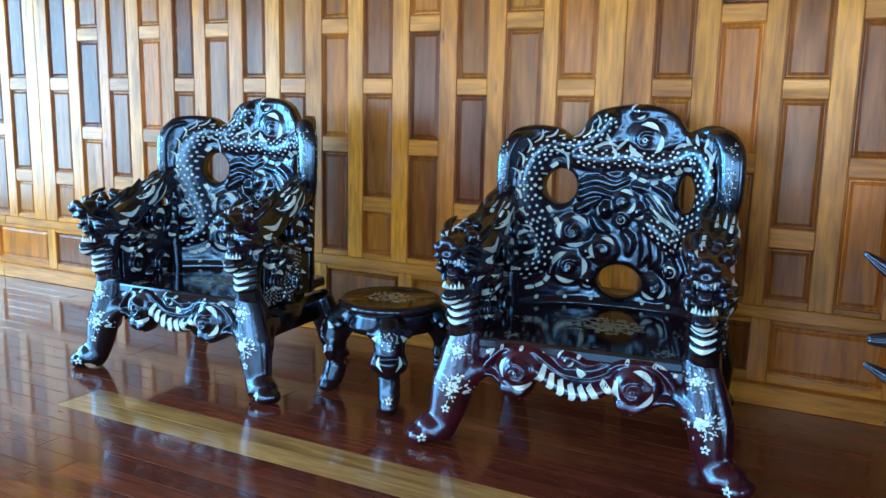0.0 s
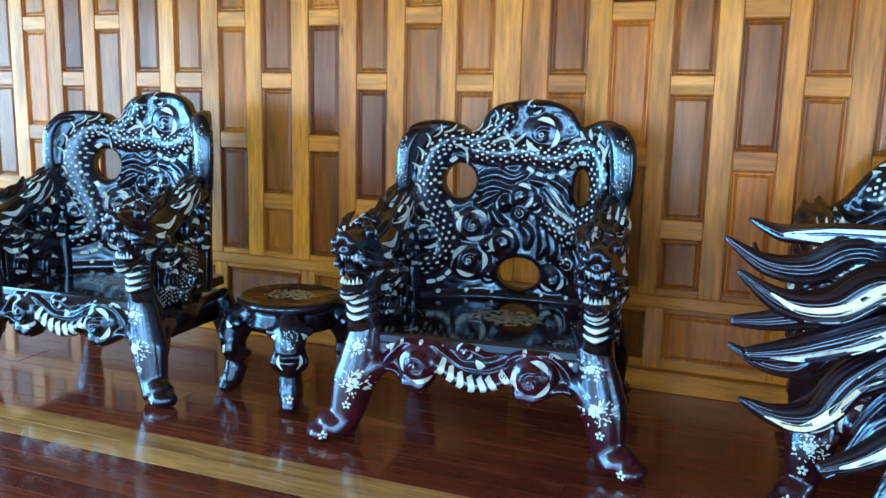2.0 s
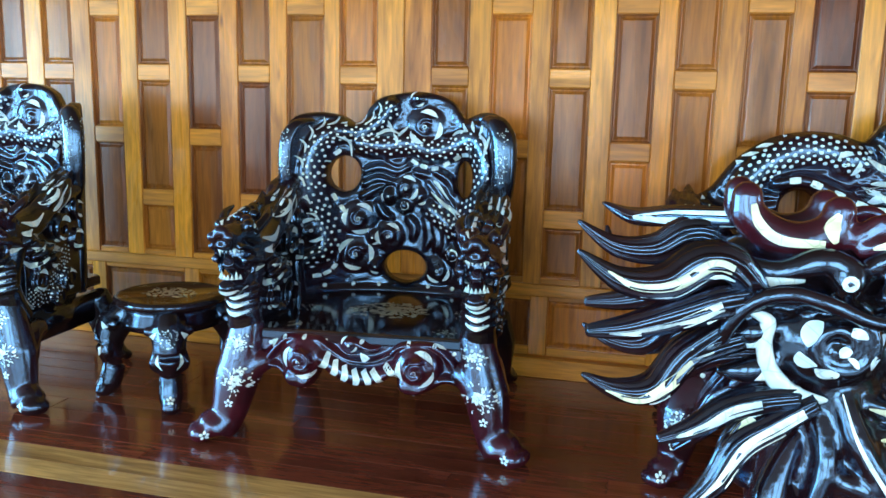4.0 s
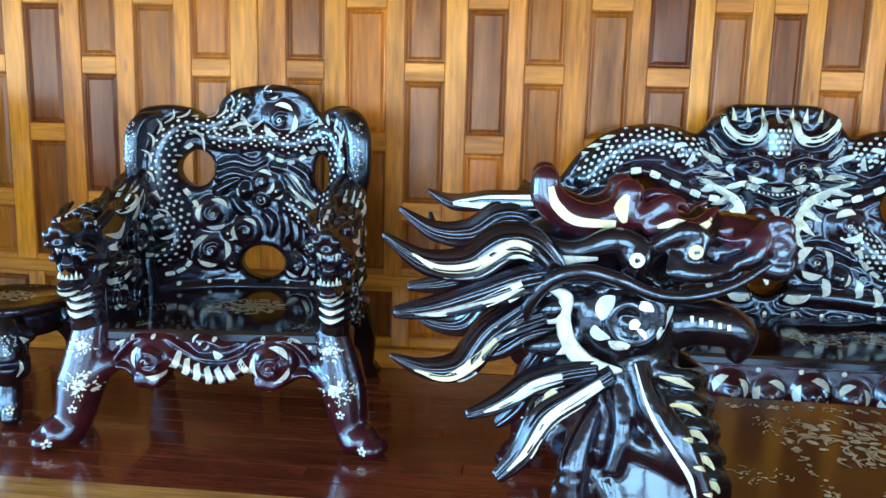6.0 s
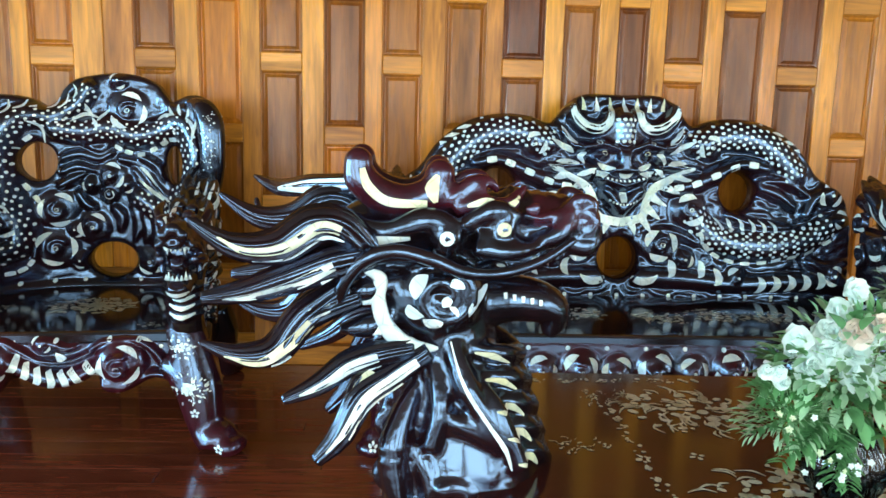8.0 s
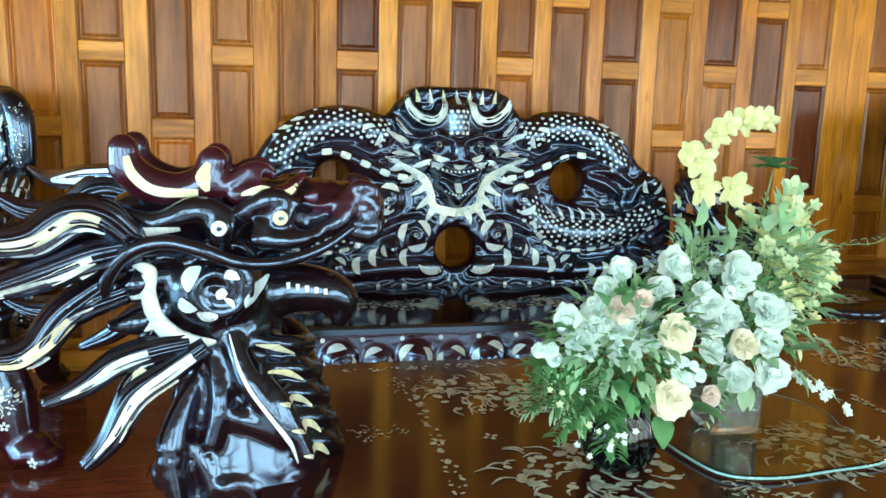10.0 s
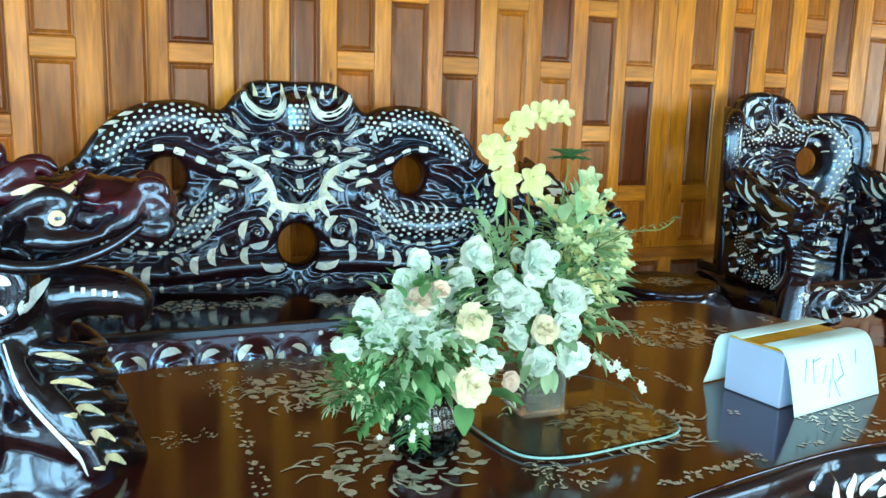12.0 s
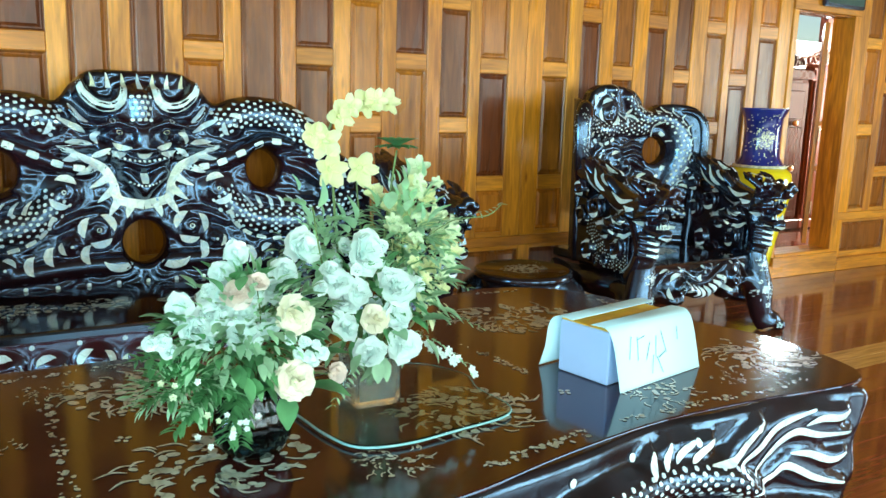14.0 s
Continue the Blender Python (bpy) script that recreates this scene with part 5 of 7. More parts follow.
def bloom(bm, cx, cy, size, n):
    """A peony inlay: broad petals, leaves and long wisps."""
    for _ in range(n):
        a, q = rnd.uniform(0, 6.283), size * rnd.random() ** 0.6
        x, y = cx + q * math.cos(a), cy + q * 0.8 * math.sin(a)
        k = rnd.random()
        if k < 0.55:
            ink.dot(bm, x, y, size * rnd.uniform(0.04, 0.10), rnd.uniform(0.5, 0.9), rnd.uniform(0, 3), 7)
        else:
            b, e = a + rnd.uniform(-0.7, 0.7), size * rnd.uniform(0.15, 0.4)
            ink.strip(bm, [(x, y), (x + e * 0.5 * math.cos(b), y + e * 0.5 * math.sin(b)), (x + e * math.cos(b + 0.5), y + e * math.sin(b + 0.5))], [0.001, size * 0.022, 0.001], 3)


def garland(bm, a, b, n, w):
    for k in range(n):
        t = rnd.random()
        x, y = a[0] + (b[0] - a[0]) * t + rnd.uniform(-w, w), a[1] + (b[1] - a[1]) * t + rnd.uniform(-w, w)
        ink.dot(bm, x, y, rnd.uniform(0.003, 0.008), rnd.uniform(0.4, 0.9), rnd.uniform(0, 3), 6)


for cx, cy, r, n in ((1.03, 1.245, 0.15, 130), (1.285, 1.118, 0.07, 60), (1.50, 1.25, 0.14, 150), (2.0, 1.78, 0.17, 140), (0.965, 1.62, 0.15, 130), (1.93, 1.16, 0.09, 60), (2.36, 1.25, 0.14, 120), (2.1, 1.5, 0.05, 30), (0.80, 1.70, 0.06, 40), (0.70, 1.44, 0.05, 30), (1.35, 1.68, 0.13, 100), (1.65, 1.75, 0.05, 30), (2.15, 1.16, 0.05, 30)):
    shell("flower_inlay", table_top, lambda bm: bloom(bm, cx, cy, r, n), SHELL_OLD, "stuff")
for a, b, n, w in (((1.41, 1.03), (1.66, 1.065), 60, 0.014), ((0.79, 1.66), (0.80, 1.2), 60, 0.014), ((1.73, 1.62), (1.75, 1.38), 40, 0.012), ((0.66, 1.80), (1.05, 1.81), 50, 0.012), ((1.75, 1.08), (2.3, 1.07), 60, 0.012), ((2.2, 2.05), (2.05, 2.07), 20, 0.01), ((1.1, 0.99), (0.7, 0.98), 60, 0.012), ((2.36, 1.55), (2.36, 1.85), 30, 0.012), ((2.05, 1.45), (2.3, 1.4), 30, 0.012)):
    shell("garland_inlay", table_top, lambda bm: garland(bm, a, b, n, w), SHELL_OLD, "stuff")
for cx, cy in ((1.08, 1.46), (1.42, 1.34), (0.72, 1.15), (0.9, 1.40), (1.75, 1.25), (1.2, 1.76)):
    shell("star_inlay", table_top, lambda bm: ink.flower(bm, cx, cy, 0.016, 4), SHELL_OLD)

FLAMES = [[(1.911, 0.593), (1.979, 0.588), (2.019, 0.617), (2.075, 0.650)], [(1.987, 0.572), (2.054, 0.596), (2.113, 0.632), (2.235, 0.648)], [(2.037, 0.538), (2.096, 0.583), (2.172, 0.609), (2.248, 0.591), (2.347, 0.583)],
          [(2.014, 0.515), (2.105, 0.523), (2.157, 0.536), (2.251, 0.491), (2.347, 0.462)], [(2.167, 0.561), (2.218, 0.553), (2.288, 0.528), (2.34, 0.538)], [(2.204, 0.618), (2.249, 0.628), (2.3, 0.624), (2.335, 0.636)],
          [(1.826, 0.610), (1.853, 0.628), (1.883, 0.642)], [(1.865, 0.604), (1.901, 0.62), (1.935, 0.638)], [(1.79, 0.605), (1.808, 0.625), (1.825, 0.645)], [(1.75, 0.60), (1.765, 0.62), (1.775, 0.64)], [(2.0, 0.45), (2.12, 0.44), (2.25, 0.42), (2.34, 0.40)], [(1.45, 0.52), (1.40, 0.46), (1.30, 0.44)], [(1.30, 0.55), (1.20, 0.53), (1.10, 0.48)]]
DRAGON_BODY = [(0.75, 0.42), (0.95, 0.50), (1.15, 0.44), (1.35, 0.50), (1.55, 0.565), (1.70, 0.575), (1.85, 0.57), (1.98, 0.545), (2.05, 0.50)]
edge = [(0.56, 0.60), (0.56, 0.40), (0.62, 0.26), (0.80, 0.24), (1.0, 0.32), (1.4, 0.34), (1.8, 0.33), (2.1, 0.30), (2.3, 0.26), (2.385, 0.30), (2.375, 0.42), (2.40, 0.47), (2.385, 0.55), (2.405, 0.60), (2.405, 0.668), (2.2, 0.677), (1.9, 0.677), (1.5, 0.677), (1.0, 0.677), (0.58, 0.677)]
o = [tuple(p)[:2] for p in curve_points([(*p, 0) for p in edge], 4, True)]
limbs = [([tuple(q)[:2] for q in curve_points([(*k, 0) for k in f], 5)], [0.012, 0.026, 0.028, 0.024, 0.008], 0.024) for f in FLAMES]
limbs.append(([tuple(q)[:2] for q in curve_points([(*k, 0) for k in DRAGON_BODY], 5)], [0.04, 0.05, 0.05, 0.045, 0.03], 0.055))
for k in range(10):
    u = 0.72 + 0.16 * k
    limbs += swirl_limbs(u, 0.375 if k % 2 else 0.43, 0.05, k, 1 if k % 2 else -1, 0.04)
me = relief("table_apron", o, [], 0.04, limbs, 0.009, 0.02, 0.012, 0.0)
for v in me.vertices:
    v.co.y += float(np.interp(v.co.x, [p[0] for p in TABLE_EDGE[:8]], [p[1] for p in TABLE_EDGE[:8]])) + 0.007 * math.sin(15 * v.co.x) - 0.004
apron = part("table_apron", me, BLACK, table, "black carved table side with a scaled dragon body")
ink2 = Inlay(bvh_of(me), lambda u, v: (u, 0.2, v), (0, 1, 0))
for f in FLAMES:
    shell("shell_flame", apron, lambda bm: ink2.strip(bm, f, [0.001, 0.007, 0.0085, 0.007, 0.002], 6))
shell("scale_inlay", apron, lambda bm: ink2.scales(bm, DRAGON_BODY, 0.042, 0.019, 0.0058), kind="stuff")
for k in range(8):
    shell("shell_dot", apron, lambda bm: ink2.dot(bm, 0.9 + 0.165 * k, 0.637, 0.0085, 1, 0, 8))
for k in range(10):
    swirl_shells(ink2, apron, 0.72 + 0.16 * k, 0.375 if k % 2 else 0.43, 0.05, 50 * k, 2, 80)
for path, rad in (([(2.36, 1.10, 0.62), (2.40, 1.12, 0.40), (2.36, 1.14, 0.18), (2.42, 1.10, 0.05)], [0.06, 0.075, 0.06, 0.07]), ([(2.32, 1.92, 0.62), (2.34, 1.94, 0.40), (2.30, 1.92, 0.18), (2.35, 1.96, 0.05)], [0.06, 0.075, 0.06, 0.07]),
                  ([(0.66, 1.74, 0.62), (0.63, 1.76, 0.40), (0.66, 1.74, 0.18), (0.61, 1.78, 0.05)], [0.06, 0.075, 0.06, 0.07])):
    leg_bm = bmesh.new()
    tube(leg_bm, path, rad, 14)
    x, y, _ = path[-1]
    ball(leg_bm, (x, y, 0.045), 0.07, (1.1, 1.1, 0.64))
    part("table_leg", carve("table_leg", leg_bm, 0.011, 3), BLACK, table)
part("table_frame", box_bm(0.62, 2.34, 1.12, 1.80, 0.44, 0.632, 0.02, 2), BLACK, table)

# dragon head and neck
NECK_FOLDS = [((0.425, 0.955), (0.455, 0.875), (0.515, 0.785), 0.020), ((0.375, 0.87), (0.345, 0.78), (0.36, 0.68), 0.026), ((0.395, 0.80), (0.44, 0.822), (0.51, 0.79), 0.018), ((0.38, 0.72), (0.43, 0.752), (0.50, 0.735), 0.020), ((0.36, 0.64), (0.44, 0.69), (0.53, 0.665), 0.026),
              ((0.40, 0.92), (0.415, 0.85), (0.40, 0.78), 0.016), ((0.35, 0.80), (0.39, 0.76), (0.41, 0.69), 0.016), ((0.45, 0.90), (0.50, 0.84), (0.54, 0.75), 0.016), ((0.40, 0.66), (0.45, 0.62), (0.55, 0.60), 0.024), ((0.35, 0.58), (0.43, 0.55), (0.55, 0.54), 0.03)]
HY = 1.30
bm = bmesh.new()
tube(bm, [(0.42, HY, 0.0), (0.44, HY, 0.25), (0.46, HY, 0.55), (0.455, HY, 0.74), (0.43, HY, 0.87), (0.41, HY, 0.98)], [0.15, 0.15, 0.145, 0.125, 0.088, 0.085], 20)
tube(bm, [(0.28, HY, 1.07), (0.36, HY, 1.09), (0.46, HY, 1.10), (0.55, HY, 1.112), (0.63, HY, 1.115)], [0.066, 0.080, 0.066, 0.046, 0.036], 18)
ball(bm, (0.632, HY, 1.118), 0.036, (0.9, 1.1, 0.95))
ball(bm, (0.40, HY - 0.045, 1.005), 0.078, (1.05, 0.8, 0.95))
ball(bm, (0.40, HY + 0.045, 1.005), 0.078, (1.05, 0.8, 0.95))
tube(bm, [(0.44, HY, 0.985), (0.52, HY, 0.992), (0.575, HY, 0.985), (0.600, HY, 0.965), (0.588, HY, 0.93)], [0.058, 0.040, 0.034, 0.026, 0.012], 14, 1.2)
for q in (-1, 1):
    Y = lambda d: HY + q * d
    tube(bm, [(0.27, Y(0.06), 1.12), (0.33, Y(0.075), 1.105), (0.39, Y(0.085), 1.125), (0.435, Y(0.085), 1.11)], [0.016, 0.02, 0.022, 0.016], 10)
    tube(bm, [(0.44, Y(0.07), 1.115), (0.49, Y(0.075), 1.14), (0.525, Y(0.06), 1.125)], [0.014, 0.018, 0.012], 10)
    ball(bm, (0.418, Y(0.085), 1.102), 0.026)
    ball(bm, (0.500, Y(0.068), 1.114), 0.024)
    ball(bm, (0.635, Y(0.036), 1.122), 0.021)
    tube(bm, [(0.60, Y(0.045), 1.09), (0.635, Y(0.045), 1.085), (0.65, Y(0.035), 1.11)], [0.016, 0.018, 0.012], 10)
    for k in range(5):
        tube(bm, [(0.515 + 0.02 * k, Y(0.050 - 0.003 * k), 1.095), (0.525 + 0.02 * k, Y(0.042 - 0.003 * k), 1.145), (0.52 + 0.02 * k, Y(0.0), 1.166 - 0.003 * k)], [0.005, 0.008, 0.007], 8)
    for cx, cz, r in ((0.628, 1.118, 0.020), (0.585, 1.100, 0.016), (0.470, 1.085, 0.018)):
        tube(bm, [(a, Y(0.052 if cx > 0.5 else 0.086), b) for a, b in swirl_path(cx, cz, r, 1.4, 2.0, q, 16)], [0.009, 0.008, 0.006], 8, 1, (0, 1, 0), 1)
    tube(bm, [(0.525, Y(0.055), 1.135), (0.56, Y(0.055), 1.128), (0.60, Y(0.05), 1.14)], [0.006, 0.010, 0.005], 8)
    tube(bm, [(0.595, Y(0.04), 1.13), (0.615, Y(0.052), 1.155), (0.64, Y(0.045), 1.15), (0.645, Y(0.04), 1.13)], [0.008, 0.012, 0.010, 0.006], 8)
    for k in range(4):
        tube(bm, [(0.44 - 0.02 * k, Y(0.085), 1.07 - 0.004 * k), (0.37 - 0.02 * k, Y(0.10), 1.075), (0.31 - 0.02 * k, Y(0.095), 1.06 + 0.008 * k)], [0.004, 0.009, 0.004], 8)
    tube(bm, [(0.55, Y(0.055), 1.09), (0.59, Y(0.06), 1.105), (0.605, Y(0.055), 1.14)], [0.010, 0.016, 0.010], 10)
    tube(bm, [(0.46, Y(0.09), 1.085), (0.51, Y(0.08), 1.08), (0.56, Y(0.06), 1.085)], [0.012, 0.016, 0.010], 10)
    p = swirl_path(0.415, 1.015, 0.045, 1.6, 1.0, -1)
    tube(bm, [(a, Y(0.105), b) for a, b in p], [0.012, 0.010, 0.008], 8, 1, (0, 1, 0), 1)
    for a, b, c, w in NECK_FOLDS:
        tube(bm, [(a[0], Y(0.070), a[1]), (b[0], Y(0.100), b[1]), (c[0], Y(0.108), c[1])], [0.012, w, 0.014], 12)
    for cx, cz, r in ((0.395, 0.665, 0.05), (0.475, 0.61, 0.05), (0.385, 0.58, 0.045), (0.44, 0.70, 0.03), (0.51, 0.69, 0.035), (0.345, 0.74, 0.03)):
        tube(bm, [(a, Y(0.122 - 0.3 * abs(cx - 0.45)), b) for a, b in swirl_path(cx, cz, r, 1.5, cx * 20, q)], [0.016, 0.013, 0.009], 8, 1, (0, 1, 0), 1)
    for k in range(5):
        tube(bm, [(0.46 + 0.016 * k, Y(0.075), 0.93 - 0.04 * k), (0.515 + 0.014 * k, Y(0.05), 0.915 - 0.04 * k), (0.545 + 0.012 * k, Y(0.0), 0.90 - 0.045 * k)], [0.008, 0.016, 0.016], 8)
    for a, b, c in (((0.34, 1.03), (0.30, 1.02), (0.26, 1.01)), ((0.34, 0.98), (0.30, 0.965), (0.26, 0.96)), ((0.36, 0.94), (0.33, 0.91), (0.30, 0.88)), ((0.32, 1.07), (0.28, 1.06), (0.24, 1.07))):
        tube(bm, [(a[0], Y(0.07), a[1]), (b[0], Y(0.085), b[1]), (c[0], Y(0.08), c[1])], [0.02, 0.02, 0.006], 8)
me = carve("dragon_head", bm, 0.006, 2)
for v in me.vertices:
    v.co.z = max(v.co.z, 0.095)
me.materials.append(BLACK)
me.materials.append(RED)
for p in me.polygons:
    p.material_index = 1 if p.center.x > 0.55 and p.center.z > 1.115 else 0
dragon = part("dragon_head", me, BLACK, table, "black carved dragon head with a gaping mouth on a thick neck")
dragon.matrix_local = Matrix.Translation((0.348, 0.055, 1.303)) @ Matrix.Scale(1.078, 4) @ Matrix.Translation((-0.340, -0.055, -1.30))
tree = bvh_of(me)


def lock(path, ws, y, spread, mat=None):
    """One lock of the mane: a grooved horn that tapers to its tip (first in the path)."""
    b = bmesh.new()
    n = len(path) - 1
    tube(b, [(x, y + spread * (1 - k / n), z) for k, (x, z) in enumerate(path)], ws, 40, 0.8, (0, 1, 0), 7, 11, 0.13)
    bmesh.ops.recalc_face_normals(b, faces=b.faces)
    return part("mane_lock", b, mat or BLACK, dragon)


LOCKS = [([(0.045, 1.122), (0.11, 1.085), (0.176, 1.085), (0.226, 1.115), (0.268, 1.113), (0.31, 1.075)], [0.003, 0.020, 0.030, 0.034, 0.032, 0.022], [(0.093, 1.098), (0.137, 1.080), (0.189, 1.087), (0.239, 1.118), (0.268, 1.112)], SHELL_GOLD),
         ([(0.065, 1.006), (0.127, 1.017), (0.192, 1.039), (0.255, 1.063), (0.31, 1.075)], [0.009, 0.020, 0.028, 0.032, 0.025], [(0.10, 1.008), (0.153, 1.016), (0.205, 1.034), (0.258, 1.062)], SHELL),
         ([(0.062, 0.942), (0.117, 0.922), (0.171, 0.93), (0.214, 0.982), (0.271, 1.026)], [0.003, 0.017, 0.027, 0.029, 0.022], [(0.100, 0.924), (0.150, 0.915), (0.190, 0.940), (0.225, 0.975)], SHELL_GOLD),
         ([(0.131, 0.928), (0.185, 0.945), (0.223, 0.982), (0.29, 1.01)], [0.003, 0.018, 0.025, 0.020], [(0.160, 0.945), (0.195, 0.967), (0.222, 0.993), (0.248, 1.008)], SHELL),
         ([(0.181, 0.853), (0.233, 0.879), (0.277, 0.912), (0.321, 0.928), (0.37, 0.934)], [0.008, 0.018, 0.023, 0.024, 0.020], [(0.208, 0.866), (0.252, 0.891), (0.283, 0.914), (0.322, 0.928)], SHELL),
         ([(0.23, 0.76), (0.268, 0.804), (0.298, 0.864), (0.343, 0.896), (0.395, 0.93)], [0.011, 0.022, 0.026, 0.024, 0.018], [(0.247, 0.78), (0.277, 0.82), (0.306, 0.868), (0.349, 0.898), (0.38, 0.918)], SHELL),
         ([(0.262, 0.815), (0.286, 0.864), (0.312, 0.905), (0.35, 0.94)], [0.004, 0.016, 0.018, 0.012], [(0.277, 0.845), (0.292, 0.875), (0.314, 0.905)], SHELL_GOLD)]


def outward(x, z):
    """The near locks sweep out sideways towards their tips."""
    f = min(max((0.31 - x) / 0.265, 0), 1)
    return 0.34 + (x - 0.34) * (1 - 0.07 * f), 1.30 + (z - 1.30) * (1 - 0.07 * f)


for k, (path, ws, line, tone) in enumerate(LOCKS):
    far_path, path, line = path, [outward(*p) for p in path], [outward(*p) for p in line]
    tip = min(max((0.31 - far_path[0][0]) / 0.265, 0), 1)
    near = lock(path, ws, HY - 0.085, -0.01 - 0.006 * (k % 3) - 0.075 * tip)
    ink3 = Inlay(bvh_of(near.data), lambda u, v: (u, 0.5, v), (0, 1, 0), 0.0015)
    shell("shell_streak", near, lambda bm: ink3.strip(bm, line, [0.001, 0.005, 0.0075, 0.0085, 0.007], 8), tone)
    shell("shell_streak", near, lambda bm: ink3.strip(bm, [(x + 0.004, z - 0.016) for x, z in line[1:]], [0.001, 0.003, 0.003, 0.001], 8), SHELL)
    lock([(x - 0.005, z + 0.012 * (-1) ** k) for x, z in far_path], ws, HY + 0.085, 0.05)
# backswept horns
for path, rad in (([(0.074, 1.573, 1.152), (0.13, 1.52, 1.137), (0.20, 1.44, 1.15), (0.29, 1.37, 1.16)], [0.003, 0.016, 0.020, 0.018]), ([(0.085, 1.53, 1.115), (0.10, 1.51, 1.085), (0.16, 1.45, 1.085), (0.26, 1.37, 1.11)], [0.003, 0.012, 0.018, 0.018])):
    b = bmesh.new()
    tube(b, path, rad, 30, 0.9, (0, 1, 0), 8, 9, 0.09)
    horn = part("mane_lock", b, BLACK, dragon)
    ink3 = Inlay(bvh_of(horn.data), lambda u, v: (u, 0.5, v), (0, 1, 0), 0.0015)
    shell("shell_streak", horn, lambda bm: ink3.strip(bm, [(p[0], p[2]) for p in path[1:]], [0.003, 0.012, 0.013], 8), SHELL)
for q in (-1, 1):
    b = bmesh.new()
    tube(b, [(x, HY + q * 0.05, z) for x, z in ((0.288, 1.204), (0.290, 1.182), (0.318, 1.158), (0.359, 1.148), (0.398, 1.162), (0.405, 1.188))], [0.021, 0.025, 0.026, 0.026, 0.027, 0.020], 16)
    ball(b, (0.287, HY + q * 0.05, 1.206), 0.022)
    ball(b, (0.408, HY + q * 0.05, 1.19), 0.023)
    tube(b, [(0.40, HY + q * 0.05, 1.145), (0.43, HY + q * 0.058, 1.158), (0.455, HY + q * 0.056, 1.178), (0.48, HY + q * 0.05, 1.180), (0.497, HY + q * 0.045, 1.165)], [0.016, 0.013, 0.012, 0.010, 0.005], 10)
    tube(b, [(0.43, HY + q * 0.06, 1.138), (0.465, HY + q * 0.064, 1.150), (0.50, HY + q * 0.056, 1.145), (0.525, HY + q * 0.045, 1.160), (0.54, HY + q * 0.035, 1.175)], [0.012, 0.014, 0.012, 0.010, 0.004], 10)
    for cx, cz, r in ((0.462, 1.163, 0.013), (0.512, 1.150, 0.012), (0.545, 1.142, 0.011)):
        tube(b, [(u, HY + q * 0.064, v) for u, v in swirl_path(cx, cz, r, 1.3, 1.0, q, 14)], [0.006, 0.005, 0.004], 8, 1, (0, 1, 0), 1)
    crest = part("crest", carve("crest", b, 0.005, 3), RED, dragon, "oxblood curled crest")
    ink3 = Inlay(bvh_of(crest.data), lambda u, v: (u, HY + q * 0.5, v), (0, -q, 0), 0.002)
    shell("shell_streak", crest, lambda bm: ink3.strip(bm, [(0.294, 1.198), (0.303, 1.172), (0.333, 1.150), (0.389, 1.148)], [0.004, 0.007, 0.007, 0.005], 6), SHELL_GOLD)
    shell("shell_streak", crest, lambda bm: ink3.strip(bm, [(0.402, 1.150), (0.396, 1.17), (0.404, 1.19)], [0.003, 0.011, 0.003], 5), SHELL_GOLD)
    shell("shell_streak", crest, lambda bm: ink3.strip(bm, [(0.448, 1.146), (0.475, 1.152), (0.505, 1.144), (0.527, 1.160)], [0.002, 0.007, 0.007, 0.002], 6), SHELL_GOLD)
    b = bmesh.new()
    tube(b, [(x, HY + q * y, z) for x, y, z in ((0.26, 0.10, 0.997), (0.275, 0.115, 1.044), (0.305, 0.12, 1.075), (0.348, 0.12, 1.085), (0.396, 0.125, 1.075), (0.445, 0.12, 1.056), (0.50, 0.10, 1.052), (0.56, 0.085, 1.068), (0.61, 0.075, 1.10))], [0.010, 0.012, 0.012, 0.011, 0.011, 0.010, 0.009, 0.008, 0.005], 12)
    part("whisker", b, BLACK, dragon)
    side = Inlay(tree, lambda u, v: (u, HY + q * 0.6, v), (0, -q, 0), 0.002)
    shell("shell_eye", dragon, lambda bm: side.dot(bm, 0.418, 1.102, 0.011, 1, 0, 10))
    shell("shell_eye", dragon, lambda bm: side.dot(bm, 0.502, 1.114, 0.011, 1, 0, 10), SHELL_GOLD)
    for line, w in (([(0.374, 1.012), (0.376, 1.032), (0.392, 1.046)], 0.010), ([(0.365, 1.003), (0.370, 0.990), (0.387, 0.988)], 0.009), ([(0.386, 0.982), (0.400, 0.976), (0.415, 0.980)], 0.009), ([(0.414, 1.003), (0.42, 1.010), (0.428, 1.012)], 0.007), ([(0.424, 1.034), (0.434, 1.037), (0.445, 1.031)], 0.007), ([(0.424, 1.003), (0.432, 0.998), (0.437, 0.990)], 0.004),
                    ([(0.455, 0.985), (0.463, 1.004), (0.485, 1.022)], 0.009)):
        shell("shell_petal", dragon, lambda bm: side.strip(bm, line, [0.001, w, w, 0.001], 5))
    for line, ws in (([(0.300, 1.050), (0.322, 1.040), (0.320, 1.011), (0.328, 0.977), (0.346, 0.952), (0.368, 0.936), (0.410, 0.934)], [0.003, 0.011, 0.011, 0.012, 0.014, 0.016, 0.002]), ([(0.325, 1.015), (0.303, 1.006), (0.272, 1.0)], [0.011, 0.007, 0.001]),
                     ([(0.335, 0.968), (0.313, 0.960), (0.286, 0.955)], [0.011, 0.007, 0.001]), ([(0.359, 0.941), (0.342, 0.917), (0.326, 0.892)], [0.012, 0.007, 0.001])):
        b = bmesh.new()
        tube(b, [(x, HY + q * (0.098 - 0.12 * abs(x - 0.34)), z) for x, z in line], ws, 10, 1.0, (0, 1, 0), 6, thin=0.35)
        part("shell_collar", b, SHELL, dragon)
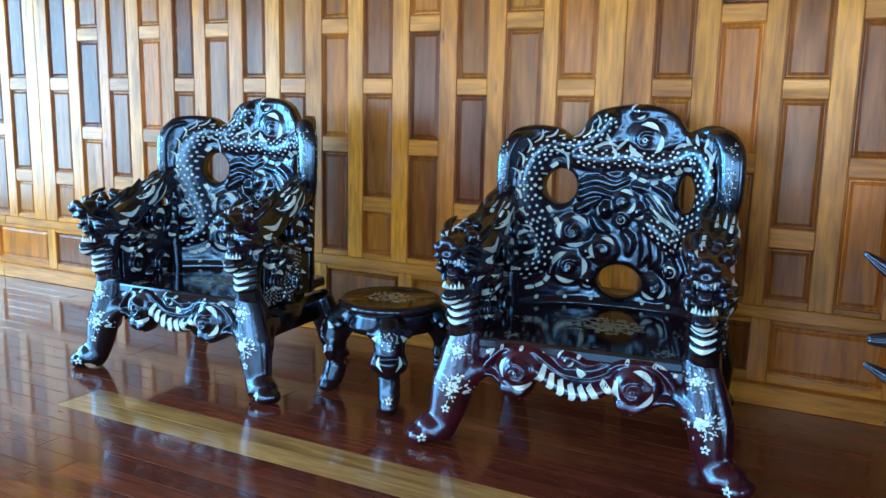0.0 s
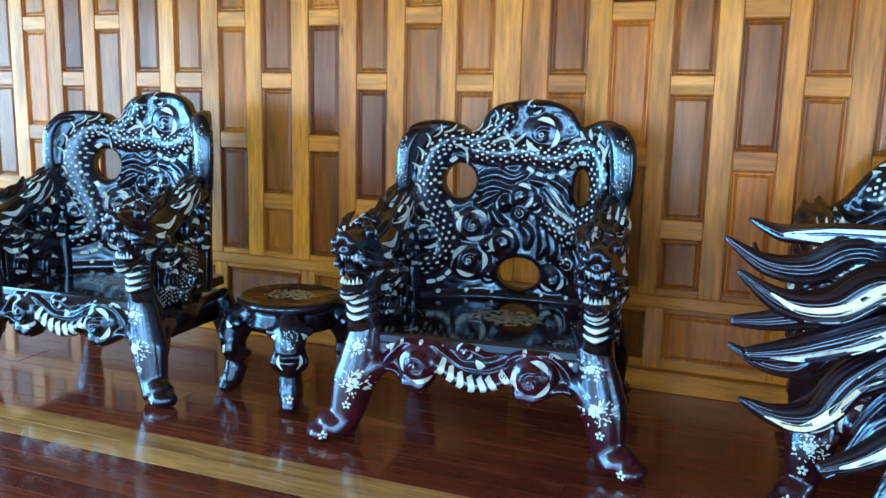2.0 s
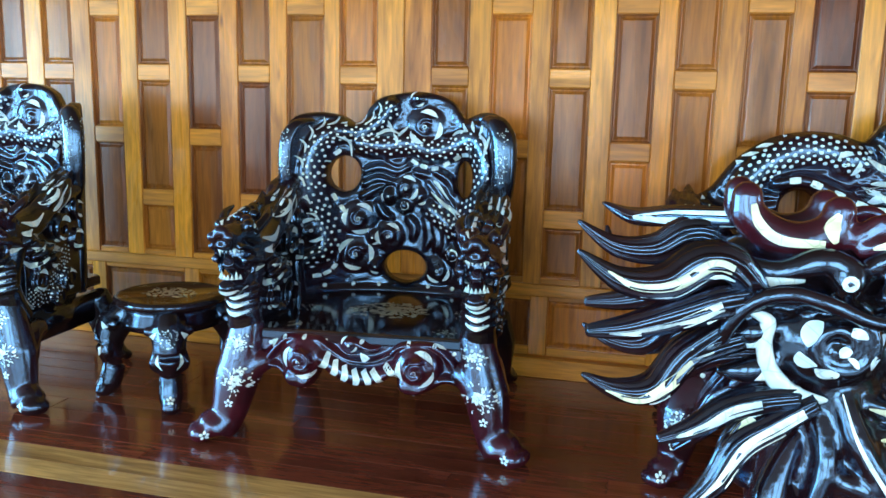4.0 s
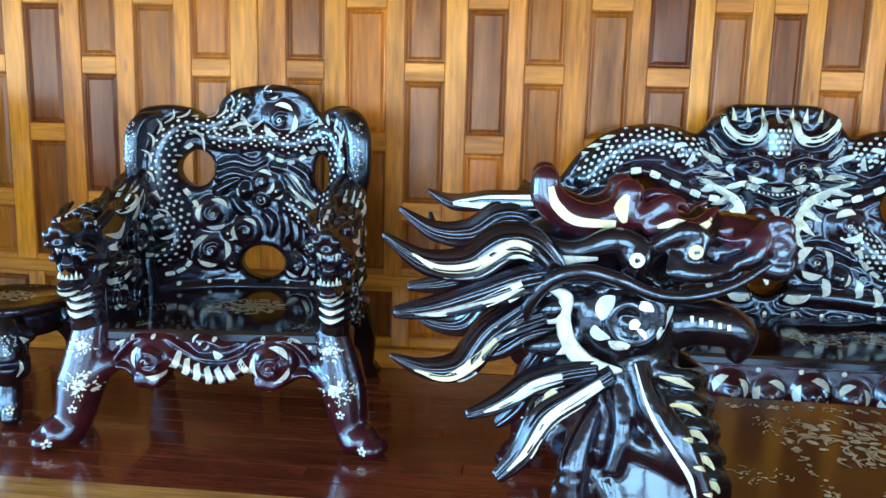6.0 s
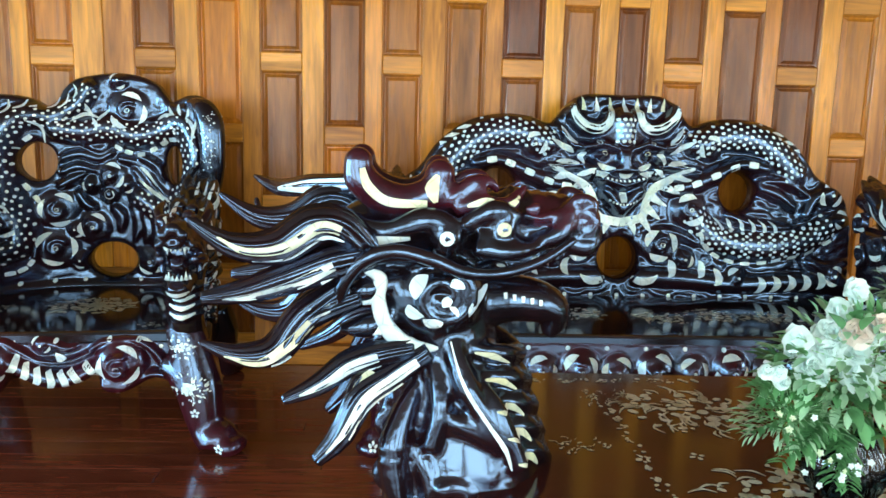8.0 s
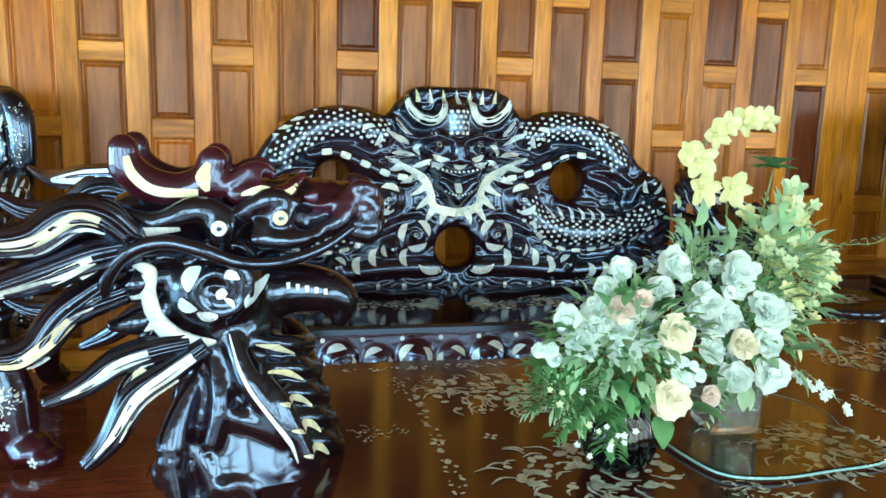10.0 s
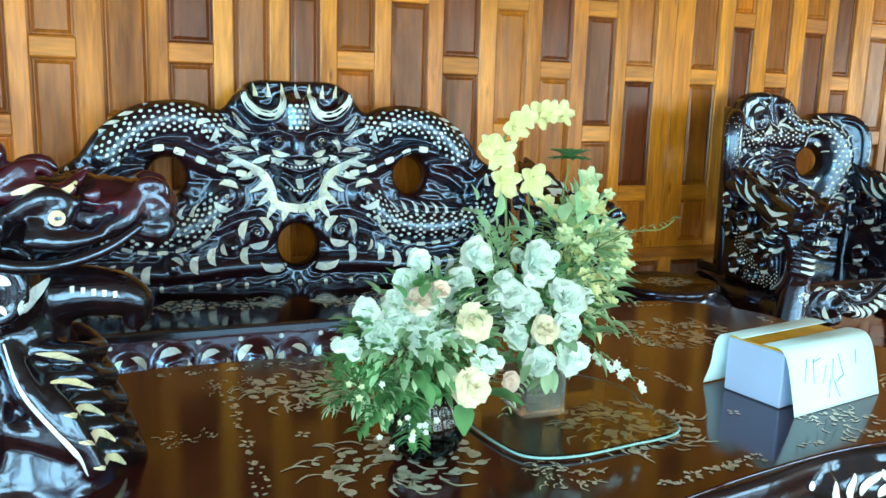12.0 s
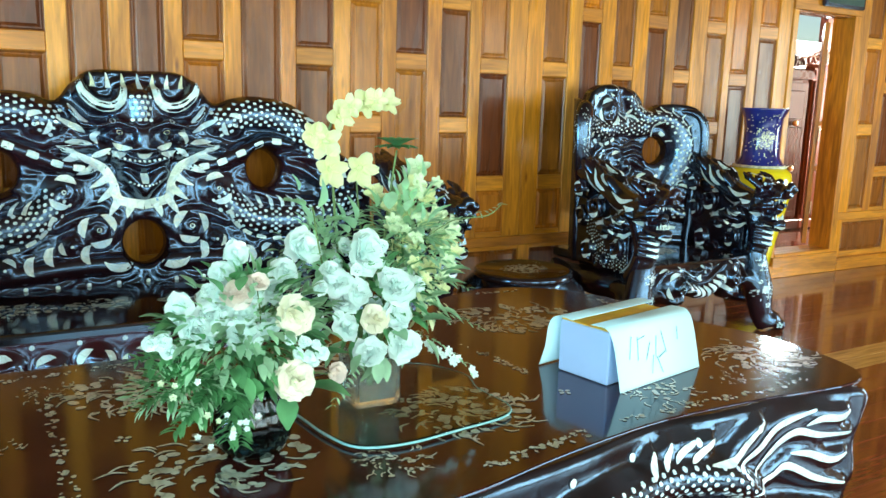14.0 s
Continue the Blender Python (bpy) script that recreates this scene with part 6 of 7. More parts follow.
    for line, ws in (([(0.285, 1.079), (0.301, 1.090), (0.329, 1.096), (0.365, 1.099)], [0.008, 0.009, 0.006, 0.003]),
                     ([(0.428, 0.945), (0.442, 0.90), (0.458, 0.868), (0.487, 0.825), (0.512, 0.788), (0.525, 0.75)], [0.001, 0.002, 0.003, 0.003, 0.004, 0.001])):
        shell("shell_streak", dragon, lambda bm: side.strip(bm, line, ws, 6))
    for k in range(5):
        shell("shell_tooth", dragon, lambda bm: side.strip(bm, [(0.513 + 0.014 * k, 1.010 - 0.003 * k), (0.513 + 0.014 * k, 1.001 - 0.003 * k)], [0.0030, 0.0026], 2))
        x = 0.47 + 0.03 * k
        shell("shell_fold", dragon, lambda bm: side.strip(bm, [(0.465 + 0.017 * k, 0.925 - 0.04 * k), (0.495 + 0.016 * k, 0.917 - 0.04 * k), (0.522 + 0.013 * k, 0.902 - 0.042 * k)], [0.001, 0.006, 0.001], 5), SHELL_GOLD)
    b = bmesh.new()
    tube(b, [(0.615, HY + q * 0.03, 1.085), (0.62, HY + q * 0.034, 1.06)], [0.010, 0.002], 8, per=1)
    part("fang", b, SHELL, dragon)


# ---- things on the table ----
LEAF = plain("leaf_green", (0.13, 0.36, 0.15), 0.45, vary=0.45, scale=14)
LEAF_PALE = plain("pale_leaf", (0.38, 0.64, 0.40), 0.5, vary=0.35, scale=14)
WHITE_P = plain("white_petal", (0.84, 0.99, 0.95), 0.55, vary=0.04, scale=30)
CREAM_P = plain("cream_petal", (0.94, 0.92, 0.74), 0.55, vary=0.15, scale=30)
LIME_P = plain("lime_petal", (0.82, 0.94, 0.52), 0.5, vary=0.2, scale=30)
BLOSSOM_P = plain("pale_lime_blossom", (0.72, 0.90, 0.60), 0.5, vary=0.2, scale=30)
PINK_P = plain("pink_petal", (0.90, 0.80, 0.72), 0.55, vary=0.15, scale=30)
STEM = plain("stem_green", (0.12, 0.20, 0.06), 0.5, vary=0.2)


def living(m):
    """Lets light through a petal's or a leaf's sheet."""
    n, l = m.node_tree.nodes, m.node_tree.links
    b, out = n["Principled BSDF"], n["Material Output"]
    t, mix = n.new("ShaderNodeBsdfTranslucent"), n.new("ShaderNodeMixShader")
    l.new(b.inputs["Base Color"].links[0].from_socket, t.inputs["Color"])
    mix.inputs[0].default_value = 0.4
    l.new(b.outputs[0], mix.inputs[1])
    l.new(t.outputs[0], mix.inputs[2])
    l.new(mix.outputs[0], out.inputs["Surface"])


for m in (LEAF, LEAF_PALE, WHITE_P, CREAM_P, LIME_P, BLOSSOM_P, PINK_P):
    living(m)


def glass(name, tint, rough=0.0):
    m, n, l, b = mat_new(name, rough)
    b.inputs["Base Color"].default_value = (*tint, 1)
    b.inputs["Transmission Weight"].default_value, b.inputs["IOR"].default_value = 1.0, 1.46
    return m


CLEAR = glass("clear_glass", (0.84, 0.98, 0.97), 0.03)
CLEAR.node_tree.nodes["Principled BSDF"].inputs["Transmission Weight"].default_value = 0.95
SMOKE = glass("dark_blue_glass", (0.07, 0.15, 0.21), 0.04)


def petal(bm, base, direction, up, size, cup, wide=0.9, rows=4):
    """One cupped petal: a small curved sheet from its base outwards."""
    d, u = Vector(direction).normalized(), Vector(up).normalized()
    s = d.cross(u).normalized()
    grid = []
    for i in range(rows + 1):
        t = i / rows
        w = size * wide * math.sin(math.pi * (0.12 + 0.76 * t)) * 0.62
        c = Vector(base) + d * (size * t) + u * (cup * size * t * t)
        grid.append([bm.verts.new(c + s * (w * k) + u * (0.22 * size * k * k * (1 - 0.4 * t))) for k in (-1, -0.5, 0, 0.5, 1)])
    for a, b in zip(grid, grid[1:]):
        for k in range(4):
            bm.faces.new((a[k], a[k + 1], b[k + 1], b[k]))


def rose_mesh(name, material, seed, full=3):
    r, bm = random.Random(seed), bmesh.new()
    ball(bm, (0, 0, -0.2), 0.26, (1, 1, 0.7), 12)
    for ring in range(full):
        n = 5 + ring * 2
        for k in range(n):
            a = 6.283 * k / n + ring * 0.5 + r.uniform(-0.3, 0.3)
            tilt = 0.98 - 0.44 * ring + r.uniform(-0.5, 0.4)
            d = (math.cos(a) * math.cos(tilt), math.sin(a) * math.cos(tilt), math.sin(tilt))
            u = (-math.cos(a) * math.sin(tilt), -math.sin(a) * math.sin(tilt), math.cos(tilt))
            petal(bm, (0.06 * ring * math.cos(a), 0.06 * ring * math.sin(a), -0.22 - 0.04 * ring), d, u, (0.62 + 0.16 * ring) * r.uniform(0.85, 1.15), r.uniform(-0.1, 0.3), r.uniform(1.1, 1.5))
    for v in bm.verts:
        p = v.co * 2.1 + Vector((seed * 7.0, 0, 0))
        v.co += 0.24 * noise.noise_vector(p) + 0.08 * noise.noise_vector(p * 3.0)
    me = finish(bm, name)
    me.materials.append(material)
    return me


def orchid_mesh(name, material, n=5):
    bm = bmesh.new()
    for k in range(n):
        a = 6.283 * k / n + 0.3
        petal(bm, (0, 0, 0), (math.cos(a), math.sin(a), 0.15), (0, 0, 1), 1.0, 0.15, 0.72 if k % 2 else 0.55)
    tube(bm, [(0, 0, 0), (0, -0.12, 0.2), (0, -0.2, 0.4)], [0.16, 0.14, 0.05], 8)
    me = finish(bm, name)
    me.materials.append(material)
    return me


ROSES = [rose_mesh("rose", WHITE_P, k) for k in (1, 2, 3)]
CREAMS = [rose_mesh("rose", CREAM_P, k, 4) for k in (4, 5)]
PINK = rose_mesh("rosebud", PINK_P, 6, 3)
ORCHID, SMALL = orchid_mesh("orchid", LIME_P), orchid_mesh("blossom", BLOSSOM_P)
SMALL_W = orchid_mesh("blossom", WHITE_P)
frnd = random.Random(31)


def flower(name, me, parent, at, r, face=None):
    """A flower head of radius r at a place in the world, turned outward."""
    ob = new(name, me)
    ob.parent = parent
    d = Vector(face or (frnd.uniform(-0.5, 0.3), -1, frnd.uniform(0.1, 0.9))).normalized()
    ob.matrix_basis = parent.matrix_world.inverted() @ Matrix.Translation(at) @ d.to_track_quat("Z", "Y").to_matrix().to_4x4() @ Matrix.Rotation(frnd.uniform(0, 6.28), 4, "Z") @ Matrix.Diagonal((r, r, r, 1))
    return ob


def stem(parent, pts, r=0.0022, name="stem"):
    inv = parent.matrix_world.inverted()
    return part(name, tube(bmesh.new(), [inv @ Vector(p) for p in pts], [r, r * 0.8, r * 0.6], 6), STEM, parent)


def leaf(bm, at, d, size, wide=0.45):
    d = Vector(d).normalized()
    up = Vector((0, 0, 1)) if abs(d.z) < 0.9 else Vector((1, 0, 0))
    s = d.cross(up).normalized()
    n = s.cross(d)
    rows = []
    for i in range(5):
        t = i / 4
        w = size * wide * math.sin(math.pi * (0.06 + 0.9 * t)) * 0.5
        c = Vector(at) + d * size * t - n * (0.25 * size * t * t)
        rows.append([bm.verts.new(c - s * w + n * w * 0.4), bm.verts.new(c), bm.verts.new(c + s * w + n * w * 0.4)])
    for a, b in zip(rows, rows[1:]):
        for k in (0, 1):
            bm.faces.new((a[k], a[k + 1], b[k + 1], b[k]))


def frond(bm, start, end, sag, n, size):
    """A feathery sprig: leaflets along a drooping line."""
    a, b = Vector(start), Vector(end)
    side = (b - a).cross(Vector((0, 0, 1))).normalized()
    for k in range(n):
        t = (k + 0.5) / n
        p = a.lerp(b, t) + Vector((0, 0, sag * math.sin(math.pi * t)))
        for q in (-1, 1):
            leaf(bm, p, (b - a).normalized() * 0.8 + side * q + Vector((0, 0, frnd.uniform(-0.5, 0.6))), size * frnd.uniform(0.6, 1.2), 0.28)


def greenery(parent, name, centre, radii, n, size, material, wide=0.45):
    bm = bmesh.new()
    c, inv = Vector(centre), parent.matrix_world.inverted()
    for _ in range(n):
        d = Vector((frnd.gauss(0, 1), frnd.gauss(0, 1), frnd.gauss(0.2, 0.8))).normalized()
        q = frnd.random() ** 0.5
        leaf(bm, inv @ (c + Vector((d.x * radii[0], d.y * radii[1], d.z * radii[2])) * q), d + Vector((0, 0, frnd.uniform(-0.4, 0.4))), size * frnd.uniform(0.6, 1.4), wide)
    tagged(part(name, bm, material, parent), kind="stuff")


dark_vase = thing("flower_vase", pose(1.085, 1.255, TABLE_Z + 0.001), "ribbed dark blue glass vase with white and cream artificial roses", "vase")
part("vase_bowl", lathe(bmesh.new(), [(0.030, 0.0), (0.044, 0.003), (0.060, 0.025), (0.066, 0.055), (0.060, 0.085), (0.045, 0.105), (0.052, 0.122), (0.047, 0.122), (0.040, 0.105), (0.052, 0.08), (0.052, 0.03), (0.03, 0.012)], 64, ribs=16, rib=0.035), SMOKE, dark_vase)
W1 = [(0.958, 1.2, 0.959, 0.022), (0.982, 1.2, 0.921, 0.028), (1.017, 1.21, 0.961, 0.031), (1.055, 1.19, 0.907, 0.031), (1.056, 1.2, 0.942, 0.025), (1.053, 1.22, 1.029, 0.024), (1.031, 1.22, 1.0, 0.024), (1.004, 1.2, 0.94, 0.028), (0.916, 1.2, 0.909, 0.014), (1.115, 1.24, 0.975, 0.031), (1.139, 1.24, 0.992, 0.025), (1.091, 1.24, 0.958, 0.024)]
for k, (x, y, z, r) in enumerate(W1):
    flower("rose", ROSES[k % 3], dark_vase, (x, y, z), r * 0.86)
    stem(dark_vase, [(1.085, 1.255, 0.78), (0.5 * x + 0.54, 0.5 * y + 0.63, 0.5 * z + 0.41), (x, y + 0.01, z - 0.015)])
for k, (x, y, z, r) in enumerate([(1.129, 1.16, 0.941, 0.031), (1.129, 1.16, 0.833, 0.033)]):
    flower("cream_rose", CREAMS[k], dark_vase, (x, y, z), r * 0.78, (0.1, -1, 0.35))
    stem(dark_vase, [(1.085, 1.255, 0.78), (1.10, 1.20, 0.5 * z + 0.40), (x, y + 0.01, z - 0.015)])
for x, y, z, r in [(1.147, 1.17, 0.89, 0.007), (1.176, 1.17, 0.867, 0.008), (1.152, 1.17, 0.864, 0.007), (1.123, 1.17, 0.898, 0.007), (1.136, 1.17, 0.873, 0.007), (1.166, 1.17, 0.883, 0.006), (1.161, 1.17, 0.855, 0.007)]:
    flower("white_bud", ROSES[0], dark_vase, (x, y, z), r * 1.3)
    stem(dark_vase, [(1.10, 1.24, 0.80), (1.13, 1.19, 0.83), (x, y + 0.003, z - 0.003)], 0.0012)
for x, y, z, r in [(1.206, 1.18, 0.827, 0.016), (1.074, 1.18, 0.994, 0.016), (1.045, 1.19, 0.975, 0.022)]:
    flower("rosebud", PINK, dark_vase, (x, y, z), r)
    stem(dark_vase, [(1.09, 1.25, 0.78), (0.5 * x + 0.55, 1.21, 0.5 * z + 0.41), (x, y + 0.005, z - 0.008)], 0.0015)
greenery(dark_vase, "leaves", (1.05, 1.25, 0.87), (0.11, 0.09, 0.07), 300, 0.034, LEAF)
greenery(dark_vase, "pale_leaves", (1.07, 1.225, 0.91), (0.14, 0.09, 0.10), 340, 0.026, LEAF_PALE)
greenery(dark_vase, "fine_leaves", (0.965, 1.205, 0.83), (0.085, 0.04, 0.05), 260, 0.02, LEAF_PALE, 0.25)
bm = bmesh.new()
inv = dark_vase.matrix_world.inverted()
for e in [(0.895, 1.2, 0.883), (0.905, 1.19, 0.845), (0.935, 1.17, 0.823), (0.90, 1.2, 0.812), (0.94, 1.17, 0.775), (1.017, 1.16, 0.750), (1.035, 1.15, 0.742), (0.915, 1.22, 0.86), (0.96, 1.16, 0.80), (0.98, 1.18, 0.78)]:
    frond(bm, inv @ Vector((1.065, 1.235, 0.80)), inv @ Vector(e), 0.025, 30, 0.026)
tagged(part("fern", bm, LEAF, dark_vase), kind="stuff")
for k in range(16):
    e = frnd.choice([(0.945, 1.17, 0.765), (1.017, 1.155, 0.745), (1.037, 1.15, 0.742), (0.955, 1.16, 0.80)])
    flower("tiny_blossom", SMALL_W if k % 3 else SMALL, dark_vase, (e[0] + frnd.uniform(-0.035, 0.03), e[1] - 0.004, e[2] + frnd.uniform(-0.005, 0.06)), frnd.uniform(0.0045, 0.0065))
bm = bmesh.new()
for at, d, s in (((1.10, 1.20, 0.81), (-0.5, -0.5, 0.25), 0.07), ((1.15, 1.18, 0.81), (0.6, -0.5, 0.1), 0.075), ((1.12, 1.18, 0.80), (-0.2, -0.6, -0.3), 0.06), ((1.17, 1.20, 0.85), (0.7, -0.3, 0.3), 0.06), ((1.10, 1.19, 0.87), (-0.5, -0.6, 0.2), 0.06)):
    leaf(bm, inv @ Vector(at), d, s, 0.6)
for k in range(26):
    a = frnd.uniform(-0.4, 3.5)
    leaf(bm, inv @ Vector((1.05 + 0.10 * math.cos(a), 1.19 + frnd.uniform(-0.01, 0.05), 0.90 + 0.08 * math.sin(a))), (math.cos(a) + frnd.uniform(-0.3, 0.3), frnd.uniform(-0.9, 0.1), math.sin(a) + frnd.uniform(-0.3, 0.3)), frnd.uniform(0.035, 0.06), 0.55)
part("broad_leaves", bm, LEAF, dark_vase)

for k in range(16):
    a, q = frnd.uniform(0, 6.283), frnd.random() ** 0.5
    flower("small_rose", ROSES[k % 3], dark_vase, (1.05 + 0.13 * q * math.cos(a), 1.20 + frnd.uniform(-0.02, 0.04), 0.93 + 0.085 * q * math.sin(a)), frnd.uniform(0.010, 0.017))
glass_plate = [(1.197, 1.431), (1.205, 1.33), (1.216, 1.25), (1.245, 1.178), (1.327, 1.154), (1.44, 1.165), (1.547, 1.180), (1.59, 1.226), (1.585, 1.33), (1.605, 1.42), (1.55, 1.52), (1.44, 1.55), (1.32, 1.545), (1.23, 1.52)]
o = [tuple(p)[:2] for p in curve_points([(*p, 0) for p in glass_plate], 5, True)]
me = finish(slab(bmesh.new(), o, TABLE_Z + 0.002, TABLE_Z + 0.011, 0.003), "glass_plate", False)
PLATE = glass("plate_glass", (0.86, 0.97, 0.93))
PLATE.node_tree.nodes["Principled BSDF"].inputs["IOR"].default_value = 1.22
plate = part("glass_plate", me, PLATE, None)
rim = bmesh.new()
tube(rim, [(*p, TABLE_Z + 0.007) for p in o + o[:1]], [0.0026, 0.0026], 8, per=1)
part("glass_rim", rim, plain("pale_teal_glass_edge", (0.20, 0.42, 0.44), 0.08, vary=0.1), plate, "pale teal polished glass edge")
tagged(plate, "clear wavy-edged glass plate lying on the table", "plate")

PLATE_Z = TABLE_Z + 0.012
glass_vase = thing("flower_vase", pose(1.35, 1.362, PLATE_Z, 0, 0, -1), "square clear glass vase with white roses and lime orchids", "vase")
bm = box_bm(-0.047, 0.047, -0.047, 0.047, 0, 0.105, 0.006, 2)
top = max(bm.faces, key=lambda f: f.calc_center_median().z)
inset = bmesh.ops.inset_region(bm, faces=[top], thickness=0.006)
bmesh.ops.translate(bm, verts=list(top.verts), vec=(0, 0, -0.092))
part("vase_body", bm, CLEAR, glass_vase, smooth=False)
W2 = [(1.196, 1.3, 1.021, 0.034), (1.314, 1.3, 1.003, 0.046), (1.271, 1.3, 0.917, 0.034), (1.271, 1.29, 0.87, 0.026), (1.358, 1.27, 0.942, 0.038), (1.365, 1.27, 0.883, 0.034), (1.381, 1.27, 0.826, 0.034), (1.308, 1.27, 0.82, 0.031), (1.29, 1.28, 0.933, 0.03), (1.247, 1.28, 0.957, 0.028)]
for k, (x, y, z, r) in enumerate(W2):
    flower("rose", ROSES[k % 3], glass_vase, (x, y, z), r * 0.86)
    stem(glass_vase, [(1.35 + 0.02 * math.sin(k), 1.362, 0.73), (0.5 * x + 0.675, 0.5 * y + 0.68, 0.5 * z + 0.42), (x, y + 0.012, z - 0.02)])
flower("cream_rose", CREAMS[1], glass_vase, (1.319, 1.265, 0.888), 0.020)
stem(glass_vase, [(1.35, 1.362, 0.73), (1.335, 1.31, 0.83), (1.319, 1.275, 0.87)])
OR = [(1.262, 1.39, 1.196, 0.035), (1.29, 1.39, 1.242, 0.03), (1.34, 1.39, 1.267, 0.03), (1.387, 1.39, 1.268, 0.027), (1.271, 1.39, 1.144, 0.036), (1.333, 1.39, 1.145, 0.035), (1.358, 1.38, 1.271, 0.024), (1.24, 1.39, 1.211, 0.023), (1.309, 1.385, 1.258, 0.025)]
for x, y, z, r in OR:
    flower("orchid", ORCHID, glass_vase, (x, y - 0.01, z), r, (frnd.uniform(-0.4, 0.2), -1, frnd.uniform(-0.1, 0.5)))
stem(glass_vase, [(1.35, 1.365, 0.72), (1.30, 1.39, 0.95), (1.285, 1.395, 1.12), (1.275, 1.40, 1.20), (1.31, 1.40, 1.265), (1.36, 1.40, 1.275), (1.40, 1.39, 1.26)], 0.003)
stem(glass_vase, [(1.355, 1.365, 0.72), (1.35, 1.39, 0.95), (1.335, 1.39, 1.08), (1.333, 1.395, 1.14)], 0.0025)
SM = [(1.452, 1.37, 1.145, 0.021), (1.447, 1.37, 1.115, 0.019), (1.52, 1.37, 1.016, 0.017), (1.495, 1.37, 0.995, 0.018), (1.462, 1.37, 1.042, 0.018), (1.486, 1.37, 0.949, 0.018), (1.429, 1.37, 1.094, 0.02), (1.393, 1.37, 1.073, 0.021), (1.412, 1.37, 1.039, 0.018), (1.444, 1.37, 0.998, 0.018), (1.506, 1.37, 1.046, 0.016), (1.473, 1.37, 1.087, 0.017), (1.533, 1.37, 1.033, 0.014), (1.357, 1.37, 1.096, 0.021), (1.426, 1.37, 0.954, 0.018)]
for k, (x, y, z, r) in enumerate(SM):
    flower("blossom", ORCHID if k % 2 else SMALL, glass_vase, (x, y, z), r * 1.2)
    stem(glass_vase, [(1.355, 1.365, 0.74), (0.6 * x + 0.545, 1.375, 0.5 * z + 0.40), (x, y + 0.004, z - 0.004)], 0.0016)
greenery(glass_vase, "leaves", (1.36, 1.35, 0.90), (0.11, 0.07, 0.10), 260, 0.032, LEAF)
greenery(glass_vase, "pale_leaves", (1.42, 1.36, 1.00), (0.10, 0.075, 0.14), 420, 0.026, LEAF_PALE)
greenery(glass_vase, "lime_leaves", (1.44, 1.35, 0.95), (0.08, 0.06, 0.14), 120, 0.02, LIME_P)
greenery(glass_vase, "filler", (1.25, 1.345, 1.0), (0.10, 0.03, 0.07), 200, 0.022, LEAF_PALE)
bm = bmesh.new()
inv = glass_vase.matrix_world.inverted()
for k in range(26):
    a = 6.283 * k / 13
    t = 0.25 if k < 13 else 0.8
    leaf(bm, inv @ Vector((1.40, 1.36, 1.185)), (math.cos(a), math.sin(a), t), 0.042, 0.4)
part("succulent", bm, LEAF, glass_vase)
stem(glass_vase, [(1.36, 1.365, 0.75), (1.38, 1.37, 1.0), (1.40, 1.36, 1.18)], 0.003)
bm = bmesh.new()
for x, z, d, s in ((1.20, 1.06, (-0.3, -0.3, 1), 0.055), (1.215, 1.09, (0.3, -0.3, 1), 0.05), (1.19, 1.09, (-0.6, -0.3, 0.4), 0.05), (1.225, 1.06, (0.6, -0.4, 0.3), 0.05), (1.18, 1.12, (-0.2, -0.2, 1), 0.03), (1.42, 0.86, (0.8, -0.4, 0.3), 0.06), (1.43, 0.90, (0.6, -0.4, 0.5), 0.05), (1.36, 0.85, (0.1, -0.7, 0.1), 0.05)):
    leaf(bm, inv @ Vector((x, 1.29, z)), d, s, 0.7)
for k in range(44):
    a = frnd.uniform(0, 6.283)
    leaf(bm, inv @ Vector((1.35 + 0.12 * math.cos(a), 1.28 + frnd.uniform(-0.01, 0.06), 0.94 + 0.14 * math.sin(a))), (math.cos(a) + frnd.uniform(-0.4, 0.4), frnd.uniform(-0.9, 0.1), math.sin(a) + frnd.uniform(-0.2, 0.5)), frnd.uniform(0.03, 0.055), 0.6)
part("broad_leaves", bm, LEAF_PALE, glass_vase)
stem(glass_vase, [(1.33, 1.36, 0.76), (1.24, 1.31, 0.95), (1.205, 1.29, 1.09)], 0.0022)
twig = [(1.43, 1.34, 0.98), (1.47, 1.29, 1.045), (1.50, 1.27, 1.058), (1.54, 1.25, 1.065), (1.565, 1.245, 1.085)]
stem(glass_vase, [(1.36, 1.36, 0.78)] + twig, 0.0015, "twig")
bm = bmesh.new()
for k in range(14):
    p = Vector(twig[1]).lerp(Vector(twig[-1]), k / 13)
    leaf(bm, inv @ p, (frnd.uniform(0.2, 1), -0.2, frnd.uniform(-1, 1)), 0.013, 0.5)
for a, b, n in (((1.39, 1.33, 0.84), (1.51, 1.24, 0.765), 14), ((1.40, 1.33, 0.86), (1.56, 1.29, 0.83), 14), ((1.40, 1.36, 0.90), (1.56, 1.34, 0.90), 14), ((1.40, 1.36, 1.0), (1.55, 1.34, 0.98), 12), ((1.33, 1.30, 0.80), (1.20, 1.19, 0.76), 12)):
    frond(bm, inv @ Vector(a), inv @ Vector(b), 0.02, n, 0.018)
tagged(part("sprig", bm, LEAF_PALE, glass_vase), kind="stuff")
for k in range(30):
    t = frnd.random()
    p = Vector((1.42, 1.30, 0.815)).lerp(Vector((1.515, 1.235, 0.765)), t) if k % 2 else Vector((1.44, 1.34, 0.86)).lerp(Vector((1.52, 1.32, 1.0)), t)
    flower("tiny_blossom", SMALL_W if k % 2 else SMALL, glass_vase, p + Vector((frnd.uniform(-0.012, 0.012), -0.005, frnd.uniform(-0.012, 0.012))), 0.0085)

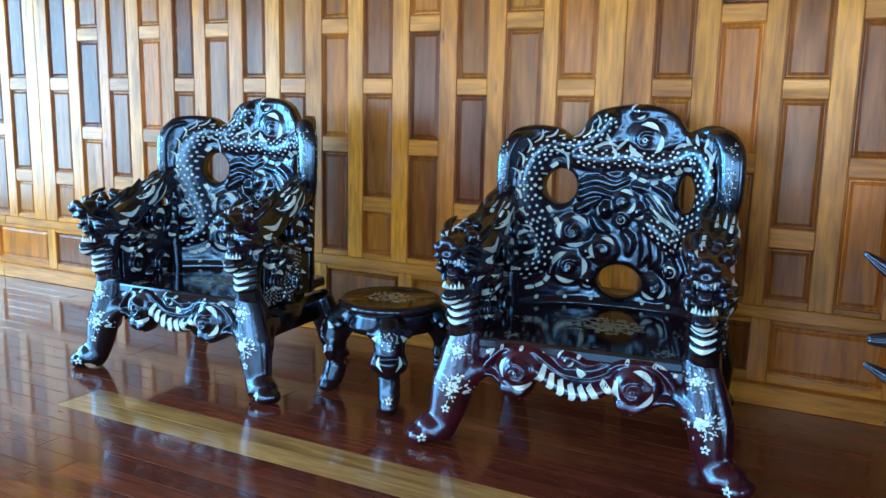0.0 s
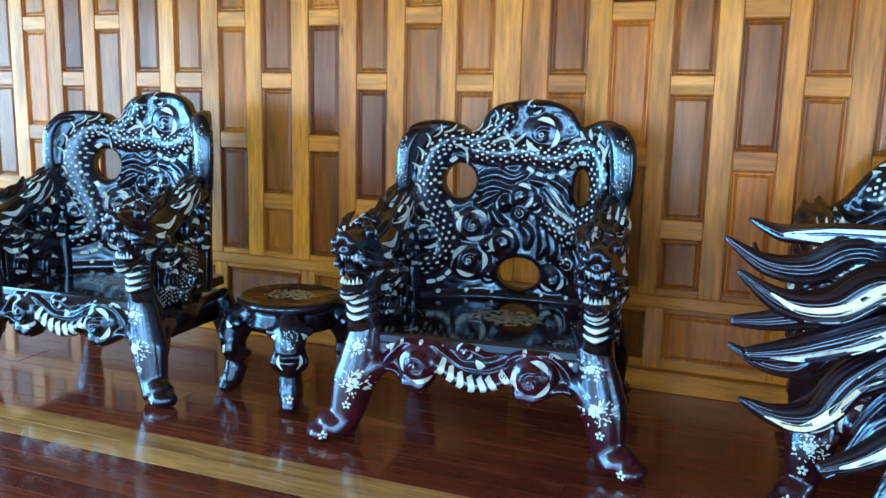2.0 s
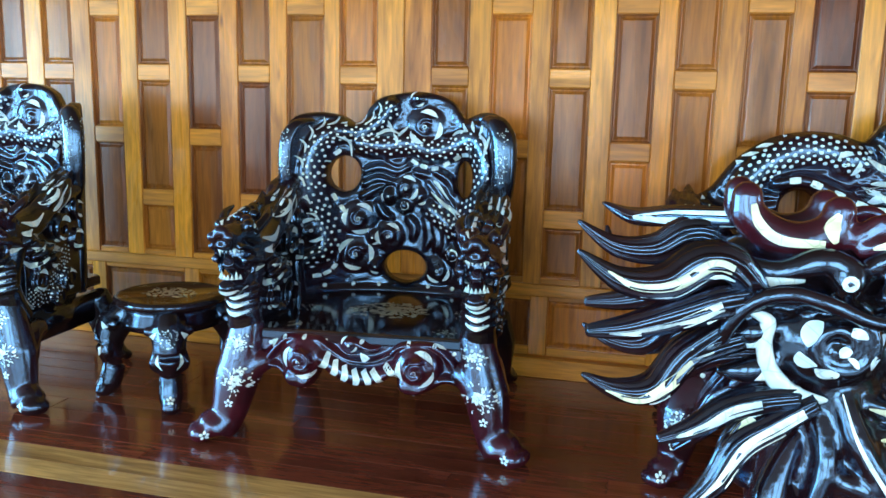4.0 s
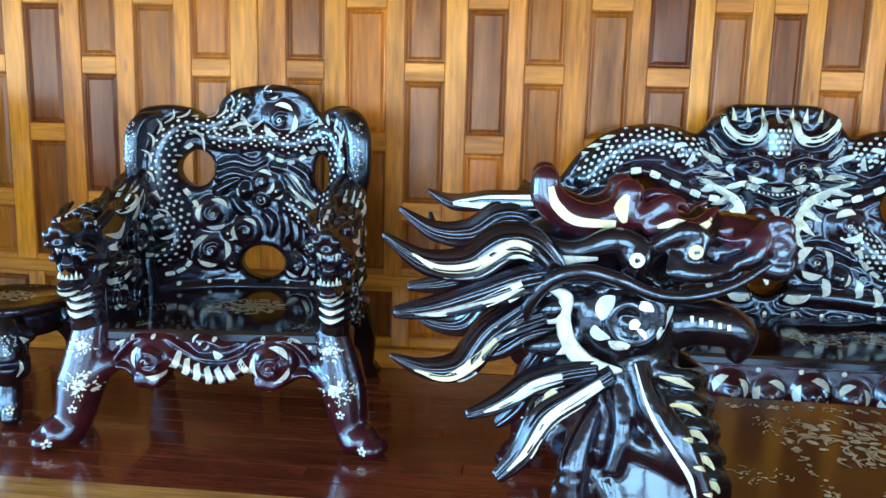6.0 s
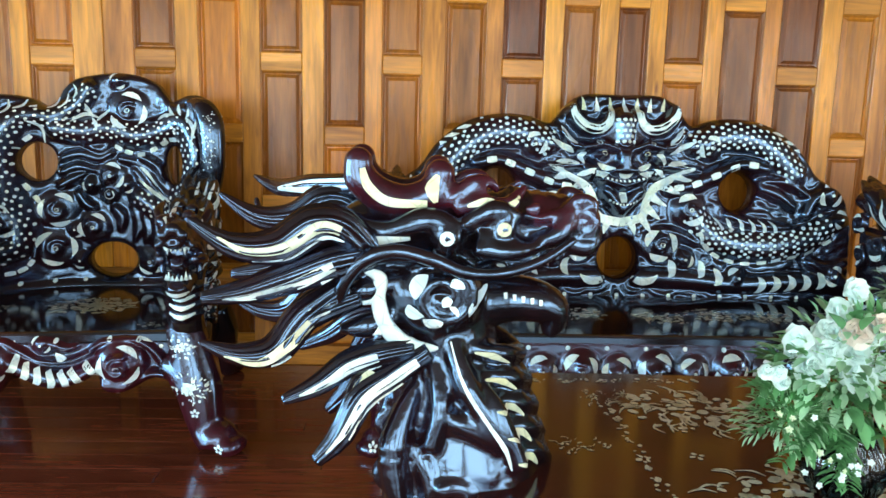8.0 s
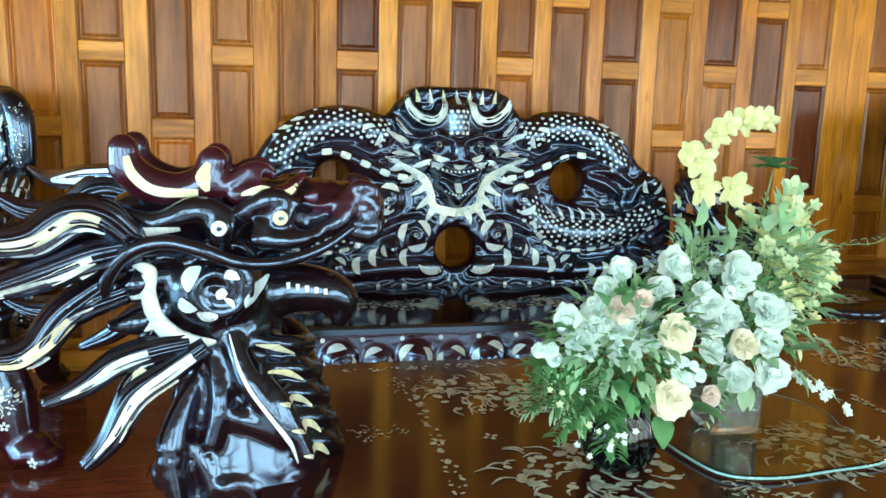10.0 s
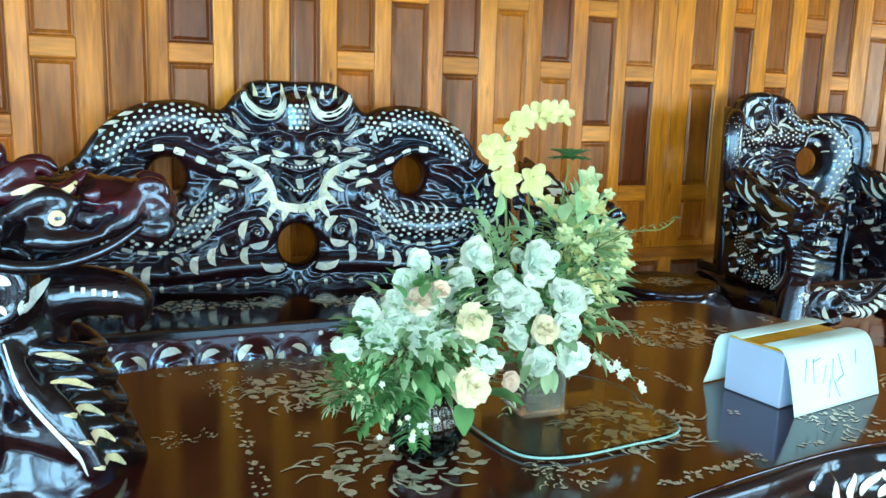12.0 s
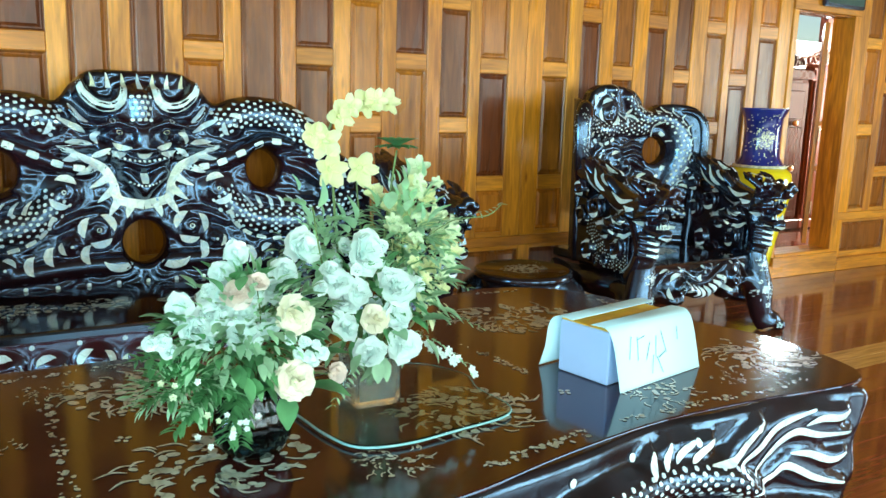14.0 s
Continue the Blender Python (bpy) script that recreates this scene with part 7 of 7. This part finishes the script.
for k in range(16):
    a, q = frnd.uniform(0, 6.283), frnd.random() ** 0.5
    flower("small_rose", ROSES[k % 3], glass_vase, (1.32 + 0.12 * q * math.cos(a), 1.28 + frnd.uniform(-0.02, 0.05), 0.92 + 0.10 * q * math.sin(a)), frnd.uniform(0.010, 0.018))
for k in range(46):
    a, q = frnd.uniform(0, 6.283), frnd.random() ** 0.5
    flower("blossom", SMALL if k % 3 else ORCHID, glass_vase, (1.44 + 0.075 * q * math.cos(a), 1.33 + frnd.uniform(-0.03, 0.05), 0.99 + 0.15 * q * math.sin(a)), frnd.uniform(0.010, 0.018))
# tissue box under folded paper
PAPER = plain("white_paper", (0.56, 0.85, 0.92), 0.7, vary=0.03, scale=5, relief=0.04)
BLUE_BOX = plain("pale_blue_card", (0.40, 0.58, 0.92), 0.5, vary=0.04)
ORANGE = plain("orange_card", (0.95, 0.50, 0.05), 0.45, vary=0.25, scale=20)
INK = plain("pale_blue_ink", (0.22, 0.42, 0.50), 0.7)
tissue = thing("tissue_box", pose(1.85, 1.19, TABLE_Z + 0.001, 0, 0, 10.5), "pale tissue box with orange top under a folded white paper sign", "box")
part("carton", box_bm(0.012, 0.285, 0.045, 0.185, 0, 0.118, 0.003), BLUE_BOX, tissue, smooth=False)
part("carton_top", box_bm(0.014, 0.283, 0.047, 0.183, 0.1185, 0.1215, 0.001), ORANGE, tissue, smooth=False)


def paper(path, x0, x1):
    """A bent sheet of paper, a little thick, drawn along x."""
    bm, rows = bmesh.new(), []
    p = curve_points([(0, *q) for q in path], 5)
    for i, c in enumerate(p):
        t = (p[min(i + 1, len(p) - 1)] - p[max(i - 1, 0)]).normalized()
        n = Vector((0, -t.z, t.y)) * 0.0006
        rows.append([bm.verts.new((x, c.y + s * n.y, c.z + s * n.z)) for x, s in ((x0, 1), (x1, 1), (x1, -1), (x0, -1))])
    for a, b in zip(rows, rows[1:]):
        for k in range(4):
            bm.faces.new((a[k], a[(k + 1) % 4], b[(k + 1) % 4], b[k]))
    bm.faces.new(rows[0][::-1])
    bm.faces.new(rows[-1])
    return bm


front_sheet = part("paper_front", paper([(0.0, 0.0), (0.012, 0.05), (0.028, 0.105), (0.045, 0.128), (0.072, 0.130), (0.090, 0.128)], 0.0, 0.297), PAPER, tissue)
part("paper_back", paper([(0.138, 0.128), (0.16, 0.130), (0.19, 0.124), (0.205, 0.10), (0.212, 0.05), (0.228, 0.002)], -0.004, 0.293), PAPER, tissue)
for x, z, w, a in ((0.05, 0.085, 0.05, 70), (0.075, 0.08, 0.05, 80), (0.11, 0.07, 0.04, 60), (0.14, 0.075, 0.045, 75), (0.17, 0.08, 0.05, 100), (0.12, 0.04, 0.04, 70), (0.145, 0.035, 0.04, 110), (0.225, 0.09, 0.03, 80), (0.09, 0.1, 0.03, 10), (0.16, 0.055, 0.03, 20)):
    bm = box_bm(-w / 2, w / 2, -0.0004, 0.0004, -0.001, 0.001)
    y = 0.012 + (z - 0.05) * 0.29 - 0.0035
    bmesh.ops.transform(bm, matrix=pose(x, y, z, -16) @ pose(0, 0, 0, 0, -a, 0), verts=bm.verts)
    part("writing_bar", bm, INK, front_sheet)

# ---- tall floor vase ----
BLUE_G = plain("cobalt_glaze", (0.012, 0.02, 0.16), 0.12, 0, 0.6, 0.35, 12)
YELLOW_G = plain("yellow_glaze", (0.80, 0.62, 0.02), 0.18, 0, 0.5, 0.08, 6)
GOLDPAT = plain("pale_gold_glaze", (0.62, 0.62, 0.42), 0.3, vary=0.4, scale=50)
floor_vase = thing("floor_vase", pose(5.24, 3.6, 0), "tall porcelain vase, cobalt neck over a yellow body, on the floor", "vase")
part("vase_base", lathe(bmesh.new(), [(0.142, 0.0), (0.146, 0.03), (0.131, 0.06), (0.117, 0.13), (0.124, 0.165), (0.071, 0.165)], 40), BLACK, floor_vase)
part("vase_body", lathe(bmesh.new(), [(0.071, 0.166), (0.110, 0.166), (0.117, 0.20), (0.142, 0.36), (0.181, 0.55), (0.209, 0.70), (0.217, 0.79), (0.206, 0.86), (0.170, 0.895), (0.085, 0.896)], 48), YELLOW_G, floor_vase)
neck = part("vase_neck", lathe(bmesh.new(), [(0.085, 0.896), (0.169, 0.897), (0.146, 0.925), (0.122, 0.965), (0.114, 1.05), (0.116, 1.15), (0.124, 1.22), (0.151, 1.272), (0.153, 1.282), (0.146, 1.284), (0.117, 1.22), (0.105, 1.05), (0.071, 1.0)], 48), BLUE_G, floor_vase)
part("vase_band", lathe(bmesh.new(), [(0.142, 0.898), (0.173, 0.898), (0.173, 0.906), (0.165, 0.914), (0.142, 0.914)], 48), GOLDPAT, floor_vase)
ink4 = Inlay(bvh_of(neck.data), lambda u, v: (-0.6 + u * 0.8, -0.6 - u * 0.8, v), (1, 1, 0), 0.002)
vr = random.Random(4)
shell("medallion", neck, lambda bm: ink4.spray(bm, 0, 1.09, 0.06, 120, vr), GOLDPAT, "stuff")
shell("speckles", neck, lambda bm: [ink4.dot(bm, vr.uniform(-0.09, 0.09), vr.uniform(0.91, 1.25), 0.0035, 1, 0, 6) for _ in range(90)], GOLDPAT, "stuff")
body_ink = Inlay(bvh_of(floor_vase.children[1].data), lambda u, v: (-0.6 + u * 0.8, -0.6 - u * 0.8, v), (1, 1, 0), 0.002)
shell("medallion", floor_vase.children[1], lambda bm: body_ink.spray(bm, 0, 0.78, 0.07, 110, vr), GOLDPAT, "stuff")


# ---- doorway and the room beyond ----
ROSE_WOOD = wood("rose_wood", [(0.30, 0.10, 0.06), (0.36, 0.13, 0.08)], 2, 0.35, 0.2)
DARK_WOOD = wood("dark_cabinet_wood", [(0.06, 0.02, 0.012), (0.08, 0.028, 0.016)], 2, 0.3, 0.3)
BRASS = plain("brass", (0.65, 0.50, 0.28), 0.3, 1.0)
WHITE = plain("white_paint", (0.8, 0.8, 0.8), 0.5, vary=0.04)
frame_1 = thing("door_1", pose(0, 0, 0), "open teak doorway with a golden frame and raised sill", "door", kind="structure")
part("door_jamb", box_bm(5.93, DOOR[0] + 0.005, FACE - 0.012, N1 + 0.02, 0.101, 2.0, 0.004), STILE, frame_1, smooth=False)
part("door_jamb", box_bm(DOOR[1] - 0.005, 6.72, FACE - 0.012, N1 + 0.02, 0.101, 2.0, 0.004), STILE, frame_1, smooth=False)
part("door_head", box_bm(5.93, 6.72, FACE - 0.014, N1 + 0.022, 2.001, 2.10, 0.004), RAIL, frame_1, smooth=False)
part("door_sill", box_bm(DOOR[0] + 0.006, DOOR[1] - 0.006, FACE - 0.02, N1 + 0.03, 0.101, DOOR[2] + 0.01, 0.004), RAIL, frame_1, smooth=False)
part("sill_board", box_bm(5.932, 6.718, FACE - 0.045, FACE - 0.021, 0.0, 0.16, 0.004), RAIL, frame_1, smooth=False)
leaf_1 = thing("door_2", pose(6.64, N1 + 0.05, 0.19, 0, 0, 37), "narrow teak door leaf standing open on brass hinges", "door", kind="structure")
part("door_leaf", box_bm(0, 0.62, -0.018, 0.018, 0, 1.78, 0.003), STILE, leaf_1, smooth=False)
for z in (0.3, 0.9, 1.5):
    part("hinge", box_bm(-0.02, 0.03, -0.026, -0.0185, z - 0.05, z + 0.05, 0.002), BRASS, leaf_1, smooth=False)
bm = tube(bmesh.new(), [(0.56, -0.03, 0.92), (0.56, -0.06, 0.93), (0.50, -0.065, 0.93)], [0.008, 0.008, 0.006], 8)
part("door_handle", bm, BRASS, leaf_1, "brass lever handle")

sign = thing("hanging_picture", pose(6.47, FACE - 0.036, 2.085), "dark glazed frame hanging over the doorway", "picture frame")
part("picture_frame", box_bm(-0.26, 0.22, -0.02, 0.016, -0.045, 0.30, 0.008, 2), BLACK, sign, smooth=False)
part("pane", box_bm(-0.235, 0.195, -0.024, -0.0205, -0.02, 0.275), plain("dark_green_glass", (0.05, 0.09, 0.08), 0.08), sign, smooth=False)

FAR = 6.1
wall_core("wall_beyond", [(5.4, 11.2, FAR, FAR + 0.1, 0, 2.05), (5.4, 8.68, FAR, FAR + 0.1, 2.05, ROOM_H), (9.32, 11.2, FAR, FAR + 0.1, 2.05, ROOM_H), (8.68, 9.32, FAR, FAR + 0.1, 3.2, ROOM_H)], ROSE_WOOD, "reddish wooden wall of the next room with a high window")
wall_core("wall_beyond_west", [(5.3, 5.4, N1, FAR + 0.1, 0, ROOM_H)], ROSE_WOOD, "reddish wooden side wall of the next room")
wall_core("wall_beyond_east", [(11.1, 11.2, N1, FAR, 0, ROOM_H)], ROSE_WOOD, "reddish wooden side wall of the next room")
wall_core("wall_beyond_south", [(ROOM_E, 11.2, N1 - 0.1, N1, 0, ROOM_H)], ROSE_WOOD, "reddish wooden wall of the next room")
part("floor_beyond", box_bm(ROOM_E + T, 11.3, ROOM_S, 8.0, -0.12, -0.02), FLOOR_DARK, None, smooth=False)["kind"] = "structure"
part("ceiling_beyond", box_bm(ROOM_E + T, 11.3, ROOM_S, 8.0, ROOM_H, ROOM_H + 0.1), PLASTER, None, smooth=False)["kind"] = "structure"


def cabinet(m, material, w, h, label):
    """A tall carved cupboard with panelled doors, ring pulls, a cornice and a fretted crest."""
    ob = thing("cupboard", m, label, "cupboard")
    part("carcass", box_bm(-w / 2, w / 2, 0.02, 0.45, 0.10, h - 0.12, 0.006), material, ob, smooth=False)
    part("cornice", box_bm(-w / 2 - 0.04, w / 2 + 0.04, -0.03, 0.47, h - 0.12, h - 0.03, 0.02, 2), material, ob, smooth=False)
    part("plinth", box_bm(-w / 2 - 0.03, w / 2 + 0.03, -0.02, 0.46, 0.0, 0.10, 0.01), material, ob, smooth=False)
    for k in range(2):
        a, b = -w / 2 + 0.02 + k * w / 2, -0.02 + k * w / 2
        d = part("cupboard_door", box_bm(a, b, -0.005, 0.018, 0.14, h - 0.16, 0.004), material, ob, smooth=False)
        for z0, z1 in ((0.20, 0.62), (0.70, 1.10), (1.18, h - 0.24)):
            part("door_panel", box_bm(a + 0.06, b - 0.06, -0.017, -0.0055, z0, z1, 0.010), material, d, smooth=False)
        for z in (0.66, 1.14):
            part("ring_pull", ball(bmesh.new(), ((a + b) / 2, -0.03, z), 0.035, (1.3, 0.6, 0.8), 12), BRASS, d)
    crest = bmesh.new()
    for k in range(7):
        u = -w / 2 + w * (k + 0.5) / 7
        tube(crest, [(p[0], 0.10, p[1]) for p in swirl_path(u, h + 0.05 + 0.03 * (3 - abs(k - 3)), 0.06, 1.4, k, 1)], [0.02, 0.016, 0.012], 8, 1, (0, 1, 0), 1)
    box(crest, -w / 2, w / 2, 0.08, 0.12, h - 0.031, h + 0.02)
    part("crest", crest, material, ob)
    return ob


cabinet(pose(8.83, FAR - 0.48, 0), ROSE_WOOD, 0.62, 1.75, "reddish carved wooden cupboard with panelled doors in the next room")
cabinet(pose(8.03, FAR - 0.48, 0), DARK_WOOD, 0.85, 1.72, "dark carved wooden cupboard with brass pulls in the next room")
lintel = part("lintel_panel", box_bm(7.6, 10.4, FAR - 0.06, FAR - 0.002, 1.86, 2.04, 0.01), ROSE_WOOD, None, "carved reddish lintel board on the wall", smooth=False)
tagged(lintel, category="lintel", kind="structure")

# ---- boards of the wall and the floor ----
panelled_run(wall_north, COLUMNS, KIND, ROOM_W + 0.05, 5.93)
panelled_run(wall_north, COLUMNS_E, "BABABABAB", 6.72, ROOM_E - 0.05)
rng = random.Random(5)
y = ROOM_S - 0.015
while y < ROOM_N - 0.03:
    w = 0.115
    light = 2.30 < y + w / 2 < 2.56
    x = -8.72 if light else ROOM_W - rng.uniform(0, 1.5)
    while x < ROOM_E:
        e = min(x + (2.8 if light else rng.choice((2.2, 2.8, 3.4))), ROOM_E)
        if e > ROOM_W:
            s = max(x, ROOM_W)
            piece("plank", round(e - s, 1) - 0.002, 0.1135, 0.02, FLOOR_LIGHT if light and s > -3.2 else FLOOR_DARK, floor, ((s + e) / 2, y + w / 2, -0.01), 0.0015)
        x = e
    y += w
